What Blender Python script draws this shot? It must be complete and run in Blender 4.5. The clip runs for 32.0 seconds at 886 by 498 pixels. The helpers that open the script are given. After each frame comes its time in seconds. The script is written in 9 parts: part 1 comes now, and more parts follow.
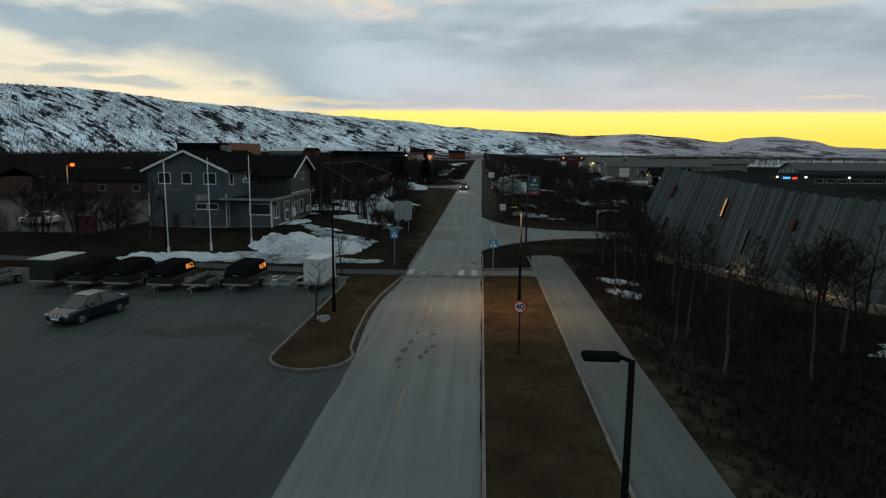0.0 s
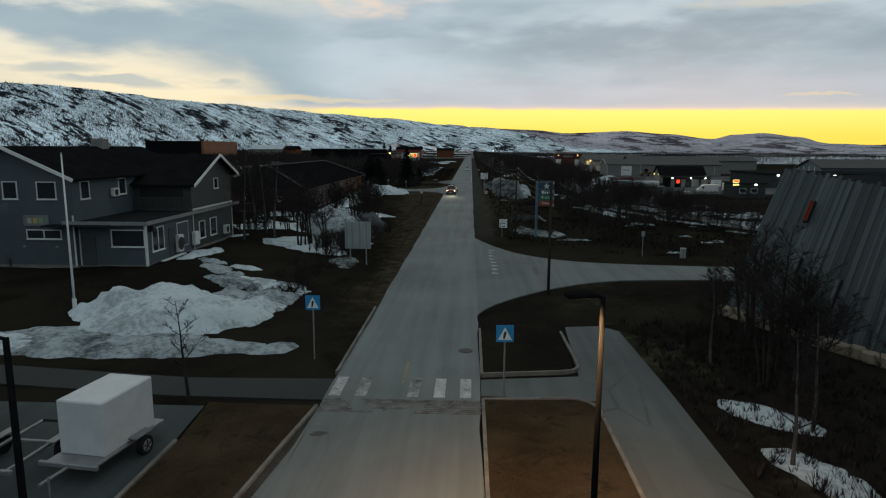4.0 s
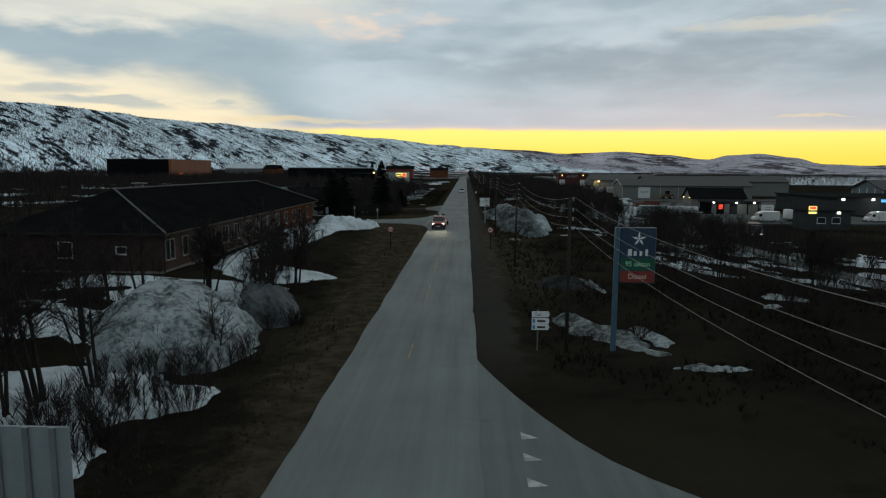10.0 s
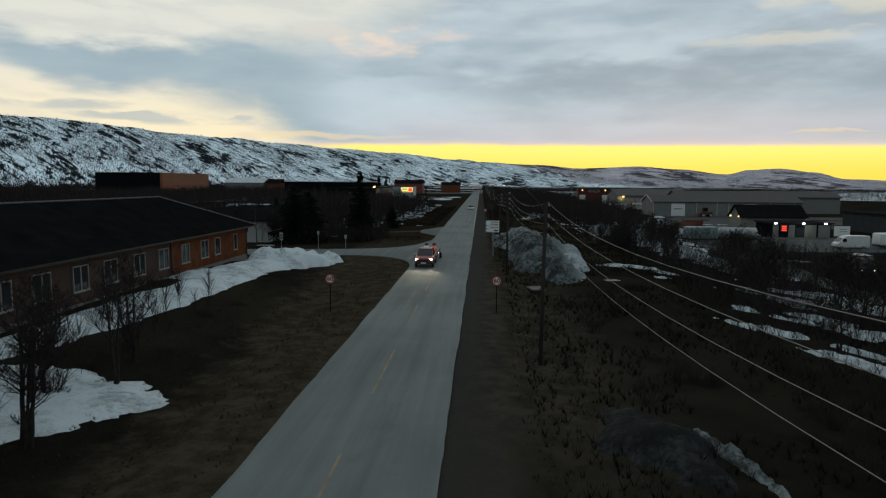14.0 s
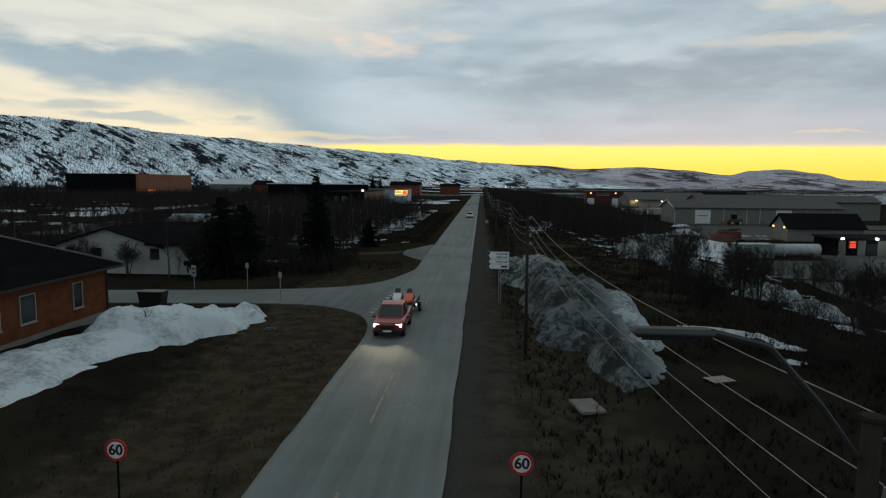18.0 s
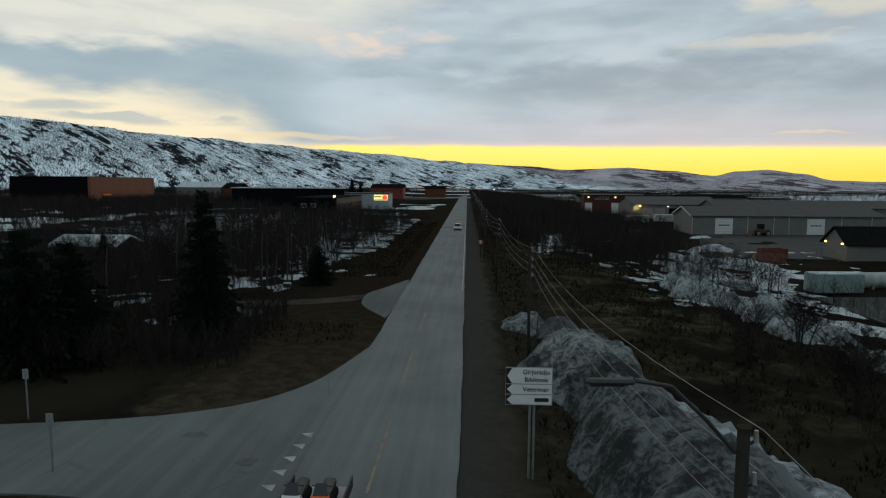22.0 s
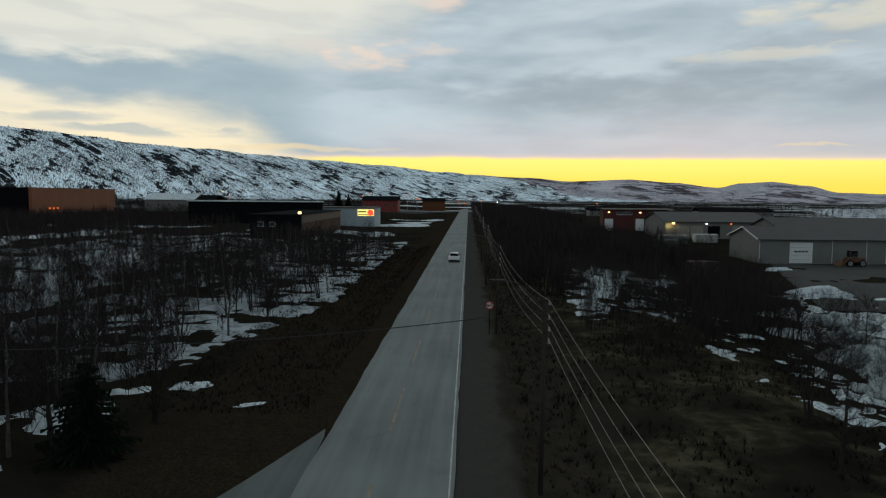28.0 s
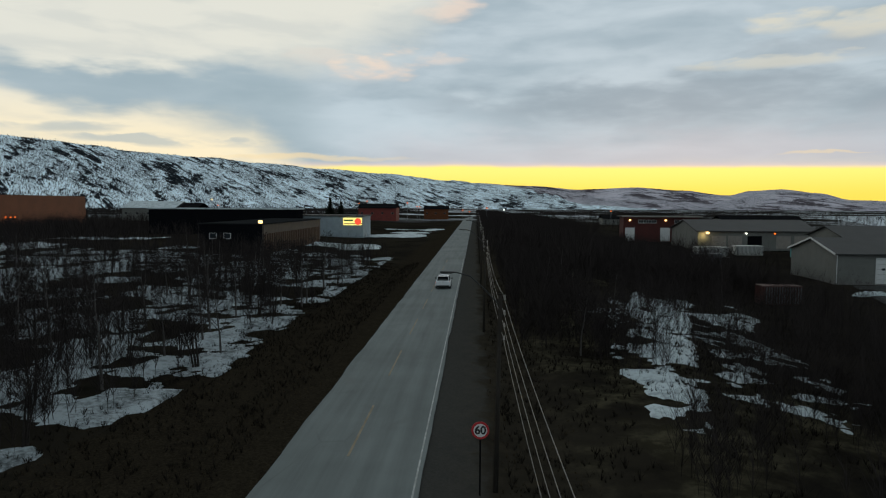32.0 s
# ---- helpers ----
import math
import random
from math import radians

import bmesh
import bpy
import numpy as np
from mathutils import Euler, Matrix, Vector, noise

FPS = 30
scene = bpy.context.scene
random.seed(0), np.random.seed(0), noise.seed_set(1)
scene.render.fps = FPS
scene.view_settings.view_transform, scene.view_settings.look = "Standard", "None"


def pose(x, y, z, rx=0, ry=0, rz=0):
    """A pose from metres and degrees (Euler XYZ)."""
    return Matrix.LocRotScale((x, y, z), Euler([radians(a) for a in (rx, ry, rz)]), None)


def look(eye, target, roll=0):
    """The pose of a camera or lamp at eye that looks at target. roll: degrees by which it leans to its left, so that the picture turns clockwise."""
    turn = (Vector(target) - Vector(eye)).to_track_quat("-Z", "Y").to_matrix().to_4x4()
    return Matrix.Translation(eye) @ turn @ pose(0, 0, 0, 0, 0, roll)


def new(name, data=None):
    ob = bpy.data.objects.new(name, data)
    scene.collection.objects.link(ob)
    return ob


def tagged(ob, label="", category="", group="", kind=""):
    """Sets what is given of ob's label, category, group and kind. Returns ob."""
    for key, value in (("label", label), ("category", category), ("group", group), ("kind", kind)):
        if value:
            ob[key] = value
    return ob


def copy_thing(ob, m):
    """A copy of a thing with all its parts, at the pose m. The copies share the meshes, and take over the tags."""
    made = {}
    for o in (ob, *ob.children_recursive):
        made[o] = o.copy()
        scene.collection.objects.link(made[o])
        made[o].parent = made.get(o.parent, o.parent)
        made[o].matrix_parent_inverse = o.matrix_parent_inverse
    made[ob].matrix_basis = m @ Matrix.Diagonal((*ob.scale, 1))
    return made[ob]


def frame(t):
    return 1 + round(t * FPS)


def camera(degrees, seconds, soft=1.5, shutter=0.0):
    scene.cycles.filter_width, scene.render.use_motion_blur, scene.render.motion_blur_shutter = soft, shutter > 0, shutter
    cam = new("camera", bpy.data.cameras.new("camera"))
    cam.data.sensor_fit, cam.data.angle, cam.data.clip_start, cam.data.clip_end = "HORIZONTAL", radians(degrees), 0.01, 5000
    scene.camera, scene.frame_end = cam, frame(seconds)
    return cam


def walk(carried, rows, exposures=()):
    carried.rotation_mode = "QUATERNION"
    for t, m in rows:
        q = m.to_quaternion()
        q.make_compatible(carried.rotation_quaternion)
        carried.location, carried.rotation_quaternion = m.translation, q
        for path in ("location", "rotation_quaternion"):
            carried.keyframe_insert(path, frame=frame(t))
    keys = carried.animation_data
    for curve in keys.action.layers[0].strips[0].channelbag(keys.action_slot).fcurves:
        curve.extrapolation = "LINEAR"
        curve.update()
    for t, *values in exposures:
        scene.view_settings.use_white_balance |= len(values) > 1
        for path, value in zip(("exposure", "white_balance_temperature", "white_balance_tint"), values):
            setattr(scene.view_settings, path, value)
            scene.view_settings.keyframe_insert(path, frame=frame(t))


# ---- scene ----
cam = camera(70.05, 32.0, soft=1.2)
PATH = [
    (0, (2.806, 0.000, 9.714), (1.642, 19.723, 6.608), 0.51),
    (0.5, (2.817, 3.589, 9.681), (1.620, 23.307, 6.555), 0.41),
    (1, (2.843, 7.039, 9.656), (1.640, 26.757, 6.535), 0.45),
    (1.5, (2.811, 10.357, 9.639), (1.649, 30.076, 6.505), 0.44),
    (2, (2.673, 13.556, 9.620), (1.590, 33.278, 6.483), 0.48),
    (2.5, (2.496, 16.653, 9.581), (1.540, 36.380, 6.428), 0.44),
    (3, (2.416, 19.747, 9.494), (1.535, 39.477, 6.336), 0.34),
    (3.5, (2.501, 22.779, 9.424), (1.636, 42.509, 6.266), 0.28),
    (5.5, (2.212, 34.799, 9.412), (1.488, 54.526, 6.202), 0.24),
    (6, (2.056, 37.900, 9.308), (1.386, 57.639, 6.159), 0.21),
    (6.5, (1.945, 40.915, 9.177), (1.356, 60.670, 6.116), 0.38),
    (7, (1.850, 43.970, 9.066), (1.327, 63.744, 6.115), 0.48),
    (7.5, (1.825, 47.229, 8.987), (1.343, 67.017, 6.120), 0.47),
    (8, (1.931, 50.629, 8.927), (1.438, 70.425, 6.118), 0.45),
    (8.5, (2.081, 53.984, 8.866), (1.533, 73.786, 6.113), 0.38),
    (9, (2.209, 57.341, 8.825), (1.603, 77.149, 6.128), 0.35),
    (9.5, (2.294, 60.741, 8.751), (1.647, 80.558, 6.127), 0.30),
    (10, (2.378, 64.157, 8.668), (1.682, 83.983, 6.129), 0.33),
    (10.5, (2.488, 67.526, 8.589), (1.736, 87.360, 6.129), 0.28),
    (11, (2.560, 70.947, 8.527), (1.772, 90.788, 6.136), 0.25),
    (11.5, (2.668, 74.324, 8.461), (1.841, 94.172, 6.139), 0.22),
    (12, (2.863, 77.743, 8.359), (2.010, 97.600, 6.124), 0.21),
    (12.5, (3.231, 81.259, 8.256), (2.303, 101.118, 6.069), 0.29),
    (13, (3.567, 84.869, 8.265), (2.546, 104.727, 6.115), 0.36),
    (13.5, (3.858, 88.502, 8.289), (2.757, 108.359, 6.171), 0.35),
    (14, (4.024, 92.081, 8.304), (2.854, 111.939, 6.224), 0.36),
    (14.5, (3.993, 95.537, 8.325), (2.797, 115.395, 6.269), 0.26),
    (16.5, (3.954, 106.152, 8.746), (2.732, 126.013, 6.737), 0.42),
    (17, (4.062, 109.620, 8.927), (2.852, 129.481, 6.914), 0.52),
    (17.5, (4.138, 113.205, 9.099), (2.910, 133.062, 7.050), 0.45),
    (18, (3.979, 116.663, 9.232), (2.799, 136.521, 7.165), 0.42),
    (18.5, (3.753, 120.043, 9.388), (2.656, 139.906, 7.331), 0.44),
    (19, (3.629, 123.562, 9.550), (2.604, 143.430, 7.491), 0.43),
    (19.5, (3.497, 127.132, 9.744), (2.563, 147.002, 7.668), 0.39),
    (20, (3.377, 130.631, 9.932), (2.498, 150.503, 7.858), 0.43),
    (20.5, (3.291, 133.918, 10.065), (2.458, 153.792, 7.989), 0.41),
    (21, (3.246, 137.189, 10.207), (2.441, 157.064, 8.123), 0.33),
    (21.5, (3.182, 140.448, 10.331), (2.404, 160.325, 8.252), 0.25),
    (22, (3.144, 143.680, 10.435), (2.394, 163.561, 8.391), 0.34),
    (22.5, (3.158, 146.908, 10.517), (2.424, 166.790, 8.474), 0.21),
    (23, (3.156, 150.120, 10.524), (2.430, 170.005, 8.510), 0.19),
    (23.5, (3.171, 153.478, 10.545), (2.449, 173.367, 8.569), 0.27),
    (24, (3.191, 156.903, 10.595), (2.458, 176.797, 8.669), 0.28),
    (24.5, (3.166, 160.404, 10.669), (2.421, 180.304, 8.815), 0.34),
    (25, (3.090, 163.968, 10.757), (2.336, 183.873, 8.960), 0.43),
    (25.5, (3.007, 167.516, 10.840), (2.234, 187.422, 9.072), 0.49),
    (27.5, (3.191, 180.294, 10.849), (2.412, 200.206, 9.138), 0.44),
    (28, (3.361, 183.633, 10.884), (2.566, 203.546, 9.201), 0.43),
    (28.5, (3.528, 186.989, 10.867), (2.730, 206.904, 9.206), 0.35),
    (29, (3.695, 190.400, 10.824), (2.884, 210.316, 9.189), 0.37),
    (29.5, (3.880, 193.873, 10.790), (3.046, 213.791, 9.183), 0.39),
    (30, (4.152, 197.386, 10.734), (3.292, 217.306, 9.164), 0.34),
    (30.5, (4.456, 200.879, 10.593), (3.551, 220.799, 9.052), 0.34),
    (31, (4.741, 204.450, 10.423), (3.819, 224.372, 8.921), 0.25),
    (31.5, (4.873, 208.003, 10.263), (3.882, 227.924, 8.794), 0.31),
    (32, (4.870, 211.530, 10.115), (3.852, 231.454, 8.704), 0.27),
]
walk(cam, [(t, look(eye, target, roll)) for t, eye, target, roll in PATH])

# ---- world, sun, exposure ----
world = bpy.data.worlds.new("dusk_sky")
scene.world = world
world.use_nodes = True
wt = world.node_tree
wt.nodes.clear()


class Net:
    """Short hand for building node trees."""

    def __init__(self, tree):
        self.t = tree

    def n(self, kind, ins=None, **props):
        nd = self.t.nodes.new(kind)
        for k, v in props.items():
            if k == "operation":
                nd.operation = v
            elif k == "data_type":
                nd.data_type = v
            elif k == "blend_type":
                nd.blend_type = v
            elif k == "interpolation_type":
                nd.interpolation_type = v
            elif k == "feature":
                nd.feature = v
            elif k == "wave_type":
                nd.wave_type = v
            elif k == "bands_direction":
                nd.bands_direction = v
            elif k == "noise_dimensions":
                nd.noise_dimensions = v
            elif k == "clamp":
                nd.use_clamp = v
        for k, v in (ins or {}).items():
            if isinstance(v, bpy.types.NodeSocket):
                self.t.links.new(v, nd.inputs[k])
            else:
                nd.inputs[k].default_value = v
        return nd

    def m(self, op, a, b=0.0, clamp=False):
        return self.n("ShaderNodeMath", {0: a, 1: b}, operation=op, clamp=clamp).outputs[0]

    def mix(self, f, a, b, mode="MIX"):
        nd = self.n("ShaderNodeMix", {"Factor": f}, data_type="RGBA", blend_type=mode)
        for k, v in ((6, a), (7, b)):
            if isinstance(v, bpy.types.NodeSocket):
                self.t.links.new(v, nd.inputs[k])
            else:
                nd.inputs[k].default_value = (*v, 1) if len(v) == 3 else v
        return nd.outputs[2]

    def step(self, x, lo, hi, a=0.0, b=1.0):
        return self.n("ShaderNodeMapRange", {0: x, 1: lo, 2: hi, 3: a, 4: b}, interpolation_type="SMOOTHSTEP").outputs[0]

    def noise(self, vec, scale, detail=4.0, rough=0.55, dist=0.0):
        return self.n("ShaderNodeTexNoise", {"Vector": vec, "Scale": scale, "Detail": detail, "Roughness": rough, "Distortion": dist}).outputs["Fac"]


W = Net(wt)
d = W.n("ShaderNodeTexCoord").outputs["Generated"]
sep = W.n("ShaderNodeSeparateXYZ", {0: d})
sx, sy, sz = sep.outputs
az = W.m("MULTIPLY", W.m("ARCTAN2", sx, sy), 57.2958)
el = W.m("MULTIPLY", W.m("ARCSINE", sz), 57.2958)
wv = W.n("ShaderNodeCombineXYZ", {0: W.m("MULTIPLY", az, 0.07), 1: W.m("MULTIPLY", el, 0.24), 2: 3.7}).outputs[0]
n1 = W.noise(wv, 1.3, 5.0, 0.5, 0.3)
n2 = W.noise(wv, 4.2, 3.0, 0.5, 0.2)
n3 = W.noise(W.n("ShaderNodeMapping", {"Vector": wv, "Location": (5.0, 2.0, 1.0), "Scale": (0.8, 1.0, 1.0)}).outputs[0], 2.0, 5.0, 0.5, 0.3)
wob = W.m("ADD", W.m("MULTIPLY", W.m("SUBTRACT", n1, 0.5), 5.0), W.m("MULTIPLY", W.m("SUBTRACT", n2, 0.5), 4.5))


def bend(x, pts):
    """A line through the given points."""
    out = pts[0][1]
    for (x0, y0), (x1, y1) in zip(pts, pts[1:]):
        k = W.n("ShaderNodeMapRange", {0: x, 1: x0, 2: x1, 3: 0.0, 4: y1 - y0}).outputs[0]
        out = W.m("ADD", k, out)
    return out


def patch(a0, e0, ra, re, wild=0.9):
    """A soft-edged streak of cloud round a direction."""
    p = W.m("POWER", W.m("DIVIDE", W.m("SUBTRACT", az, a0), ra), 2.0)
    q = W.m("POWER", W.m("DIVIDE", W.m("SUBTRACT", W.m("ADD", el, W.m("MULTIPLY", wob, 0.25)), e0), re), 2.0)
    return W.step(W.m("ADD", W.m("ADD", p, q), W.m("MULTIPLY", wob, wild)), -0.2, 1.5, 1.0, 0.0)


low = bend(az, [(-38.0, 8.9), (-34.4, 7.6), (-30.5, 7.1), (-26.5, 7.4), (-23.0, 6.6), (-19.5, 6.2), (-17.2, 4.4), (-14.5, 2.0)])
high = bend(az, [(-38.0, 10.4), (-30.5, 10.7), (-21.9, 11.7), (-17.0, 12.3), (-12.0, 12.8), (-6.0, 15.0), (0.0, 21.0)])
over = W.m("SUBTRACT", W.m("ADD", el, W.m("MULTIPLY", wob, 0.42)), low)
blur = bend(az, [(-26.0, 0.9), (-17.0, 2.2), (-8.0, 4.6)])
under = W.m("DIVIDE", W.m("SUBTRACT", high, W.m("ADD", el, W.m("MULTIPLY", wob, 0.6))), blur)
mask = W.m("MULTIPLY", W.step(W.m("DIVIDE", over, bend(az, [(-30.0, 0.9), (-19.0, 2.2)])), -1.0, 1.0), W.step(under, -0.9, 0.9))
for a0, e0, ra, re in ((-35.0, 5.9, 4.5, 0.55), (-20.5, 5.2, 6.0, 0.5), (-9.0, 4.3, 7.0, 0.5), (-27.0, 4.9, 5.0, 0.35)):
    mask = W.m("MAXIMUM", mask, W.m("MULTIPLY", patch(a0, e0, ra, re), 0.6))
holes = W.m("MULTIPLY", patch(-9.6, 11.8, 4.4, 1.2), 0.95)
for a0, e0, ra, re, k in ((-3.4, 12.9, 2.6, 0.7, 0.7), (-14.5, 12.6, 3.5, 0.9, 0.5), (-2.5, 16.8, 2.6, 1.4, 0.8), (25.3, 11.2, 6.5, 0.5, 0.55), (24.6, 14.1, 3.0, 0.8, 0.8), (31.0, 13.2, 4.5, 0.9, 0.7)):
    holes = W.m("MAXIMUM", holes, W.m("MULTIPLY", patch(a0, e0, ra, re), k))
# clear sky behind the clouds: yellow afterglow low down, cream above it, paler overhead
clear = W.mix(W.step(el, 3.5, 11.0), (0.90, 0.78, 0.54), (0.69, 0.69, 0.62))
clear = W.mix(W.m("MULTIPLY", W.step(n3, 0.45, 0.65), 0.35), clear, (0.46, 0.50, 0.50))
glow_top = bend(az, [(-12.0, 3.3), (-2.0, 3.42), (17.0, 3.22), (33.0, 2.86)])
glow = W.m("MULTIPLY", W.step(W.m("ABSOLUTE", W.m("SUBTRACT", az, 16.0)), 26.0, 34.0, 1.0, 0.0), W.step(W.m("ADD", W.m("SUBTRACT", el, glow_top), W.m("MULTIPLY", wob, 0.05)), -0.16, 0.22, 1.0, 0.0))
yel = W.mix(W.step(el, 0.4, 3.4), (0.98, 0.71, 0.10), (1.04, 0.86, 0.21))
thick = W.step(W.m("ADD", W.m("MULTIPLY", n3, 0.6), W.m("ADD", W.m("MULTIPLY", n1, 0.42), W.m("MULTIPLY", n2, 0.10))), 0.36, 0.78)
cloud = W.mix(thick, (0.315, 0.40, 0.455), (0.49, 0.57, 0.62))
cloud = W.mix(W.m("MULTIPLY", patch(-8.5, 6.9, 11.0, 2.3, 0.35), 0.7), cloud, (0.53, 0.62, 0.675))
cloud = W.mix(W.m("MULTIPLY", W.step(az, -17.0, -11.0, 1.0, 0.0), 0.6), cloud, (0.29, 0.38, 0.425))
cloud = W.mix(W.m("MULTIPLY", patch(19.0, 8.6, 21.0, 2.3, 0.35), 0.75), cloud, (0.27, 0.335, 0.385))
cloud = W.mix(W.m("MULTIPLY", patch(31.0, 12.2, 9.0, 1.3, 0.4), 0.55), cloud, (0.30, 0.35, 0.39))
pinkish = W.m("MULTIPLY", W.step(W.m("ADD", el, W.m("MULTIPLY", wob, 0.5)), 4.2, 7.6, 1.0, 0.0), W.step(az, -14.0, -4.0))
cloud = W.mix(W.m("MULTIPLY", pinkish, 0.6), cloud, (0.545, 0.54, 0.575))
cloud = W.mix(W.m("MULTIPLY", W.step(W.m("SUBTRACT", el, glow_top), 0.0, 0.55, 1.0, 0.0), 0.6), cloud, (0.76, 0.58, 0.52))
cloud = W.mix(holes, cloud, W.mix(W.step(az, 5.0, 15.0), (0.76, 0.62, 0.52), (0.66, 0.63, 0.52)))
skycol = W.mix(mask, clear, cloud)
skycol = W.mix(glow, skycol, yel)
skycol = W.mix(W.m("MULTIPLY", patch(28.0, 4.0, 3.0, 0.13, 0.35), 0.4), skycol, (0.85, 0.66, 0.36))
skycol = W.mix(W.m("MULTIPLY", patch(-15.0, 4.1, 9.0, 0.3, 0.3), 0.6), skycol, (0.84, 0.66, 0.38))
skycol = W.mix(W.step(el, 18.0, 50.0), skycol, W.mix(n1, (0.305, 0.375, 0.40), (0.43, 0.50, 0.525)))
away = W.step(W.m("ABSOLUTE", az), 50.0, 120.0)
skycol = W.mix(away, skycol, W.mix(n1, (0.30, 0.365, 0.39), (0.41, 0.48, 0.505)))
skycol = W.mix(W.step(el, -3.0, -0.5, 1.0, 0.0), skycol, (0.05, 0.05, 0.05))
nish = W.t.nodes.new("ShaderNodeTexSky")
nish.sky_type, nish.sun_disc, nish.sun_elevation, nish.sun_rotation = "NISHITA", False, radians(1.0), radians(18)
skycol = W.mix(0.004, skycol, nish.outputs[0], "ADD")
bg = W.n("ShaderNodeBackground", {"Color": skycol, "Strength": 1.0})
wt.links.new(bg.outputs[0], W.n("ShaderNodeOutputWorld").inputs[0])

sun = new("sun", bpy.data.lights.new("sun", "SUN"))
sun.data.energy, sun.data.angle, sun.data.color = 0.06, radians(25), (1.0, 0.72, 0.42)
sun.matrix_world = look((0, 0, 50), (-30, -95, 38))
scene.view_settings.exposure = 0.15


# ---- materials ----
def mat(name, base, rough=0.8, metal=0.0, var=0.25, scale=1.0, grain=12.0, bump=0.2, dirt=None, stretch=(1, 1, 1), spec=0.4, rand=0.0, local=True):
    """A surface with a large and a fine variation of its colour, and relief from the fine one."""
    spec = 0.0 if rough >= 0.85 else spec
    ma = bpy.data.materials.new(name)
    ma.use_nodes = True
    t = ma.node_tree
    t.nodes.clear()
    N = Net(t)
    co = N.n("ShaderNodeTexCoord").outputs["Object"] if local else N.n("ShaderNodeNewGeometry").outputs["Position"]
    v = N.n("ShaderNodeMapping", {"Vector": co, "Scale": stretch}).outputs[0]
    big, fine = N.noise(v, scale, 5.0, 0.6), N.noise(v, grain, 4.0, 0.65)
    f = N.m("ADD", N.m("MULTIPLY", big, 0.65), N.m("MULTIPLY", fine, 0.35))
    dark = tuple(c * (1 - var) for c in base)
    light = tuple(min(1, c * (1 + var)) for c in base)
    col = N.mix(N.step(f, 0.3, 0.7), dark, light)
    if dirt:
        col = N.mix(N.m("MULTIPLY", N.step(N.noise(v, scale * 2.7, 6.0, 0.7, 0.6), 0.52, 0.68), dirt[3]), col, dirt[:3])
    if rand:
        r = N.n("ShaderNodeObjectInfo").outputs["Random"]
        col = N.mix(rand, col, N.mix(r, tuple(c * 0.45 for c in base), tuple(min(1, c * 1.6) for c in base)))
    bs = N.n("ShaderNodeBsdfPrincipled", {"Base Color": col, "Roughness": N.m("ADD", rough - 0.08, N.m("MULTIPLY", fine, 0.16), True), "Metallic": metal, "Specular IOR Level": spec})
    if bump:
        b = N.n("ShaderNodeBump", {"Strength": bump, "Distance": 0.02, "Height": f})
        t.links.new(b.outputs[0], bs.inputs["Normal"])
    t.links.new(bs.outputs[0], N.n("ShaderNodeOutputMaterial").inputs[0])
    return ma


def boards(name, base, pitch, axis="Z", var=0.15, rough=0.75):
    """Painted cladding: one board every pitch metres along axis, with a groove between boards."""
    ma = mat(name, base, rough, var=var, scale=0.6, grain=9, bump=0.0)
    t = ma.node_tree
    N = Net(t)
    co = N.n("ShaderNodeNewGeometry").outputs["Position"]
    s = N.n("ShaderNodeSeparateXYZ", {0: co})
    c = N.m("ADD", s.outputs[0], s.outputs[1]) if axis == "H" else s.outputs[2]
    fr = N.m("FRACT", N.m("DIVIDE", c, pitch))
    g = N.step(fr, 0.0, 0.12)
    bs = next(n for n in t.nodes if n.type == "BSDF_PRINCIPLED")
    b = N.n("ShaderNodeBump", {"Strength": 0.7, "Distance": 0.02, "Height": g})
    t.links.new(b.outputs[0], bs.inputs["Normal"])
    return ma


def glow_mat(name, col, strength):
    ma = bpy.data.materials.new(name)
    ma.use_nodes = True
    N = Net(ma.node_tree)
    ma.node_tree.nodes.clear()
    e = N.n("ShaderNodeEmission", {"Color": (*col, 1), "Strength": strength})
    ma.node_tree.links.new(e.outputs[0], N.n("ShaderNodeOutputMaterial").inputs[0])
    return ma


def glass_mat(name, tint=(0.02, 0.025, 0.03), rough=0.06):
    ma = bpy.data.materials.new(name)
    ma.use_nodes = True
    bs = ma.node_tree.nodes["Principled BSDF"]
    bs.inputs["Base Color"].default_value = (*tint, 1)
    bs.inputs["Roughness"].default_value = rough
    bs.inputs["Specular IOR Level"].default_value = 0.5
    return ma


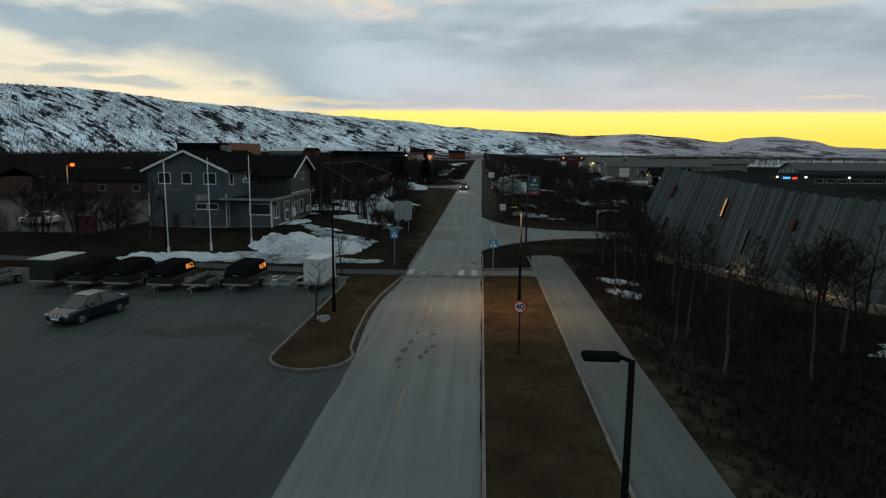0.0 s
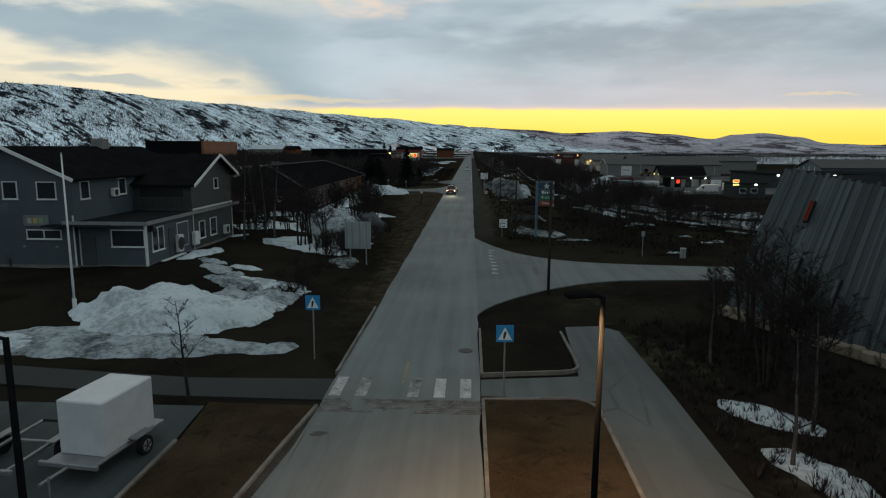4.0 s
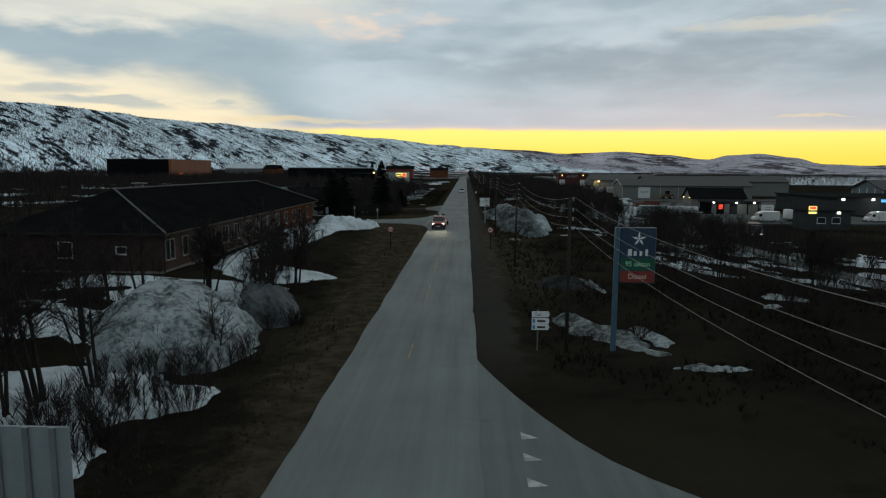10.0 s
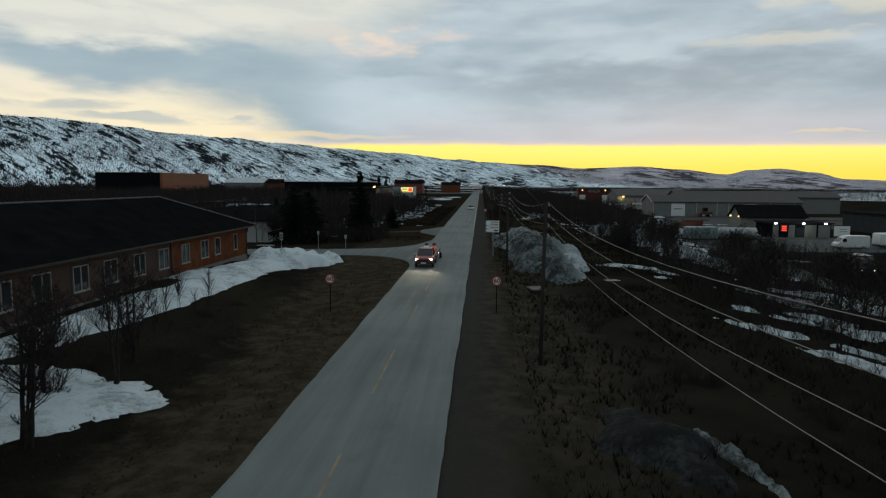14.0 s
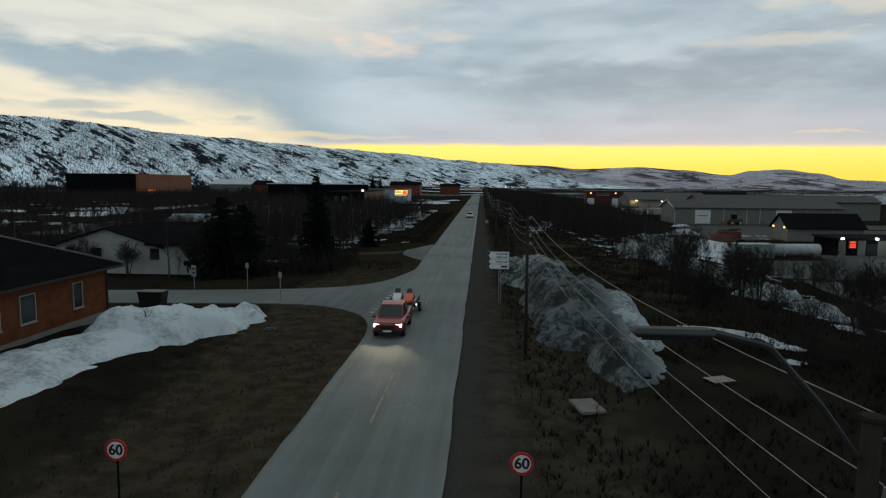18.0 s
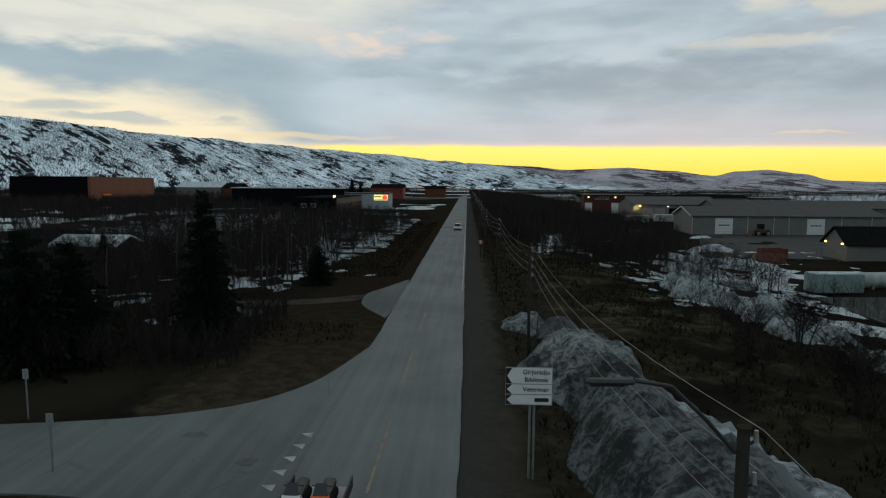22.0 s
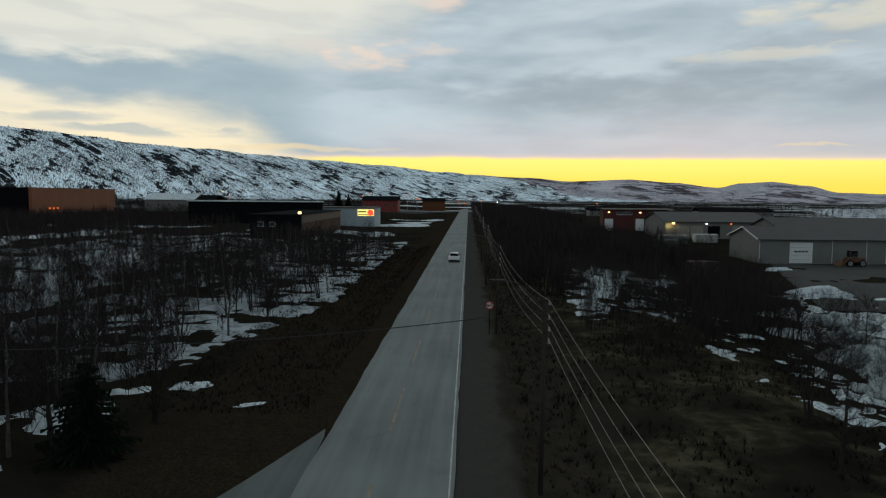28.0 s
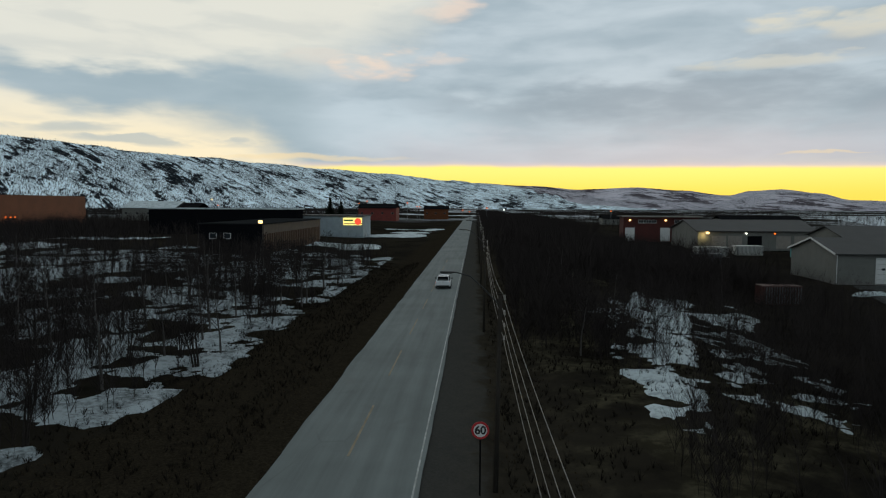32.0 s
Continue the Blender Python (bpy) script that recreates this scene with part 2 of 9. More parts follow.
def asphalt_mat(name, base, crack=0.5):
    """Worn asphalt: chips, long wheel tracks, patches and hairline cracks."""
    ma = bpy.data.materials.new(name)
    ma.use_nodes = True
    t = ma.node_tree
    t.nodes.clear()
    N = Net(t)
    co = N.n("ShaderNodeNewGeometry").outputs["Position"]
    s = N.n("ShaderNodeSeparateXYZ", {0: co})
    big = N.noise(co, 0.12, 5, 0.6)
    mid = N.noise(N.n("ShaderNodeMapping", {"Vector": co, "Scale": (1.6, 0.06, 1)}).outputs[0], 1.0, 5, 0.6)
    chips = N.noise(co, 45, 3, 0.7)
    f = N.m("ADD", N.m("MULTIPLY", big, 0.45), N.m("ADD", N.m("MULTIPLY", mid, 0.4), N.m("MULTIPLY", chips, 0.15)))
    col = N.mix(N.step(f, 0.32, 0.68), tuple(c * 0.72 for c in base), tuple(c * 1.25 for c in base))
    cr = N.n("ShaderNodeTexVoronoi", {"Vector": N.n("ShaderNodeMapping", {"Vector": co, "Scale": (0.22, 0.1, 1)}).outputs[0], "Scale": 1.0, "Randomness": 1.0}, feature="DISTANCE_TO_EDGE").outputs["Distance"]
    line = N.m("MULTIPLY", N.step(cr, 0.0, 0.012, 1.0, 0.0), N.step(N.noise(co, 0.3, 3), 0.5, 0.62))
    col = N.mix(N.m("MULTIPLY", line, crack), col, tuple(c * 0.35 for c in base))
    damp = N.m("MULTIPLY", N.step(N.noise(co, 0.22, 5, 0.6, 0.5), 0.60, 0.72), 0.45)
    col = N.mix(damp, col, tuple(c * 0.4 for c in base))
    bs = N.n("ShaderNodeBsdfPrincipled", {"Base Color": col, "Roughness": N.m("SUBTRACT", 0.86, N.m("MULTIPLY", damp, 0.5)), "Specular IOR Level": 0.2})
    b = N.n("ShaderNodeBump", {"Strength": 0.25, "Distance": 0.01, "Height": chips})
    t.links.new(b.outputs[0], bs.inputs["Normal"])
    t.links.new(bs.outputs[0], N.n("ShaderNodeOutputMaterial").inputs[0])
    return ma


def ground_mat():
    """Winter-brown grass and heather, with moss, bare soil and straw-coloured tufts."""
    ma = bpy.data.materials.new("winter_grass")
    ma.use_nodes = True
    t = ma.node_tree
    t.nodes.clear()
    N = Net(t)
    co = N.n("ShaderNodeNewGeometry").outputs["Position"]
    a, b, c = N.noise(co, 0.07, 5, 0.6), N.noise(co, 0.9, 6, 0.65), N.noise(co, 9, 4, 0.7)
    col = N.mix(N.step(a, 0.38, 0.62), (0.010, 0.009, 0.008), (0.020, 0.0175, 0.0135))
    col = N.mix(N.m("MULTIPLY", N.step(b, 0.5, 0.72), 0.6), col, (0.023, 0.019, 0.012))
    col = N.mix(N.m("MULTIPLY", N.step(N.noise(co, 0.35, 4), 0.55, 0.7), 0.6), col, (0.005, 0.0055, 0.0045))
    col = N.mix(N.step(c, 0.35, 0.75, 0.0, 0.3), col, (0.025, 0.020, 0.014))
    s = N.n("ShaderNodeSeparateXYZ", {0: co})
    px, py = s.outputs[0], s.outputs[1]
    ragged = N.m("MULTIPLY", N.m("SUBTRACT", N.noise(co, 0.45, 6, 0.65), 0.5), 5.0)
    reach = N.n("ShaderNodeMapRange", {0: py, 1: 80.0, 2: 160.0, 3: -4.6, 4: -12.0}).outputs[0]
    reach = N.m("ADD", reach, N.n("ShaderNodeMapRange", {0: py, 1: 240.0, 2: 330.0, 3: 0.0, 4: 3.5}).outputs[0])
    mown = N.m("MULTIPLY", N.step(N.m("SUBTRACT", N.m("ADD", px, ragged), reach), -0.9, 1.2), N.m("MULTIPLY", N.step(px, -2.0, 1.0, 1.0, 0.0), N.step(py, 56.0, 66.0)))
    straw = N.mix(N.step(b, 0.36, 0.66), (0.021, 0.018, 0.013), (0.048, 0.040, 0.028))
    straw = N.mix(N.step(py, 165.0, 205.0, 0.0, 0.85), straw, (0.009, 0.0075, 0.006))
    col = N.mix(mown, col, N.mix(N.step(c, 0.35, 0.75, 0.0, 0.4), straw, (0.06, 0.048, 0.03)))
    olive = N.m("MULTIPLY", N.step(N.noise(co, 0.16, 5, 0.6), 0.42, 0.62), N.m("MULTIPLY", N.step(px, 7.0, 11.0), N.step(N.m("ADD", px, N.step(py, 75.0, 100.0, 11.0, 0.0)), 22.5, 26.0, 1.0, 0.0)))
    olive = N.m("MULTIPLY", olive, N.m("MAXIMUM", N.step(py, 152.0, 190.0, 0.0, 1.0), N.step(N.m("ADD", py, N.m("MULTIPLY", px, 3.0)), 92.0, 116.0, 1.0, 0.0)))
    col = N.mix(N.m("MULTIPLY", olive, 0.85), col, N.mix(N.step(b, 0.4, 0.65), (0.026, 0.023, 0.015), (0.072, 0.064, 0.042)))
    grit = N.m("MULTIPLY", N.m("MULTIPLY", N.step(N.m("ADD", px, N.m("MULTIPLY", ragged, 0.7)), 4.9, 5.7, 1.0, 0.0), N.step(px, 1.0, 2.0)), N.step(py, 88.0, 96.0))
    col = N.mix(N.m("MULTIPLY", grit, N.step(py, 100.0, 150.0, 0.45, 0.8)), col, N.mix(c, (0.030, 0.030, 0.028), (0.068, 0.066, 0.062)))
    bank_ = N.m("MULTIPLY", N.m("MULTIPLY", N.step(N.m("ADD", px, ragged), 8.0, 13.0, 1.0, 0.0), N.step(px, 3.0, 5.5)), N.m("MULTIPLY", N.step(py, 104.0, 118.0), N.step(py, 150.0, 190.0, 1.0, 0.35)))
    col = N.mix(N.m("MULTIPLY", bank_, 0.8), col, N.mix(N.step(b, 0.36, 0.66), (0.026, 0.023, 0.0175), (0.056, 0.047, 0.035)))
    far = N.step(N.noise(co, 0.006, 6, 0.65), 0.50, 0.58)
    col = N.mix(N.m("MULTIPLY", far, N.step(py, 520.0, 800.0)), col, (0.5, 0.53, 0.56))
    bs = N.n("ShaderNodeBsdfPrincipled", {"Base Color": col, "Roughness": 0.95, "Specular IOR Level": 0.0})
    h = N.m("ADD", N.m("MULTIPLY", b, 0.6), N.m("MULTIPLY", c, 0.4))
    bp = N.n("ShaderNodeBump", {"Strength": 0.8, "Distance": 0.15, "Height": h})
    t.links.new(bp.outputs[0], bs.inputs["Normal"])
    t.links.new(bs.outputs[0], N.n("ShaderNodeOutputMaterial").inputs[0])
    return ma


def snow_mat(name, base, grit, lo=0.44, hi=0.64, deep=0.24, pale_x=None):
    """Old snow with grit; the last argument is the world x past which it turns whiter."""
    ma = bpy.data.materials.new(name)
    ma.use_nodes = True
    t = ma.node_tree
    t.nodes.clear()
    N = Net(t)
    co = N.n("ShaderNodeNewGeometry").outputs["Position"]
    a, b, c = N.noise(co, 0.5, 5, 0.65, 0.4), N.noise(co, 3.5, 6, 0.7), N.noise(co, 24, 3, 0.7)
    k = N.m("ADD", N.m("MULTIPLY", a, 0.55), N.m("MULTIPLY", b, 0.45))
    col = N.mix(N.m("MULTIPLY", N.step(k, lo, hi), grit), base, tuple(x * deep for x in base))
    if pale_x:
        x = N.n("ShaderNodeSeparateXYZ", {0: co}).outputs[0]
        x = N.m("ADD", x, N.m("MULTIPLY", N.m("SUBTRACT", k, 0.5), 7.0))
        col = N.mix(N.step(x, pale_x - 1.4, pale_x + 1.6), col, (0.26, 0.30, 0.315))
    col = N.mix(N.m("MULTIPLY", N.step(c, 0.62, 0.78), grit * 0.7), col, (0.05, 0.045, 0.04))
    bs = N.n("ShaderNodeBsdfPrincipled", {"Base Color": col, "Roughness": 0.85, "Specular IOR Level": 0.05})
    bp = N.n("ShaderNodeBump", {"Strength": 0.6, "Distance": 0.12, "Height": N.m("ADD", b, N.m("MULTIPLY", c, 0.25))})
    t.links.new(bp.outputs[0], bs.inputs["Normal"])
    t.links.new(bs.outputs[0], N.n("ShaderNodeOutputMaterial").inputs[0])
    return ma


def hill_mat(name, snow, rock, amount, size, veg):
    """Snow slopes with dark rock ribs that run down aslant and a dusting of bare birch scrub."""
    ma = bpy.data.materials.new(name)
    ma.use_nodes = True
    t = ma.node_tree
    t.nodes.clear()
    N = Net(t)
    co = N.n("ShaderNodeNewGeometry").outputs["Position"]
    s = N.n("ShaderNodeSeparateXYZ", {0: co})
    y = N.m("SUBTRACT", s.outputs[1], 100.0)
    r = N.m("SQRT", N.m("ADD", N.m("MULTIPLY", s.outputs[0], s.outputs[0]), N.m("MULTIPLY", y, y)))
    u = N.m("MULTIPLY", N.m("ARCTAN2", s.outputs[0], y), 1500.0)
    v = N.n("ShaderNodeCombineXYZ", {0: u, 1: N.m("MULTIPLY", r, 0.10), 2: s.outputs[2]}).outputs[0]
    w = N.n("ShaderNodeMapping", {"Vector": N.n("ShaderNodeMapping", {"Vector": v, "Rotation": (0, radians(-34), 0)}).outputs[0], "Scale": (0.22, 1.0, 1.0)}).outputs[0]
    ribs = N.noise(w, size, 9, 0.68, 0.9)
    broad = N.noise(v, size * 0.16, 4, 0.6)
    speck = N.noise(N.n("ShaderNodeMapping", {"Vector": v, "Scale": (1, 1.0, 0.4)}).outputs[0], 0.36, 4, 0.8)
    k = N.m("ADD", N.m("MULTIPLY", ribs, 0.62), N.m("ADD", N.m("MULTIPLY", broad, 0.40), N.m("MULTIPLY", N.m("SUBTRACT", speck, 0.5), 0.24)))
    bare = N.step(k, amount, amount + 0.035)
    scrub = N.m("MULTIPLY", N.step(speck, 0.40, 0.60), N.step(N.noise(w, size * 0.32, 6, 0.65, 0.5), 0.36, 0.60))
    col = N.mix(N.m("MULTIPLY", scrub, veg), snow, (0.075, 0.085, 0.095))
    col = N.mix(N.m("MULTIPLY", N.step(ribs, amount - 0.06, amount + 0.05), 0.35), col, (0.16, 0.19, 0.22))
    col = N.mix(bare, col, rock)
    bs = N.n("ShaderNodeBsdfPrincipled", {"Base Color": col, "Roughness": 0.95, "Specular IOR Level": 0.0})
    t.links.new(bs.outputs[0], N.n("ShaderNodeOutputMaterial").inputs[0])
    return ma


M_ROAD = asphalt_mat("road_asphalt", (0.120, 0.134, 0.134), 0.18)
M_LOT = asphalt_mat("lot_asphalt", (0.034, 0.043, 0.044), 0.35)
M_SIDE = asphalt_mat("side_road_asphalt", (0.098, 0.111, 0.112), 0.3)
M_PATH = asphalt_mat("path_asphalt", (0.070, 0.080, 0.080), 0.4)
M_YARD = asphalt_mat("yard_asphalt", (0.022, 0.024, 0.024), 0.4)
M_GRASS = ground_mat()
M_VERGE = mat("verge_grass", (0.036, 0.027, 0.017), 0.95, var=0.45, scale=0.35, grain=14, bump=0.6, dirt=(0.016, 0.014, 0.010, 0.8), spec=0.1, local=False)
M_SNOW = snow_mat("old_snow", (0.475, 0.535, 0.565), 0.65)
M_PLOUGHED = snow_mat("ploughed_snow", (0.325, 0.37, 0.395), 1.0, 0.40, 0.64, 0.16)
M_DIRTY = snow_mat("dirty_snow", (0.235, 0.262, 0.265), 1.0, 0.36, 0.60, 0.10)
M_GRITTY = snow_mat("gritty_snow", (0.102, 0.115, 0.119), 1.0, 0.36, 0.66, 0.16)
M_MOUND = snow_mat("two_tone_mound_snow", (0.112, 0.128, 0.133), 1.0, 0.41, 0.57, 0.20, 13.0)
M_CRUST = snow_mat("crusted_snow", (0.29, 0.33, 0.34), 1.0, 0.42, 0.62, 0.13)
M_DREGS = snow_mat("snow_dregs", (0.042, 0.046, 0.047), 1.0, 0.30, 0.56, 0.2)
# Snow darkened for the shade of the trees, with twig litter besides.
M_SHADELITTER = snow_mat("shaded_littered_snow", (0.31, 0.35, 0.375), 1.0, 0.42, 0.66, 0.2)
M_ICE = snow_mat("river_ice", (0.50, 0.55, 0.60), 0.4)
M_KERB = mat("kerb_concrete", (0.14, 0.132, 0.12), 0.85, var=0.3, scale=1.5, grain=30, bump=0.3, local=False)
M_WHITE = mat("road_white", (0.29, 0.30, 0.295), 0.8, var=0.4, scale=1.2, grain=20, bump=0.1, dirt=(0.12, 0.12, 0.11, 0.9), local=False)
M_YELLOW = mat("road_yellow", (0.18, 0.142, 0.095), 0.8, var=0.4, scale=1.0, grain=18, bump=0.1, dirt=(0.13, 0.12, 0.11, 0.8), local=False)
M_TAR = mat("tar_repair", (0.028, 0.027, 0.026), 0.7, var=0.3, scale=1.0, grain=20, bump=0.2, local=False)
M_HILL = hill_mat("snow_hill", (0.76, 0.89, 0.98), (0.012, 0.015, 0.019), 0.520, 0.105, 0.8)
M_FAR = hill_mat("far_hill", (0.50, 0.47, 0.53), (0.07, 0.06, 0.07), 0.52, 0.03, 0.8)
M_BARK = mat("dark_bark", (0.028, 0.024, 0.022), 0.95, var=0.4, scale=3, grain=30, bump=0.4)
M_BIRCH = mat("birch_bark", (0.075, 0.069, 0.066), 0.9, var=0.4, scale=4, grain=18, bump=0.3, dirt=(0.03, 0.027, 0.024, 0.9), stretch=(1, 1, 0.4))
M_TWIG = mat("twigs", (0.028, 0.0235, 0.0225), 0.95, var=0.3, scale=1, grain=9, bump=0.0)
M_HILLTWIG = mat("hill_birch_twigs", (0.060, 0.060, 0.064), 0.95, var=0.4, scale=0.02, grain=0.3, bump=0.0, local=False)
M_STRAW = mat("dead_grass", (0.034, 0.026, 0.017), 0.95, var=0.5, scale=0.3, grain=5, bump=0.0, local=False)
M_HEATHER = mat("dark_heather", (0.016, 0.0135, 0.011), 0.95, var=0.5, scale=0.3, grain=5, bump=0.0, local=False)
M_SPRUCE = mat("spruce_needles", (0.008, 0.012, 0.008), 0.95, var=0.4, scale=1.5, grain=16, bump=0.0)
M_WOODPOLE = mat("weathered_pole", (0.034, 0.030, 0.026), 0.9, var=0.35, scale=1.5, grain=25, bump=0.4, stretch=(1, 1, 0.15))
M_STEEL = mat("galvanised_steel", (0.20, 0.21, 0.22), 0.55, 0.5, var=0.2, scale=2, grain=30, bump=0.05)
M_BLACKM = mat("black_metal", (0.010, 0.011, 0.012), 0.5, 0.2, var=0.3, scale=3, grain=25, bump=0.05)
M_POST = mat("black_lamp_post", (0.007, 0.0075, 0.008), 0.9, var=0.3, scale=3, grain=25, bump=0.05)
M_WIRE = mat("wire", (0.16, 0.155, 0.15), 0.5, 0.5, var=0.1, bump=0)
M_CERAMIC = mat("insulator", (0.24, 0.23, 0.22), 0.3, var=0.1, bump=0)
M_TRIM = mat("white_trim", (0.55, 0.56, 0.56), 0.6, var=0.08, scale=1.5, grain=20, bump=0.05, dirt=(0.35, 0.34, 0.32, 0.3))
M_HOUSE = boards("blue_grey_boards", (0.051, 0.070, 0.084), 0.14)
M_HOUSE2 = boards("grey_boards", (0.039, 0.0445, 0.047), 0.14)
M_BROWN = boards("brown_boards", (0.032, 0.0145, 0.0100), 0.15, "H")
M_BRICK = mat("brown_brick", (0.105, 0.042, 0.022), 0.85, var=0.3, scale=1.5, grain=14, bump=0.3)
M_ROOF = mat("dark_roof_tiles", (0.009, 0.0092, 0.010), 0.95, var=0.3, scale=0.8, grain=10, bump=0.4, spec=0.1)
M_HIPROOF = mat("hipped_roof_tiles", (0.0072, 0.0076, 0.0084), 0.9, var=0.3, scale=0.8, grain=10, bump=0.3, spec=0.03)
M_GREYROOF = mat("grey_sheet_roof", (0.030, 0.030, 0.031), 0.75, 0.0, var=0.18, scale=0.3, grain=6, bump=0.1)
M_FELT = mat("roofing_felt", (0.018, 0.019, 0.020), 0.9, var=0.25, scale=0.7, grain=14, bump=0.2)
M_GLASS = glass_mat("window_glass")
M_FOUND = mat("foundation_concrete", (0.16, 0.155, 0.15), 0.9, var=0.25, scale=1, grain=18, bump=0.2)
M_CLAD = boards("warehouse_sheets", (0.125, 0.128, 0.120), 0.5, "H", 0.1)
M_DARKCLAD = boards("dark_sheets", (0.006, 0.0065, 0.008), 0.6, "H", 0.15, 0.9)
M_WHITECLAD = boards("white_boards", (0.32, 0.33, 0.325), 0.16, "Z", 0.1)
M_REDCLAD = boards("red_boards", (0.15, 0.028, 0.022), 0.2, "H", 0.2)
M_GREYWOOD = mat("silvered_larch", (0.060, 0.072, 0.076), 0.85, var=0.45, scale=0.8, grain=12, bump=0.35, stretch=(3, 3, 0.25), rand=0.6)
M_ORANGEW = mat("orange_brown_sheets", (0.15, 0.056, 0.026), 0.7, var=0.15, scale=0.2, grain=4, bump=0.05)
M_LEDGE = mat("rough_stone", (0.20, 0.17, 0.13), 0.9, var=0.4, scale=1.2, grain=9, bump=0.5, rand=0.4)


# ---- building helpers ----
def part(name, bm, material, parent=None, label="", smooth=False):
    me = bpy.data.meshes.new(name)
    bmesh.ops.recalc_face_normals(bm, faces=bm.faces)
    if smooth:
        for f in bm.faces:
            f.smooth = True
    bm.to_mesh(me)
    bm.free()
    me.materials.append(material)
    ob = new(name, me)
    ob.parent = parent
    if label:
        ob["label"] = label
    return ob


def thing(name, label, category, at=(0, 0, 0), turn=0.0, group="", kind=""):
    ob = new(name)
    ob.empty_display_size = 0.2
    ob.matrix_basis = pose(*at, 0, 0, turn)
    return tagged(ob, label, category, group, kind)


def box(x0, x1, y0, y1, z0, z1, bm=None, m=None):
    bm = bm or bmesh.new()
    vs = [Vector((x, y, z)) for z in (z0, z1) for y in (y0, y1) for x in (x0, x1)]
    vs = [bm.verts.new(m @ v if m else v) for v in vs]
    for q in ((0, 2, 3, 1), (4, 5, 7, 6), (0, 1, 5, 4), (2, 6, 7, 3), (0, 4, 6, 2), (1, 3, 7, 5)):
        bm.faces.new([vs[i] for i in q])
    return bm


def rbox(x0, x1, y0, y1, z0, z1, r=0.02, seg=1):
    bm = box(x0, x1, y0, y1, z0, z1)
    bmesh.ops.bevel(bm, geom=list(bm.edges), offset=r, segments=seg, affect="EDGES", profile=0.5)
    return bm


def tube(p0, p1, r0, r1=None, n=8, bm=None, cap=True):
    bm = bm or bmesh.new()
    p0, p1 = Vector(p0), Vector(p1)
    r1 = r0 if r1 is None else r1
    q = (p1 - p0).to_track_quat("Z", "Y")
    rings = []
    for p, r in ((p0, r0), (p1, r1)):
        rings.append([bm.verts.new(p + q @ Vector((r * math.cos(6.28319 * i / n), r * math.sin(6.28319 * i / n), 0))) for i in range(n)])
    for i in range(n):
        bm.faces.new((rings[0][i], rings[0][(i + 1) % n], rings[1][(i + 1) % n], rings[1][i]))
    if cap:
        bm.faces.new(rings[0][::-1])
        bm.faces.new(rings[1])
    return bm


def prism(poly, z0, z1, bm=None):
    """An upright prism over a flat outline."""
    bm = bm or bmesh.new()
    lo = [bm.verts.new((x, y, z0)) for x, y in poly]
    hi = [bm.verts.new((x, y, z1)) for x, y in poly]
    for i in range(len(poly)):
        j = (i + 1) % len(poly)
        bm.faces.new((lo[i], lo[j], hi[j], hi[i]))
    bm.faces.new(hi)
    bm.faces.new(lo[::-1])
    return bm


def solid(sec, x0, x1, axis="x", bm=None):
    """A profile drawn in (along, up) swept across: axis x sweeps a (y, z) profile, axis y an (x, z) one."""
    bm = bm or bmesh.new()
    f = (lambda s, a, b: (s, a, b)) if axis == "x" else (lambda s, a, b: (a, s, b))
    A = [bm.verts.new(f(x0, *p)) for p in sec]
    C = [bm.verts.new(f(x1, *p)) for p in sec]
    for i in range(len(sec)):
        j = (i + 1) % len(sec)
        bm.faces.new((A[i], A[j], C[j], C[i]))
    bm.faces.new(A[::-1])
    bm.faces.new(C)
    return bm


def slab(pts, thick, bm=None):
    """A flat plate through the given corners, thickened downwards."""
    bm = bm or bmesh.new()
    a = [bm.verts.new(p) for p in pts]
    b = [bm.verts.new((p[0], p[1], p[2] - thick)) for p in pts]
    n = len(pts)
    bm.faces.new(a)
    bm.faces.new(b[::-1])
    for i in range(n):
        j = (i + 1) % n
        bm.faces.new((a[i], b[i], b[j], a[j]))
    return bm


def ss(a, b, x):
    t = min(1.0, max(0.0, (x - a) / (b - a)))
    return t * t * (3 - 2 * t)


# ---- ground ----
PAVED = [(-4.5, 4.5, -60, 700), (-74, 4, -60, 57), (6, 12, -60, 60), (3, 135, 60, 92), (-76, -3, 155, 182), (-9, -3, 188, 222), (-100, -38, 62, 120)]


def rise(x, y):
    """The lie of the land: the house plot stands a little higher, the yards beyond the wires lie lower."""
    left = 0.9 * ss(-9, -20, x) * ss(52, 62, y) * (1 - ss(150, 158, y)) + 1.3 * ss(-22, -60, x) * ss(200, 260, y)
    right = -2.8 * ss(14, 48, x) * ss(92, 130, y) - 1.8 * ss(30, 70, x) * (1 - ss(92, 130, y)) * ss(70, 90, y)
    return left + right


def ground_z(x, y):
    if -12 < x < 14 and abs(x) > 4.4 and y > 90:
        ditch = -0.35 * math.exp(-((abs(x) - 7.5) / 1.6) ** 2)
    else:
        ditch = 0.0
    k = 1.0
    for a, b, c, e in PAVED:
        if a - 3 < x < b + 3 and c - 3 < y < e + 3:
            k = min(k, max(0.0, max(a - x, x - b, c - y, y - e)) / 3.0)
    bumps = 0.30 * noise.noise((x * 0.09, y * 0.09, 0.3)) + 0.14 * noise.noise((x * 0.4, y * 0.4, 5))
    return -0.06 + rise(x, y) + k * (bumps + (ditch if y < 340 else 0))


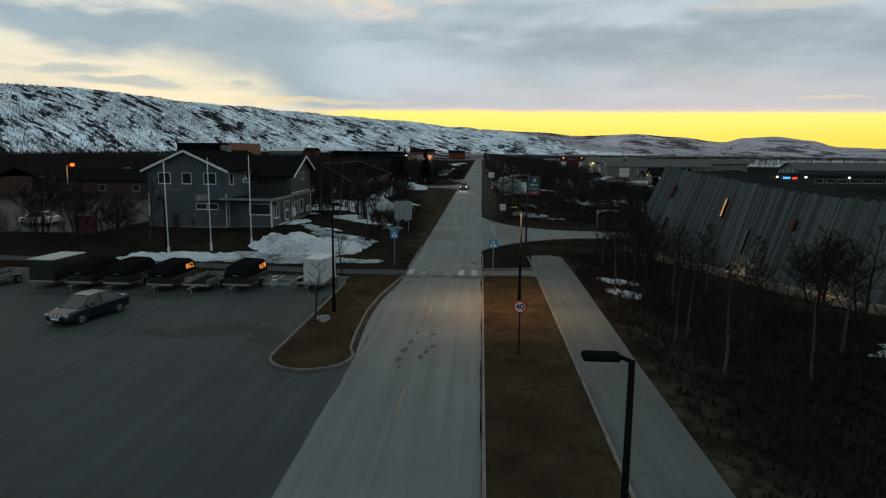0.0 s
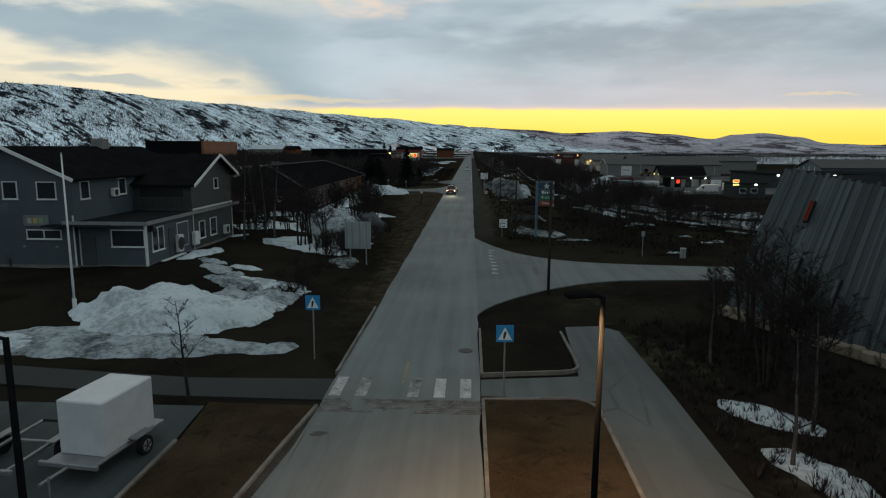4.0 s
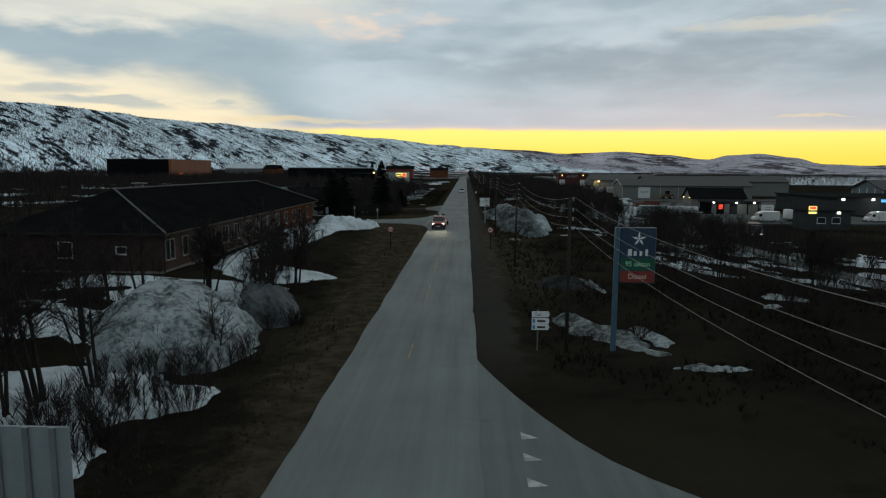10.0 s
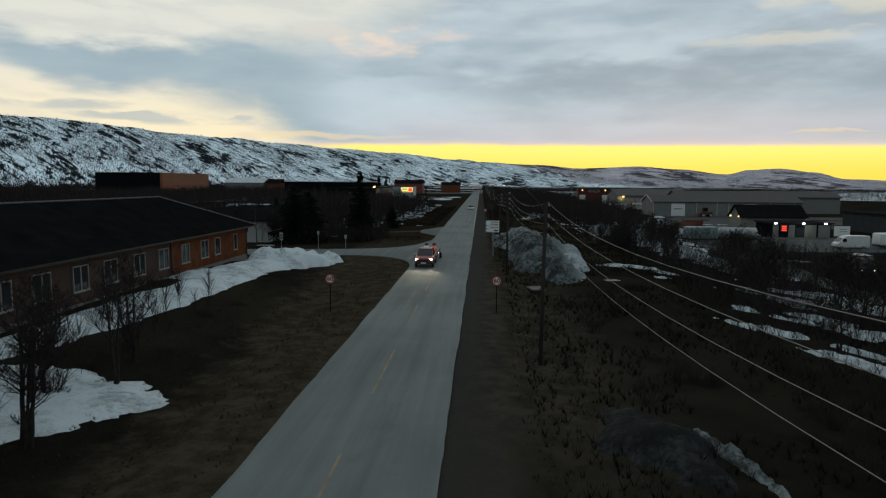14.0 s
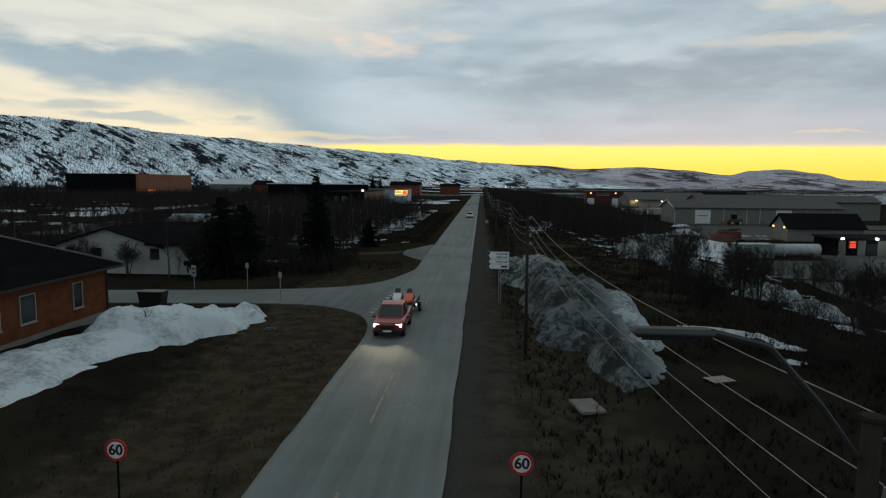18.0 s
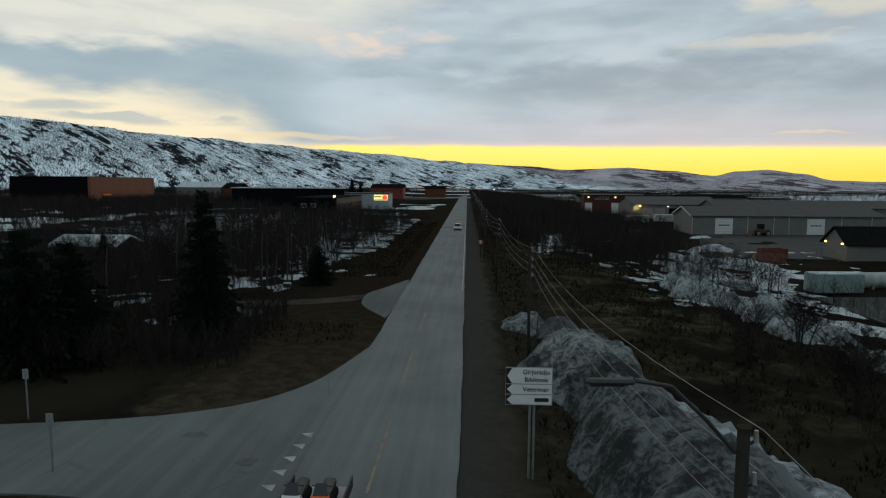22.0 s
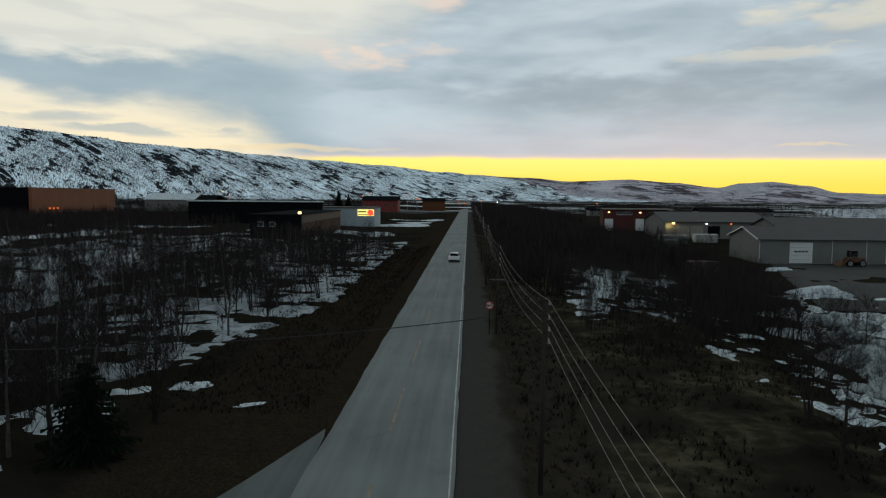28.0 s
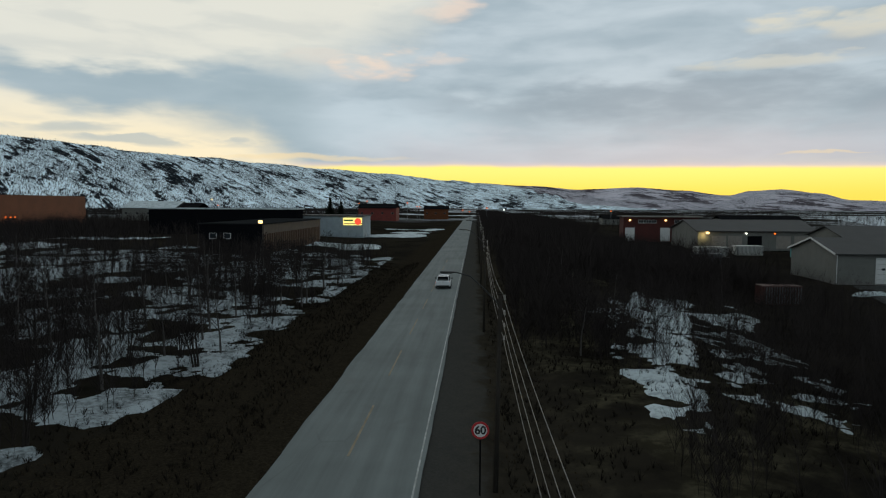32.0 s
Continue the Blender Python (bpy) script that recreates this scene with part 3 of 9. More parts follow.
def axis_lines(lo, near0, near1, hi, stepn, grow=1.22):
    out, x, s = [], near0, stepn
    while x > lo:
        s *= grow
        x -= s
        out.append(x)
    out = out[::-1]
    x = near0
    while x < near1:
        out.append(x)
        x += stepn
    s = stepn
    while x < hi:
        out.append(x)
        s *= grow
        x += s
    out.append(hi)
    return out


def sheet(name, xs, ys, zf, material):
    verts = [(x, y, zf(x, y)) for y in ys for x in xs]
    nx = len(xs)
    faces = [(j * nx + i, j * nx + i + 1, (j + 1) * nx + i + 1, (j + 1) * nx + i) for j in range(len(ys) - 1) for i in range(nx - 1)]
    me = bpy.data.meshes.new(name)
    me.from_pydata(verts, [], faces)
    for p in me.polygons:
        p.use_smooth = True
    me.materials.append(material)
    return new(name, me)


gx = axis_lines(-4600, -64, 84, 4600, 1.5)
gy = axis_lines(-600, -20, 420, 4700, 1.5)
tagged(sheet("ground", gx, gy, ground_z, M_GRASS), "brown winter grass and heather on flat ground", "ground", kind="structure")


def ribbon(name, left, right, z, thick, material, label, category, kind="structure", parent=None):
    """A paved strip between two edge lines of equal length."""
    bm = bmesh.new()
    L = [bm.verts.new((*p, z)) for p in left]
    R = [bm.verts.new((*p, z)) for p in right]
    l2 = [bm.verts.new((*p, z - thick)) for p in left]
    r2 = [bm.verts.new((*p, z - thick)) for p in right]
    for i in range(len(L) - 1):
        bm.faces.new((L[i], R[i], R[i + 1], L[i + 1]))
        bm.faces.new((L[i], L[i + 1], l2[i + 1], l2[i]))
        bm.faces.new((R[i], r2[i], r2[i + 1], R[i + 1]))
    ob = part(name, bm, material, parent)
    return tagged(ob, label, category, kind=kind) if not parent else ob


def wav(y, s, k=0.10):
    return k * noise.noise((s * 7.1, y * 0.21, 2.2)) + 0.5 * k * noise.noise((s * 3.3, y * 0.9, 4.4))


def road_edge(s, y):
    """The asphalt's crumbling edge: s is -1 or 1."""
    return s * (2.95 + wav(y, s))


ys = [-40 + 1.0 * i for i in range(760)]
road = ribbon("road", [(road_edge(-1, y), y) for y in ys], [(road_edge(1, y), y) for y in ys], 0.02, 0.25, M_ROAD, "straight two-lane road of worn grey asphalt", "road")


def corner(cx, cy, r, a0, a1, n=8):
    return [(cx + r * math.cos(radians(a0 + (a1 - a0) * i / n)), cy + r * math.sin(radians(a0 + (a1 - a0) * i / n))) for i in range(n + 1)]


M_TRACK = mat("trodden_gravel", (0.045, 0.041, 0.036), 0.95, var=0.4, scale=0.5, grain=18, bump=0.4, local=False)


def rounded(pts, times=2):
    """The outline with its corners cut to soft curves."""
    for _ in range(times):
        pts = [(a[0] + (b[0] - a[0]) * f, a[1] + (b[1] - a[1]) * f) for a, b in zip(pts, pts[1:] + pts[:1]) for f in (0.25, 0.75)]
    return pts


def pave(name, outline, z, material, label, category, thick=0.2):
    return tagged(part(name, prism(outline, z - thick, z), material), label, category, kind="structure")


# forecourt on the left of the road, with the tongue of grass that divides it from the road
pave("parking_lot", [(-70, -40), (-2.9, -40), (-2.9, 28.2)] + corner(-4.98, 28.2, 1.98, 0, -180, 16) + [(-7.0, 44.6), (-7.2, 47.4), (-70, 47.4)], 0.008, M_LOT, "wide forecourt of grey asphalt with damp patches", "parking lot")
pave("pavement", [(-2.95, 48.2), (-2.95, 50.4), (-9, 50.2), (-24, 52.0), (-70, 56.5), (-70, 54.3), (-24, 50.0), (-9, 48.3)], 0.012, M_YARD, "narrow asphalt footpath behind the forecourt", "footpath")
pave("footpath_east", [(7.3, -40), (10.3, -40), (10.2, 28), (10.4, 50), (10.3, 58.0), (9.4, 58.9), (7.6, 58.6), (7.1, 51.2), (3.0, 50.6), (3.0, 48.9), (7.3, 48.6)], 0.014, M_PATH, "grey asphalt footpath beside the road", "footpath")
# side road to the right, widening where it meets the main road
pave("side_road_east", rounded([(2.8, 58.0), (2.8, 59.8), (3.1, 61.4), (4.3, 63.8), (7.1, 67.1), (9.0, 68.7), (11.3, 70.2), (14.1, 71.2), (20.9, 71.6), (45, 71.6), (130, 64), (130, 70), (45, 77.0), (24.3, 76.7), (14.1, 77.6), (10.4, 78.9), (8.1, 80.7), (6.4, 82.8), (4.7, 86.6), (3.3, 90.8), (2.8, 93)], 1), 0.016, M_SIDE, "asphalt side road joining at a wide mouth", "road")
pave("side_road_west", rounded([(-1.5, 148.0), (-2.8, 152.4), (-3.4, 158.3), (-5.6, 161.6), (-9, 163.5), (-17, 163.2), (-32, 161.8), (-70, 158), (-70, 163.2), (-32, 167.4), (-15, 169.4), (-8, 171.4), (-5, 175), (-3.8, 179.5), (-2.8, 184.5), (-1.5, 190.0)]), 0.016, M_SIDE, "asphalt side road between the verges", "road")
pave("side_street", [(-37.5, 62.5), (-52, 63), (-74, 74), (-98, 98), (-98, 119), (-60, 118), (-43, 90), (-37, 74)], 0.88, M_YARD, "asphalt side street beside the blue-grey house", "road", 0.3)
pave("layby", rounded([(-2.9, 191.5), (-3.7, 193), (-5.9, 197), (-6.3, 200), (-6.3, 203.4), (-5.4, 205.5), (-3.7, 210.5), (-2.9, 213)]), 0.014, M_PATH, "pale gravel lay-by and driveway mouth", "layby")
pave("driveway", rounded([(-6.0, 199.8), (-9.5, 197.6), (-14, 196.4), (-24, 195.4), (-24, 197.6), (-14, 198.8), (-9.8, 200.2), (-6.0, 203.2)]), -0.015, M_TRACK, "dim gravel track leading into the birches", "track", 0.12)
pave("yard_front", [(43, 199.5), (60, 198.5), (98, 201), (98, 228.5), (62, 228.5), (59.5, 220), (44, 219)], -2.6, M_LOT, "open asphalt yard before the fuel kiosk", "yard", 0.4)
track_line = [(47, 76), (46.6, 88), (46.2, 100), (45.4, 110), (44.4, 120), (43.2, 132), (42.2, 146), (42.4, 160), (43.6, 176), (46, 190), (48, 202)]
tb = bmesh.new()
prev = None
for (xa, ya), (xb, yb) in zip(track_line, track_line[1:]):
    for k in range(6):
        x, y = xa + (xb - xa) * k / 6, ya + (yb - ya) * k / 6
        row = []
        for j, u in enumerate((-2.3, -2.1, -1.0, 0.0, 1.0, 2.1, 2.3)):
            w = u + 0.35 * noise.noise((u, y * 0.3, 6.0))
            row.append(tb.verts.new((x + w, y, ground_z(x + w, y) + (0.14 if 0 < j < 6 else -0.3))))
        if prev:
            for j in range(6):
                tb.faces.new((prev[j], prev[j + 1], row[j + 1], row[j]))
        prev = row
tagged(part("track", tb, M_SIDE, smooth=True), "pale gravel track across the low ground", "track", kind="structure")
pave("river", [(230, 560), (900, 430), (1800, 700), (1500, 1500), (420, 1000)], -2.2, M_ICE, "pale frozen river with snow on the ice", "river", 0.3)
WEST_KERB = [(-3.05, 47.5), (-3.4, 44.4), (-3.8, 40.5), (-3.9, 36.7), (-3.7, 32.5), (-3.45, 29.6)] + corner(-4.98, 28.2, 1.92, 5, -180, 12)
pave("road_shoulder", [(-2.95, 47.5), (-2.95, 27.0)] + WEST_KERB[:7][::-1], 0.014, M_ROAD, "worn asphalt edge of the road along the kerb", "road edge", 0.1)
pave("gutter", [(x + (0.34 if 28.5 < y < 47 else 0.05), y) for x, y in WEST_KERB[:7]] + [(x, y) for x, y in WEST_KERB[:7]][::-1], 0.019, M_TRACK, "strip of dark grit washed up along the kerb", "gutter", 0.05)
pave("verge_west", [(x - 0.05, y) for x, y in WEST_KERB[:6]] + corner(-4.96, 28.2, 1.84, 0, -180, 16) + [(-6.8, 44.4), (-7.1, 47.6)], 0.07, M_VERGE, "kerbed tongue of brown grass", "verge", 0.15)
pave("verge_east", [(3.1, -40), (7.2, -40), (7.2, 47.0)] + corner(6.2, 47.6, 1.0, 0, 90, 6) + [(3.1, 48.4)], 0.06, M_VERGE, "kerbed strip of brown winter grass", "verge", 0.15)
pave("verge_corner", [(3.1, 57.5), (3.1, 51.3), (6.6, 51.8), (7.0, 52.2), (7.15, 54), (7.1, 59.6), (5.5, 62.5), (4.2, 63)], 0.06, M_GRASS, "corner patch of brown grass", "verge", 0.15)
pave("yard", [(47, 262), (150, 250), (150, 318), (66, 316.5), (60, 300)], -2.72, M_YARD, "asphalt yard before the warehouse", "yard", 0.1)


def kerb(name, line, w=0.12, h=0.12, label="pale concrete kerb edging the verge"):
    """Kerb stones end to end along a line; each stone is a piece."""
    k = thing(name, label, "kerb", kind="structure")
    pts = [Vector((*p, 0)) for p in line]
    for a, b in zip(pts, pts[1:]):
        n = max(1, round((b - a).length / 1.0))
        for i in range(n):
            p, q = a.lerp(b, i / n), a.lerp(b, (i + 1) / n)
            ln = (q - p).length - 0.015
            ob = part("kerb_stone", box(-w / 2, w / 2, -ln / 2, ln / 2, -0.1, h), M_KERB, k)
            ob.matrix_basis = Matrix.Translation((p + q) / 2) @ pose(0, 0, 0, 0, 0, math.degrees(math.atan2(-(q - p).x, (q - p).y)) + random.uniform(-0.8, 0.8))
    return k


kerb("kerb_1", WEST_KERB + [(-6.9, 44.5)])
kerb("kerb_2", [(3.05, 0), (3.05, 48.4), (6.0, 48.6)] + corner(6.2, 47.6, 1.05, 90, 0, 6) + [(7.25, 47.0)])
kerb("kerb_3", [(7.25, 46.9), (7.25, 6)])
kerb("kerb_4", [(3.05, 57.8), (3.05, 51.1), (6.5, 51.6)] + corner(6.5, 52.4, 0.75, -80, 0, 5) + [(7.25, 54), (7.2, 57.5)])
kerb("kerb_5", [(-3.05, 51), (-3.05, 62)])

M_DAMP = asphalt_mat("damp_asphalt", (0.024, 0.029, 0.029), 0.2)
M_STAIN = asphalt_mat("stained_asphalt", (0.078, 0.086, 0.086), 0.2)

# road paint
marks = thing("road_marking", "worn white and yellow paint on the asphalt", "road marking", kind="structure")
M_WORN = mat("worn_road_white", (0.20, 0.205, 0.20), 0.85, var=0.6, scale=1.6, grain=16, bump=0.15, dirt=(0.075, 0.077, 0.075, 0.9), local=False)
for i in range(6):
    x = -2.66 + i * 1.01
    if i != 2:
        part("stripe", box(x - 0.22, x + 0.22, 48.6, 50.6, 0.02, 0.026), M_WHITE if i in (0, 4, 5) else M_WORN, marks)
# rough band of small setts before the crossing
setts = bmesh.new()
for j in range(7):
    for i in range(44):
        x, y = -2.98 + i * 0.135 + 0.07 * (j % 2), 47.1 + j * 0.18
        if noise.noise((x * 0.9, y * 0.9, 4.0)) > -0.28:
            d = random.uniform(0.0, 0.012)
            box(x + 0.006, x + 0.124, y + 0.008, y + 0.166, 0.0, 0.024 + d, setts)
M_SETT = mat("worn_setts", (0.115, 0.113, 0.108), 0.85, var=0.5, scale=2.5, grain=22, bump=0.3, local=False)
tagged(part("sett_band", setts, M_SETT), "rough pale band of small paving setts across the road", "paving", kind="stuff")
for i in range(28):
    y = -20 + i * 14.0 if i < 9 else 104 + (i - 9) * 12.0
    if not 60 < y < 92:
        part("dash", box(-0.16 - 0.05, -0.16 + 0.05, y, y + (2.6 if y < 100 else 6.5), 0.02, 0.026), M_YELLOW, marks)
for i in range(8):
    bm = bmesh.new()
    y = 72.8 + i * 1.55
    x = 4.45 + 0.05 * math.sin(i)
    bm.faces.new([bm.verts.new(p) for p in ((x - 0.22, y, 0.024), (x + 0.34, y + 0.1, 0.024), (x - 0.22, y + 0.55, 0.024))])
    part("give_way_tooth", bm, M_WHITE, marks)
for i in range(8):
    bm = bmesh.new()
    y = 160.5 + i * 1.15
    x = -3.75 + i * 0.05
    bm.faces.new([bm.verts.new(p) for p in ((x + 0.2, y, 0.024), (x + 0.2, y + 0.5, 0.024), (x - 0.3, y + 0.4, 0.024))])
    part("give_way_tooth", bm, M_WHITE, marks)
for y0, y1, s in ((205, 330, 1),):
    n = int((y1 - y0) / 4)
    for i in range(n):
        a, b = y0 + i * 4, y0 + i * 4 + 3.98
        bm = bmesh.new()
        bm.faces.new([bm.verts.new(p) for p in ((s * 2.73, a, 0.024), (s * 2.80, a, 0.024), (s * 2.80, b, 0.024), (s * 2.73, b, 0.024))])
        part("edge_line", bm, M_WHITE, marks)


def blot(name, cx, cy, rx, ry, z, material, label, category, seed, n=26):
    bm = bmesh.new()
    vs = []
    for i in range(n):
        a = 6.28319 * i / n
        k = 0.75 + 0.55 * noise.noise((math.cos(a) * 1.3 + seed, math.sin(a) * 1.3, seed * 2.1)) + 0.3 * noise.noise((math.cos(a) * 4 + seed, math.sin(a) * 4, seed))
        vs.append(bm.verts.new((cx + rx * k * math.cos(a), cy + ry * k * math.sin(a), z)))
    bm.faces.new(vs)
    return tagged(part(name, bm, material), label, category, kind="structure")


for i, (x, y, rx, ry) in enumerate([(-0.78, 29.6, 0.2, 0.7), (-0.62, 30.9, 0.16, 0.6), (-0.9, 28.2, 0.18, 0.5), (0.55, 30.3, 0.2, 0.35), (0.3, 29.4, 0.14, 0.5), (0.1, 28.6, 0.16, 0.4), (0.42, 32.4, 0.18, 0.25), (-0.45, 32.6, 0.09, 0.5), (-0.75, 27.2, 0.1, 0.3), (-2.47, 45.3, 0.36, 0.25)]):
    blot("tar_patch", x, y, rx, ry, 0.0245, M_TAR, "dark patch of broken asphalt", "road patch", i + 1)
for i, (x0, y0, x1, y1) in enumerate([(5.2, 77.0, 7.4, 77.1)]):
    bm = bmesh.new()
    n = 14
    a = [(x0 + (x1 - x0) * k / n, y0 + (y1 - y0) * k / n + random.uniform(-0.12, 0.12)) for k in range(n + 1)]
    w = 0.2
    lo = [bm.verts.new((x, y - w / 2, 0.0245)) for x, y in a]
    hi = [bm.verts.new((x, y + w / 2 + random.uniform(0, 0.1), 0.0245)) for x, y in a]
    for k in range(n):
        bm.faces.new((lo[k], lo[k + 1], hi[k + 1], hi[k]))
    tagged(part("tar_seam", bm, M_TAR), "dark tar seam across the road", "road patch", kind="structure")
for i, (x, y, rx, ry) in enumerate([(-10.6, 32.4, 3.6, 1.5), (-7.9, 31.0, 1.4, 1.6), (-13.5, 31.2, 2.2, 0.8), (-20.5, 39.6, 7.0, 0.9)]):
    blot("damp_patch", x, y, rx, ry, 0.0125 + 0.002 * i, M_DAMP, "dark damp patch on the forecourt", "damp patch", i + 11, 64)
for i, (x, y, rx, ry) in enumerate([(7.6, 74.0, 0.22, 2.6), (14.0, 74.9, 0.9, 0.16), (-8.0, 168.6, 0.75, 0.35), (-5.0, 166.2, 0.4, 0.5)]):
    blot("damp_patch", x, y, rx, ry, 0.0225 + 0.001 * i, M_STAIN, "dark stain on the asphalt of the side road", "road patch", i + 31, 40)
cover = thing("manhole_cover", "round dark iron manhole cover in the road", "manhole cover", (2.35, 54.3, 0.02))
part("rim", tube((0, 0, -0.05), (0, 0, 0.012), 0.36, n=24), M_BLACKM, cover)
part("lid", tube((0, 0, -0.05), (0, 0, 0.02), 0.30, n=24), M_TAR, cover)


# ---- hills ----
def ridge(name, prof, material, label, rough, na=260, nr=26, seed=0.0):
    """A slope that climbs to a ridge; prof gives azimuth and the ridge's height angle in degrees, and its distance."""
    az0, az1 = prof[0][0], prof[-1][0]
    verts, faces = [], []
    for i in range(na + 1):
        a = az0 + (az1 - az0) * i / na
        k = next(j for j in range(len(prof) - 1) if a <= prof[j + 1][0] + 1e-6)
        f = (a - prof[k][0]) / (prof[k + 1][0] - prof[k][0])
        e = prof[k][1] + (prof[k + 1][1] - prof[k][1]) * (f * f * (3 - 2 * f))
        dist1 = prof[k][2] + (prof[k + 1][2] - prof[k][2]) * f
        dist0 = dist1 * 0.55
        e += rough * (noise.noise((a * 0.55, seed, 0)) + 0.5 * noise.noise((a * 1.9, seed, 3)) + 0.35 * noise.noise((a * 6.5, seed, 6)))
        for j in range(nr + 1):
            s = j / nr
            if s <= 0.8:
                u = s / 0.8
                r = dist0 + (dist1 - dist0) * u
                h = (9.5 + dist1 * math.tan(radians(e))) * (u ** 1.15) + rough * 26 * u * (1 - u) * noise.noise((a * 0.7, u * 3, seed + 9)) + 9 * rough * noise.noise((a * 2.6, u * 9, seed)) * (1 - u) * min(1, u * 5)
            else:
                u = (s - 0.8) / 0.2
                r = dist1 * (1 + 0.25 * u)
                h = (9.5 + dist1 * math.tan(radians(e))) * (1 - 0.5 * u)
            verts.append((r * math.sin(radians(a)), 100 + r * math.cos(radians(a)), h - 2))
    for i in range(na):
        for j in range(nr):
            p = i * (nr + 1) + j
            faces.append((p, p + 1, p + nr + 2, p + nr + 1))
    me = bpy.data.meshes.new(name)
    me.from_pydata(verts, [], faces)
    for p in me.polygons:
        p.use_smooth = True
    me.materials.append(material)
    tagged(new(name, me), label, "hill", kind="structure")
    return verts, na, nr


def hill_birches(grid, n, a0, a1, label, seed, hmin=3.0, hmax=6.5):
    """Birches scattered over a hillside, too far and too many to count: a few upright twig blades each."""
    hv, na, nr = grid
    rnd = random.Random(seed)
    verts, faces = [], []
    while len(verts) < n * 9:
        i, j = rnd.uniform(na * a0, na * a1), rnd.uniform(0.5, nr * 0.81) ** 1.0
        i0, j0 = int(i), int(j)
        f, q = i - i0, j - j0
        p = i0 * (nr + 1) + j0
        A, B, C, D = hv[p], hv[p + 1], hv[p + nr + 1], hv[p + nr + 2]
        x, y, z = [(A[k] * (1 - q) + B[k] * q) * (1 - f) + (C[k] * (1 - q) + D[k] * q) * f for k in range(3)]
        if noise.noise((x * 0.012, y * 0.006, seed)) + 0.5 * noise.noise((x * 0.05, y * 0.02, seed)) < rnd.uniform(-0.55, 0.35):
            continue
        h = rnd.uniform(hmin, hmax)
        for k in range(3):
            dx = rnd.uniform(-0.25, 0.25) * h
            w = rnd.uniform(0.10, 0.24)
            b = len(verts)
            verts += [(x + dx * 0.3 - w, y, z - 0.4), (x + dx * 0.3 + w, y + 0.2, z - 0.4), (x + dx, y, z + h * (1.0 if k == 0 else rnd.uniform(0.55, 0.9)))]
            faces.append((b, b + 1, b + 2))
    me = bpy.data.meshes.new("hill_birches")
    me.from_pydata(verts, [], faces)
    me.materials.append(M_HILLTWIG)
    return tagged(new("hill_birches", me), label, "woods", kind="stuff")


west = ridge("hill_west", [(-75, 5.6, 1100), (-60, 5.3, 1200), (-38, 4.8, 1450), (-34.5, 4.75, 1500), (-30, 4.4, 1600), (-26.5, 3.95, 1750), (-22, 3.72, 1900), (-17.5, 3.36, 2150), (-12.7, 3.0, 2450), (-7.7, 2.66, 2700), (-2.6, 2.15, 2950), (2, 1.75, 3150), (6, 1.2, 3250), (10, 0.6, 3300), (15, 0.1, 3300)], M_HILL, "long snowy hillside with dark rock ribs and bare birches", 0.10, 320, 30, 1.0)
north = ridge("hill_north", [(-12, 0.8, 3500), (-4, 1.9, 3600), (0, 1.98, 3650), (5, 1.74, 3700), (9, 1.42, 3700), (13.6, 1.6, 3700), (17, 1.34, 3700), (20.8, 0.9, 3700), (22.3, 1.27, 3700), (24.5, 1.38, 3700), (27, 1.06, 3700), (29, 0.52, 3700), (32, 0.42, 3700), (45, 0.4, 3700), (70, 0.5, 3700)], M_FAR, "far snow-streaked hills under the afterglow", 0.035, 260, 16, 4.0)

hill_birches(west, 22000, 0.36, 0.93, "bare birches all over the snowy hillside", 5, 2.4, 4.8)
hill_birches(north, 5000, 0.1, 0.75, "dark scrub on the far hills", 9, 3, 8)

# ---- trees ----
def limb(bm, p, q, r0, r1, n):
    tube(p, q, r0, r1, n, bm, cap=False)


def stem(bm, pts, rad, n):
    """One continuous tapered tube through the given points."""
    rings = [[bm.verts.new(p + Vector((rad[i] * math.cos(6.28319 * k / n), rad[i] * math.sin(6.28319 * k / n), 0))) for k in range(n)] for i, p in enumerate(pts)]
    for a, b in zip(rings, rings[1:]):
        for k in range(n):
            bm.faces.new((a[k], a[(k + 1) % n], b[(k + 1) % n], b[k]))
    bm.faces.new(rings[-1])


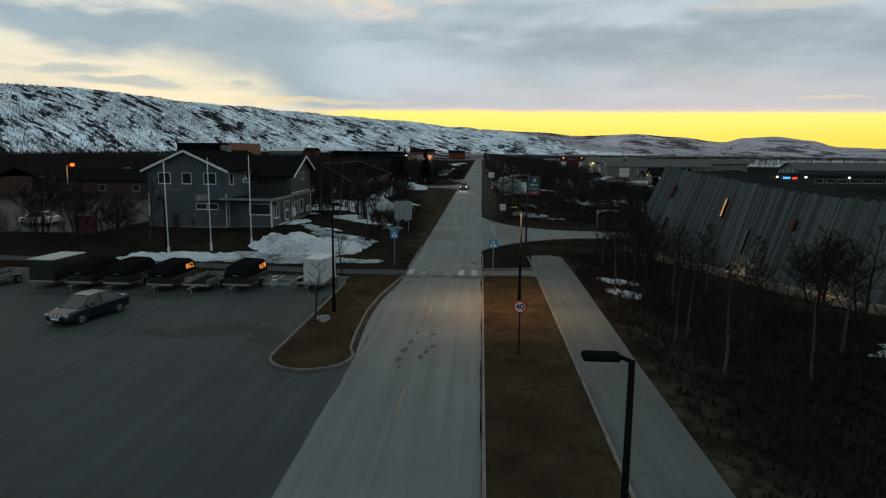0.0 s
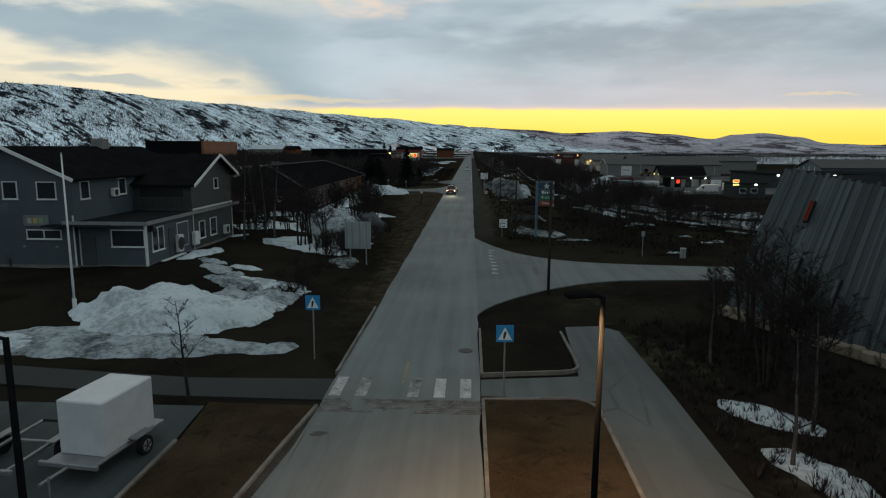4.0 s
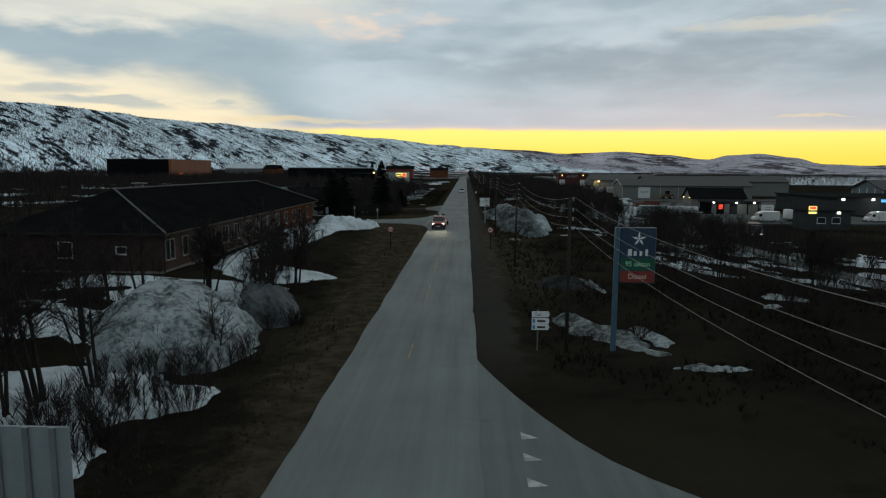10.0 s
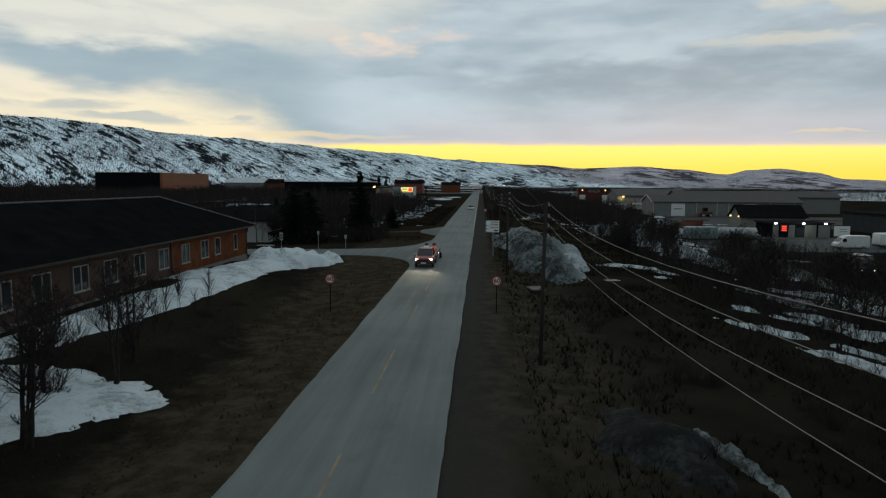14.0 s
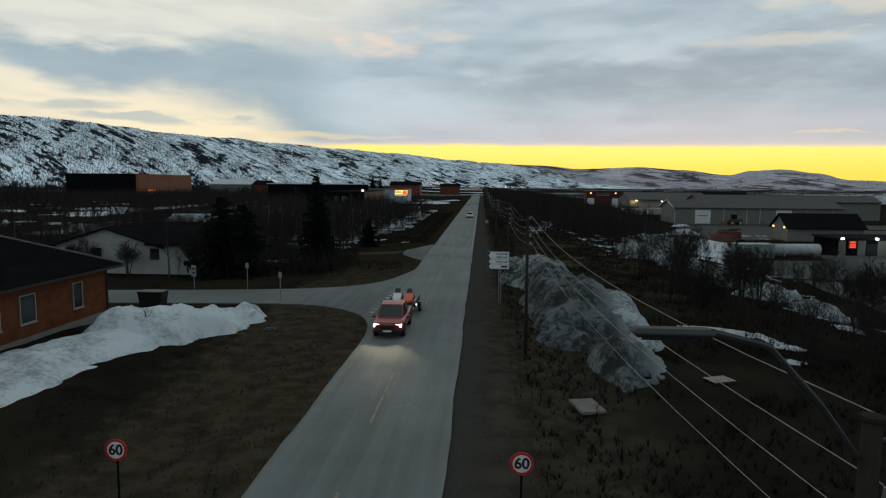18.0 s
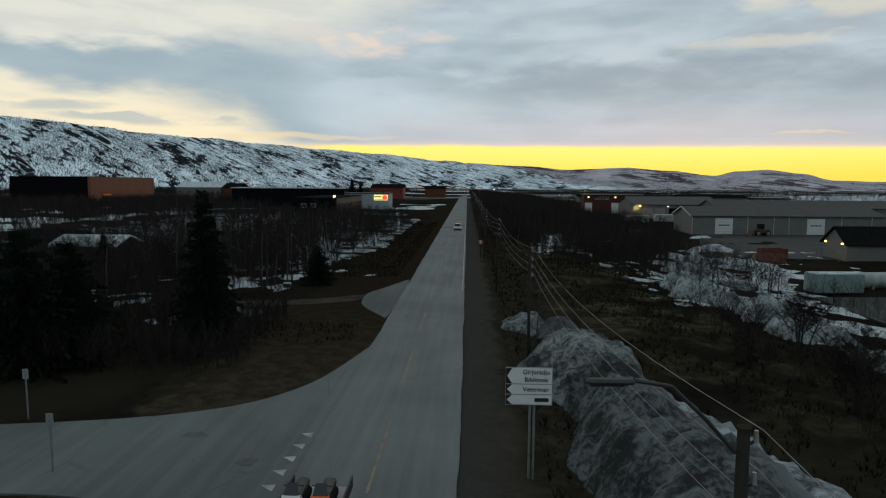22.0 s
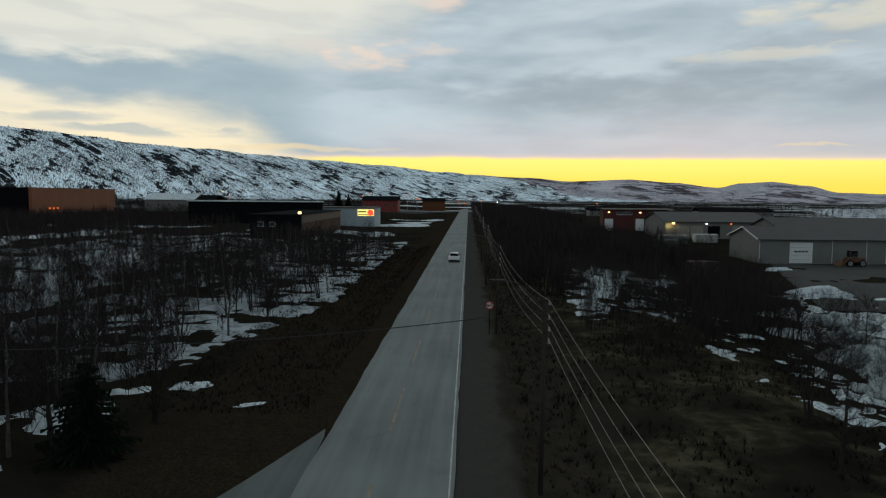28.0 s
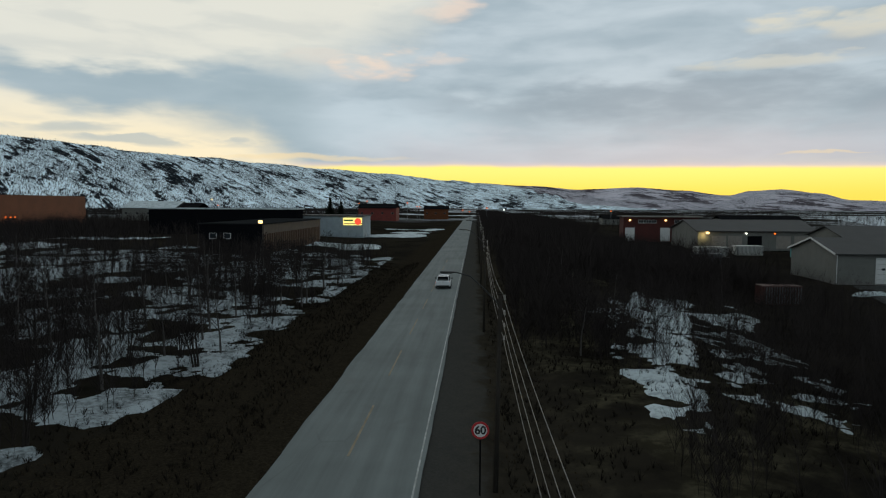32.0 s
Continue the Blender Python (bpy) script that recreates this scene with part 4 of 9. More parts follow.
def bare_tree(seed, h, lean=0.0, stems=1, dense=1.3, bark=None, spread=0.5):
    """A leafless birch: tapered trunk, rising limbs, and a crown of fine twigs. Returns trunk and crown meshes."""
    rnd = random.Random(seed)
    tb, cb = bmesh.new(), bmesh.new()
    for s in range(stems):
        a0 = rnd.uniform(0, 6.28)
        base = Vector((0.12 * s * math.cos(a0), 0.12 * s * math.sin(a0), -0.15))
        out = Vector((math.cos(a0), math.sin(a0), 0)) * (lean + 0.10 * s + rnd.uniform(0.02, 0.12))
        pts, p = [base], base.copy()
        segs = 7
        hh = h * rnd.uniform(0.8, 1.05)
        for k in range(segs):
            p = p + (Vector((0, 0, 1)) + out * (0.7 + 0.1 * k) + Vector((rnd.uniform(-1, 1), rnd.uniform(-1, 1), 0)) * 0.07) * (hh / segs)
            pts.append(p.copy())
        r = 0.013 * hh + 0.02
        rad = lambda u: max(0.008, r * (1 - u) ** 0.85)
        stem(tb, pts, [rad(k / segs) for k in range(segs + 1)], 7)
        nl = int((15 if stems == 1 else 9) * dense)
        for i in range(nl):
            u = 0.30 + 0.66 * (i + rnd.random()) / nl
            k = min(segs - 1, int(u * segs))
            p0 = pts[k].lerp(pts[k + 1], u * segs - k)
            a = i * 2.4 + rnd.uniform(-0.5, 0.5)
            ln = hh * spread * (1.05 - u) * rnd.uniform(0.55, 1.05) + 0.25
            d = Vector((math.cos(a), math.sin(a), rnd.uniform(0.5, 1.25))).normalized()
            p1 = p0 + d * ln * 0.55
            p2 = p1 + (d + Vector((rnd.uniform(-.3, .3), rnd.uniform(-.3, .3), 0.25))).normalized() * ln * 0.5
            lr = max(0.010, rad(u) * 0.45)
            limb(cb, p0, p1, lr, lr * 0.65, 4)
            limb(cb, p1, p2, lr * 0.65, 0.005, 3)
            for j in range(int(7 * dense)):
                v = rnd.uniform(0.25, 1.0)
                q0 = p0.lerp(p1, v / 0.55) if v < 0.55 else p1.lerp(p2, (v - 0.55) / 0.45)
                b = rnd.uniform(0, 6.28)
                e = (d * 0.7 + Vector((math.cos(b), math.sin(b), rnd.uniform(0.1, 0.8))) * 0.8).normalized()
                tl = ln * rnd.uniform(0.25, 0.5)
                q1 = q0 + e * tl
                limb(cb, q0, q1, 0.010, 0.005, 3)
                for _ in range(4):
                    w = rnd.uniform(0.3, 1.0)
                    c = rnd.uniform(0, 6.28)
                    g0 = q0.lerp(q1, w)
                    g1 = g0 + (e * 0.6 + Vector((math.cos(c), math.sin(c), rnd.uniform(0.0, 0.7)))).normalized() * tl * rnd.uniform(0.35, 0.7)
                    limb(cb, g0, g1, 0.007, 0.004, 3)
    return tb, cb


def tree_thing(name, seed, label, bark, h, **kw):
    t = thing(name, label, "tree", (0, 0, -50))
    tb, cb = bare_tree(seed, h, **kw)
    part("trunk", tb, bark, t, smooth=True)
    part("crown", cb, M_TWIG, t, "fine bare twigs")
    return t


def shrub(seed, h, label="low bare shrub with many thin stems"):
    t = thing("shrub", label, "shrub", (0, 0, -50))
    bm = bmesh.new()
    rnd = random.Random(seed)
    for i in range(26):
        a, r = rnd.uniform(0, 6.28), rnd.uniform(0, 0.35)
        p = Vector((r * math.cos(a), r * math.sin(a), -0.1))
        d = Vector((math.cos(a) * rnd.uniform(0.1, 0.7), math.sin(a) * rnd.uniform(0.1, 0.7), 1)).normalized()
        q = p + d * h * rnd.uniform(0.6, 1.0)
        limb(bm, p, q, 0.014, 0.006, 3)
        for _ in range(7):
            s = p.lerp(q, rnd.uniform(0.3, 1.0))
            b = rnd.uniform(0, 6.28)
            limb(bm, s, s + (d + Vector((math.cos(b), math.sin(b), 0.1)) * 0.8).normalized() * h * rnd.uniform(0.15, 0.4), 0.008, 0.004, 3)
    part("crown", bm, M_TWIG, t)
    return t


def spruce(seed, h, w, label):
    """A spruce: straight trunk and whorls of drooping boughs made of many small needle blades."""
    t = thing("spruce", label, "tree", (0, 0, -50))
    rnd = random.Random(seed)
    part("trunk", tube((0, 0, -0.2), (0, 0, h * 0.98), 0.02 * h, 0.01, 7), M_BARK, t)
    bm = bmesh.new()
    levels = int(h * 4.2)
    for i in range(levels):
        u = min(0.99, max(0.0, (i + rnd.uniform(-0.6, 0.6)) / levels))
        nb = max(5, int(14 * (1 - u) + 5))
        for j in range(nb):
            z = h * (0.05 + 0.93 * u) + rnd.uniform(-0.18, 0.18)
            a = j * 6.28 / nb + i * 1.1 + rnd.uniform(-0.4, 0.4)
            ln = (w * (1 - u) ** 0.85 + 0.10) * rnd.uniform(0.5, 1.15)
            d = Vector((math.cos(a), math.sin(a), -0.35 + 0.5 * u + rnd.uniform(-0.12, 0.12)))
            side = Vector((-math.sin(a), math.cos(a), 0))
            p = Vector((0, 0, z))
            for k in range(5):
                s0, s1 = ln * k / 5, ln * (k + 1) / 5 + 0.05
                for sg in (-1, 1):
                    wd = (0.07 + 0.16 * (1 - k / 5)) * min(1, ln) * rnd.uniform(0.5, 1.4)
                    c = p + d * s0
                    e = p + d * s1 + side * sg * wd + Vector((0, 0, -0.10 - rnd.uniform(0, 0.28)))
                    m2 = p + d * (s1 + 0.05) + Vector((0, 0, rnd.uniform(-0.06, 0.05)))
                    bm.faces.new([bm.verts.new(c), bm.verts.new(e), bm.verts.new(m2)])
    part("crown", bm, M_SPRUCE, t, "drooping dark needle boughs")
    return t


KINDS = []
for i, (h, kw) in enumerate([(6.0, {}), (5.2, dict(stems=2)), (6.8, {}), (4.4, dict(stems=3)), (5.4, dict(lean=0.12)), (3.6, dict(stems=3, dense=0.9))]):
    KINDS.append(tree_thing("birch_tree", 11 + i, ("bare many-stemmed birch with dark fine twigs" if kw.get("stems") else "slender bare birch with a dark twiggy crown"), M_BIRCH if i % 2 == 0 else M_BARK, h, **kw))
KINDS.append(tree_thing("tree", 91, "broad bare tree with a dense dark crown of twigs", M_BARK, 5.2, stems=4, dense=2.0, spread=0.62))
SHRUBS = [shrub(40, 1.3), shrub(41, 0.8), shrub(42, 1.8)]


def plant(src, x, y, s=1.0, turn=None, z=None, group=""):
    t = copy_thing(src, pose(x, y, ground_z(x, y) - 0.02 if z is None else z, 0, 0, random.uniform(0, 360) if turn is None else turn) @ Matrix.Scale(s, 4))
    t.scale = (s, s, s)
    if group:
        t["group"] = group
    return t


def thicket(x0, x1, y0, y1, n, group, kinds, smin=0.7, smax=1.15, gap=None, clear=0.0):
    rnd = random.Random(int(x0 * 7 + y0 * 13 + n))
    pts = []
    tries = 0
    while len(pts) < n and tries < n * 40:
        tries += 1
        x, y = rnd.uniform(x0, x1), rnd.uniform(y0, y1)
        if gap and gap(x, y):
            continue
        if noise.noise((x * 0.06, y * 0.06, 8.8)) < clear - 0.25:
            continue
        if any((x - a) ** 2 + (y - b) ** 2 < 1.4 for a, b in pts):
            continue
        pts.append((x, y))
        plant(KINDS[rnd.choice(kinds)], x, y, rnd.uniform(smin, smax), rnd.uniform(0, 360), group=group)


slope_line = lambda y: 24.5 - 7.0 * ss(236, 262, y)
open_slope = lambda x, y: x < 31 and 193 < y < 268 or 23 < x < 39 and 163 < y < 200
near_path = lambda x, y: x > -13.4 + 0.07 * min(30, y - 232) or (-24 < x and 194.5 < y < 201 or x > -9 and y < 216)
thicket(-34, -9, 205, 296, 145, "birches of the west thicket", [0, 1, 2, 4, 0, 3], 0.75, 1.1, near_path, -0.2)
thicket(-62, -34, 186, 300, 24, "birches of the west thicket", [0, 1, 2, 3, 4, 5], 0.8, 1.2, near_path, 0.0)
thicket(8.6, 16, 254, 330, 28, "birches beside the wires", [1, 3, 4, 5], 0.7, 1.05)
thicket(20, 46, 130, 300, 30, "birches below the road", [0, 1, 3, 5], 0.7, 1.05, open_slope, 0.1)
thicket(22, 60, 84, 128, 14, "scrub of the low ground", [1, 3, 5], 0.55, 0.9, lambda x, y: y < 92 + 0.05 * x, 0.0)
thicket(-46, -24, 170, 186, 6, "garden birches", [0, 2], 0.7, 1.0, lambda x, y: y > 172 and -40 < x < -27 and y < 190)


def far_wood(name, x0, x1, y0, y1, n, label, hmin, hmax, gap=None, fine=1.0):
    """Woods too far off to count: thin leaning stems with crossed twig blades, in one mesh."""
    rnd = random.Random(n)
    verts, faces = [], []
    for _ in range(n):
        x, y = rnd.uniform(x0, x1), rnd.uniform(y0, y1)
        if gap and gap(x, y):
            continue
        z, h = ground_z(x, y), rnd.uniform(hmin, hmax)
        for k in range(int(14 / fine ** 0.6)):
            a, w = rnd.uniform(0, 6.28), rnd.uniform(0.02, 0.05) * fine
            u = rnd.uniform(0.12 if fine < 1 else 0.0, 0.72 if fine < 1 else 0.5) if k else 0.0
            ln = h * (1.0 if k == 0 else rnd.uniform(0.3, 0.55))
            dx, dy = (math.cos(a) * ln * (0.1 if k == 0 else 0.5), math.sin(a) * ln * (0.1 if k == 0 else 0.5))
            b = len(verts)
            verts += [(x - w, y, z + h * u), (x + w, y + w, z + h * u), (x + dx, y + dy, z + h * u + ln * (1 if k == 0 else 0.85))]
            faces.append((b, b + 1, b + 2))
    me = bpy.data.meshes.new(name)
    me.from_pydata(verts, [], faces)
    me.materials.append(M_TWIG)
    return tagged(new(name, me), label, "woods", kind="stuff")


far_wood("woods", 6, 62, 330, 900, 7000, "dark bare woods beside the road far off", 4.5, 7.5, lambda x, y: x > 40 and 380 < y < 500)
far_wood("woods", -330, -70, 120, 420, 7000, "dark bare birch scrub behind the houses", 3, 6, lambda x, y: -150 < x < -100 and 380 < y)
far_wood("woods", -26, -9.8, 176, 193, 420, "low dark thicket beside the spruces", 1.2, 3.4, lambda x, y: x > -9.5 - 0.2 * max(0, y - 186) or (-14.6 < x < -12 and 181 < y < 184), fine=0.3)
far_wood("woods", -64, -10, 186, 330, 3200, "dense bare undergrowth of the west thicket", 2.4, 5.0, lambda x, y: near_path(x, y) or noise.noise((x * 0.08, y * 0.08, 4.0)) < -0.2, fine=0.36)
far_wood("woods", -48, -9.2, 184, 222, 1250, "dark bare thicket round the track", 2.0, 5.0, lambda x, y: near_path(min(x, -14), y) or x > -9 - 0.1 * max(0, 196 - y) or (x > -26 and y < 190), fine=0.3)
far_wood("woods", 13, 36, 204, 292, 950, "bare bushes along the snow ridge", 1.6, 4.4, lambda x, y: x < slope_line(y) - 3.5 + 3.0 * noise.noise((x * 0.15, y * 0.15, 3.0)) or noise.noise((x * 0.12, y * 0.12, 9.0)) < -0.05, fine=0.3)
far_wood("woods", 12.5, 25, 224, 258, 520, "bare bushes between the wires and the snow ridge", 2.2, 4.8, lambda x, y: noise.noise((x * 0.16, y * 0.16, 5.0)) < 0.02, fine=0.3)
far_wood("woods", -12.5, -9.5, 103, 110, 24, "bare bushes growing through the snow", 2.5, 4.6, fine=0.3)
far_wood("woods", -15.5, -12.0, 116, 134, 26, "bare bushes along the brown house", 1.6, 3.4, fine=0.3)
far_wood("woods", 18, 48, 130, 196, 950, "dark bare trees below the mound", 2.0, 5.2, lambda x, y: noise.noise((x * 0.1, y * 0.1, 7.0)) < -0.15 or x < 21 and 140 < y < 158 or open_slope(x, y), fine=0.45)
far_wood("woods", 8.2, 16, 254, 335, 760, "dense bare thicket beside the wires", 2.0, 4.6, fine=0.3)
far_wood("woods", 20, 48, 128, 330, 2500, "bare scrub below the road", 2.0, 4.8, lambda x, y: open_slope(x, y) or noise.noise((x * 0.07, y * 0.07, 4.0)) < -0.1, fine=0.3)
far_wood("woods", 22, 52, 236, 312, 1350, "dense dark birch scrub below the slope", 2.6, 5.6, lambda x, y: abs(x - 29.5 - 0.40 * (y - 246) - 3 * noise.noise((x * 0.1, y * 0.1, 2.0))) > 6.0, fine=0.3)
far_wood("woods", 16, 70, 84, 135, 1500, "bare scrub of the low ground", 1.0, 4.0, lambda x, y: y < 90 + 0.05 * x or noise.noise((x * 0.08, y * 0.08, 2.0)) < -0.12, fine=0.3)
far_wood("woods", 12.5, 26, 12, 58, 420, "dense dark scrub before the museum", 0.8, 2.0, lambda x, y: x > 20 + (60 - y) * 0.28, fine=0.3)
far_wood("woods", -30, -17, 84, 105, 190, "bare undergrowth beside the brown house", 1.2, 3.2, fine=0.3)
far_wood("woods", -12, -7, 80, 91, 130, "low bare bushes before the snow heap", 0.8, 2.0, fine=0.3)
far_wood("woods", -60, -26, 55, 66, 120, "bare hedge behind the forecourt", 1.2, 3.0, fine=0.3)
far_wood("woods", -75, -14, 100, 300, 700, "bare undergrowth between the houses", 1.5, 3.5, lambda x, y: (-38 < x < -15 and y < 172) or 155 < y < 180 or y < 150, fine=0.3)
far_wood("woods", -420, -60, 470, 1000, 6000, "dark bare woods before the hill", 4, 7)
far_wood("woods", 46, 130, 100, 198, 1300, "bare scrub of the low ground", 1.5, 3.8, lambda x, y: (60 < x < 82 and y > 176) or noise.noise((x * 0.06, y * 0.06, 3.0)) < -0.1, fine=0.5)
far_wood("woods", 17, 48, 296, 400, 2600, "tall dark bare trees between the road and the yards", 4, 7)
far_wood("woods", -135, -90, 330, 415, 900, "dark bare trees before the halls", 4, 7)
far_wood("woods", 70, 700, 480, 1300, 9000, "dark woods on the valley floor", 4, 8)


def tufts(name, x0, x1, y0, y1, n, hmin, hmax, label, material, gap=None, lean=0.55, blades=8, lift=None):
    """Tufts of dead grass or heather: short blades that lean out from one foot, too many to count."""
    rnd = random.Random(n)
    verts, faces = [], []
    for _ in range(n):
        x, y = rnd.uniform(x0, x1), rnd.uniform(y0, y1)
        if gap and gap(x, y):
            continue
        z, h = ground_z(x, y) - 0.03 if lift is None else lift, rnd.uniform(hmin, hmax)
        for k in range(blades):
            a, q = rnd.uniform(0, 6.28), h * rnd.uniform(0.6, 1.0)
            c, s = math.cos(a), math.sin(a)
            w = h * 0.045
            b = len(verts)
            verts += [(x - s * w, y + c * w, z), (x + s * w, y - c * w, z), (x + c * q * lean, y + s * q * lean, z + q)]
            faces.append((b, b + 1, b + 2))
    me = bpy.data.meshes.new(name)
    me.from_pydata(verts, [], faces)
    me.materials.append(material)
    return tagged(new(name, me), label, "grass", kind="stuff")


patchy_lawn = lambda x, y: noise.noise((x * 0.4, y * 0.4, 3.3)) < -0.1
thin = lambda x, y: noise.noise((x * 0.9, y * 0.9, 6.6)) < -0.05
tufts("dead_grass", 3.2, 7.1, 4, 48, 5200, 0.03, 0.10, "short dead grass on the kerbed strip", M_STRAW, thin, 0.7, 6, 0.055)
tufts("dead_grass", -6.7, -3.2, 28.6, 47.2, 2400, 0.03, 0.10, "short dead grass on the kerbed tongue", M_STRAW, thin, 0.7, 6, 0.065)
tufts("dead_grass", 10.6, 14.5, 8, 66, 3600, 0.05, 0.2, "brown grass beside the footpath", M_STRAW, patchy_lawn)
patchy = lambda x, y: noise.noise((x * 0.25, y * 0.25, 2.2)) < -0.1
tufts("heather", 6.2, 40, 82, 300, 34000, 0.15, 0.55, "low dark heather and twigs on the open slope", M_HEATHER, lambda x, y: patchy(x, y) and x > 9 or y < 97 - 0.9 * min(x, 20) or y < 79)
tufts("dead_grass", 5.6, 9.5, 95, 320, 5000, 0.10, 0.28, "tufts of dead grass along the road", M_STRAW)
tufts("heather", -14, -4.6, 185, 320, 9000, 0.12, 0.45, "dark heather between the road and the thicket", M_HEATHER, lambda x, y: 190 < y < 214)
tufts("dead_grass", -13, -3.6, 100, 320, 14000, 0.08, 0.24, "tufts of dead grass along the verge", M_STRAW, lambda x, y: 153 < y < 186 and x > -30 or 190 < y < 217 or patchy(x, y) and x > -6)
tufts("dead_grass", -12, -3.3, 62, 100, 3500, 0.08, 0.26, "tufts of dead grass below the houses", M_STRAW, lambda x, y: x > -4)
tufts("heather", 10.8, 30, 5, 60, 12000, 0.2, 0.6, "low dark scrub beside the footpath", M_TWIG, lambda x, y: x > 17 + (60 - y) * 0.28)

# ---- snow ----
def snow_field(name, x0, x1, y0, y1, thr, label, seed, step=0.7, freq=0.10, deep=0.22, gap=None, material=None):
    """Melting snow: only the hollows keep it, so its outline is ragged."""
    nx, ny = int((x1 - x0) / step), int((y1 - y0) / step)
    H = {}
    for j in range(ny + 1):
        for i in range(nx + 1):
            x, y = x0 + i * step, y0 + j * step
            k = noise.noise((x * freq, y * freq, seed)) + 0.5 * noise.noise((x * freq * 2.7, y * freq * 2.7, seed + 5)) + 0.25 * noise.noise((x * freq * 8, y * freq * 8, seed + 9))
            k -= thr + 0.8 * max(0.0, 1 - min(x - x0, x1 - x, y - y0, y1 - y) / (step * 4))
            if gap and gap(x, y):
                k = -1.0
            H[i, j] = k
    verts, faces, ids = [], [], {}

    def vid(i, j):
        if (i, j) not in ids:
            x, y = x0 + i * step, y0 + j * step
            ids[i, j] = len(verts)
            k = H[i, j]
            z = ground_z(x, y) + max(-0.15, min(0.5, k) * deep * 2) + 0.01
            verts.append((x + 0.25 * step * noise.noise((x, y, 1)), y + 0.25 * step * noise.noise((x, y, 2)), z))
        return ids[i, j]

    for j in range(ny):
        for i in range(nx):
            if sum(H[p] > 0 for p in ((i, j), (i + 1, j), (i + 1, j + 1), (i, j + 1))) >= 1:
                faces.append((vid(i, j), vid(i + 1, j), vid(i + 1, j + 1), vid(i, j + 1)))
    me = bpy.data.meshes.new(name)
    me.from_pydata(verts, [], faces)
    for p in me.polygons:
        p.use_smooth = True
    me.materials.append(material or M_SNOW)
    return tagged(new(name, me), label, "snow", kind="stuff")


def bank(name, cx, cy, rx, ry, h, turn, label, seed, material=None, step=0.32, lump=0.6, cut=0.22):
    """A heap of ploughed snow: an uneven mound that melts away into a ragged foot with holes."""
    ca, sa = math.cos(radians(turn)), math.sin(radians(turn))
    step = max(0.2, min(step, min(rx, ry) / 7))
    nx, ny = int(2.6 * rx / step), int(2.6 * ry / step)
    H, verts, faces, ids = {}, [], [], {}
    for j in range(ny + 1):
        for i in range(nx + 1):
            u, v = -1.3 * rx + i * step, -1.3 * ry + j * step
            x, y = cx + u * ca - v * sa, cy + u * sa + v * ca
            r2 = (u / rx) ** 2 + (v / ry) ** 2
            s_ = 1.2 / min(4.0, max(0.45, min(rx, ry)))
            k = 1 - r2 - cut + lump * (noise.noise((x * s_ * 0.7, y * s_ * 0.7, seed)) + 0.55 * noise.noise((x * s_ * 2, y * s_ * 2, seed + 4)) + 0.25 * noise.noise((x * 1.9, y * 1.9, seed + 7)))
            H[i, j] = (k if r2 < 1.6 else -1.0, x, y)

    def vid(i, j):
        if (i, j) not in ids:
            k, x, y = H[i, j]
            ids[i, j] = len(verts)
            w = step * 0.3
            crust = 0.10 * h * (noise.noise((x * 1.6, y * 1.6, seed)) + 0.7 * noise.noise((x * 4, y * 4, seed)))
            z = ground_z(x, y) + (h * min(1.3, k) * (1.35 - 0.35 * min(1.0, k)) + crust * min(1, k * 4) if k > 0 else max(-0.3, k * h * 1.35))
            verts.append((x + w * noise.noise((x * 3, y * 3, 1)), y + w * noise.noise((x * 3, y * 3, 2)), z))
        return ids[i, j]

    for j in range(ny):
        for i in range(nx):
            if sum(H[q][0] > 0 for q in ((i, j), (i + 1, j), (i + 1, j + 1), (i, j + 1))) >= 1:
                faces.append((vid(i, j), vid(i + 1, j), vid(i + 1, j + 1), vid(i, j + 1)))
    me = bpy.data.meshes.new(name)
    me.from_pydata(verts, [], faces)
    for p in me.polygons:
        p.use_smooth = True
    me.materials.append(material or M_SNOW)
    return tagged(new(name, me), label, "snow bank")


bank("snow_bank", -13.4, 59.6, 6.2, 4.4, 1.3, 28, "long bank of ploughed snow below the blue-grey house", 1.0, None, lump=0.75)
bank("snow_bank", -23.5, 53.6, 7.0, 1.5, 0.55, 4, "low strip of old snow beside the footpath", 2.0)
bank("snow_bank", -19.2, 75.6, 0.9, 3.5, 0.35, -8, "thin snow along the house wall", 2.5)
bank("snow_bank", -12.8, 83.2, 5.5, 2.0, 0.25, -25, "thin snow under the bare trees", 2.7)
bank("snow_bank", -8.0, 76.6, 1.0, 2.8, 0.2, 25, "thin grey snow under shrubs", 2.6, M_DIRTY)
bank("snow_bank", -12.6, 96.0, 4.6, 8.2, 2.5, 12, "great heap of crusted old snow below the brown house", 3.0, M_CRUST, lump=0.45)
bank("snow_bank", -9.5, 101.4, 2.5, 4.0, 2.0, 5, "grey heap of old snow beside the verge", 4.0, M_GRITTY)
bank("snow_bank", -12.0, 86.6, 5.6, 3.6, 0.35, 0, "flat snow before the great heap", 3.5, lump=0.6)
bank("snow_bank", -10.6, 66.8, 3.4, 1.5, 0.25, -35, "ragged white snow on the slope below the house", 2.9)
bank("snow_bank", -14.2, 71.5, 1.4, 0.9, 0.15, 0, "small scrap of snow by the house", 2.95)
bank("snow_bank", -7.7, 77.6, 0.9, 1.6, 0.2, 12, "ragged grey snow under shrubs", 4.5, M_DIRTY, lump=0.9)
bank("snow_bank", -16.7, 131, 2.2, 19.0, 0.5, -5, "smooth strip of snow along the brown house", 5.0, None, lump=0.35)
bank("snow_bank", -14.5, 154.0, 3.3, 6.4, 1.7, -22, "pointed heap of white snow on the lawn", 6.0, None, lump=0.7)
bank("snow_bank", -16.4, 147, 2.6, 9.5, 0.7, -16, "white snow sloping down from the heap", 6.5, None, lump=0.4)
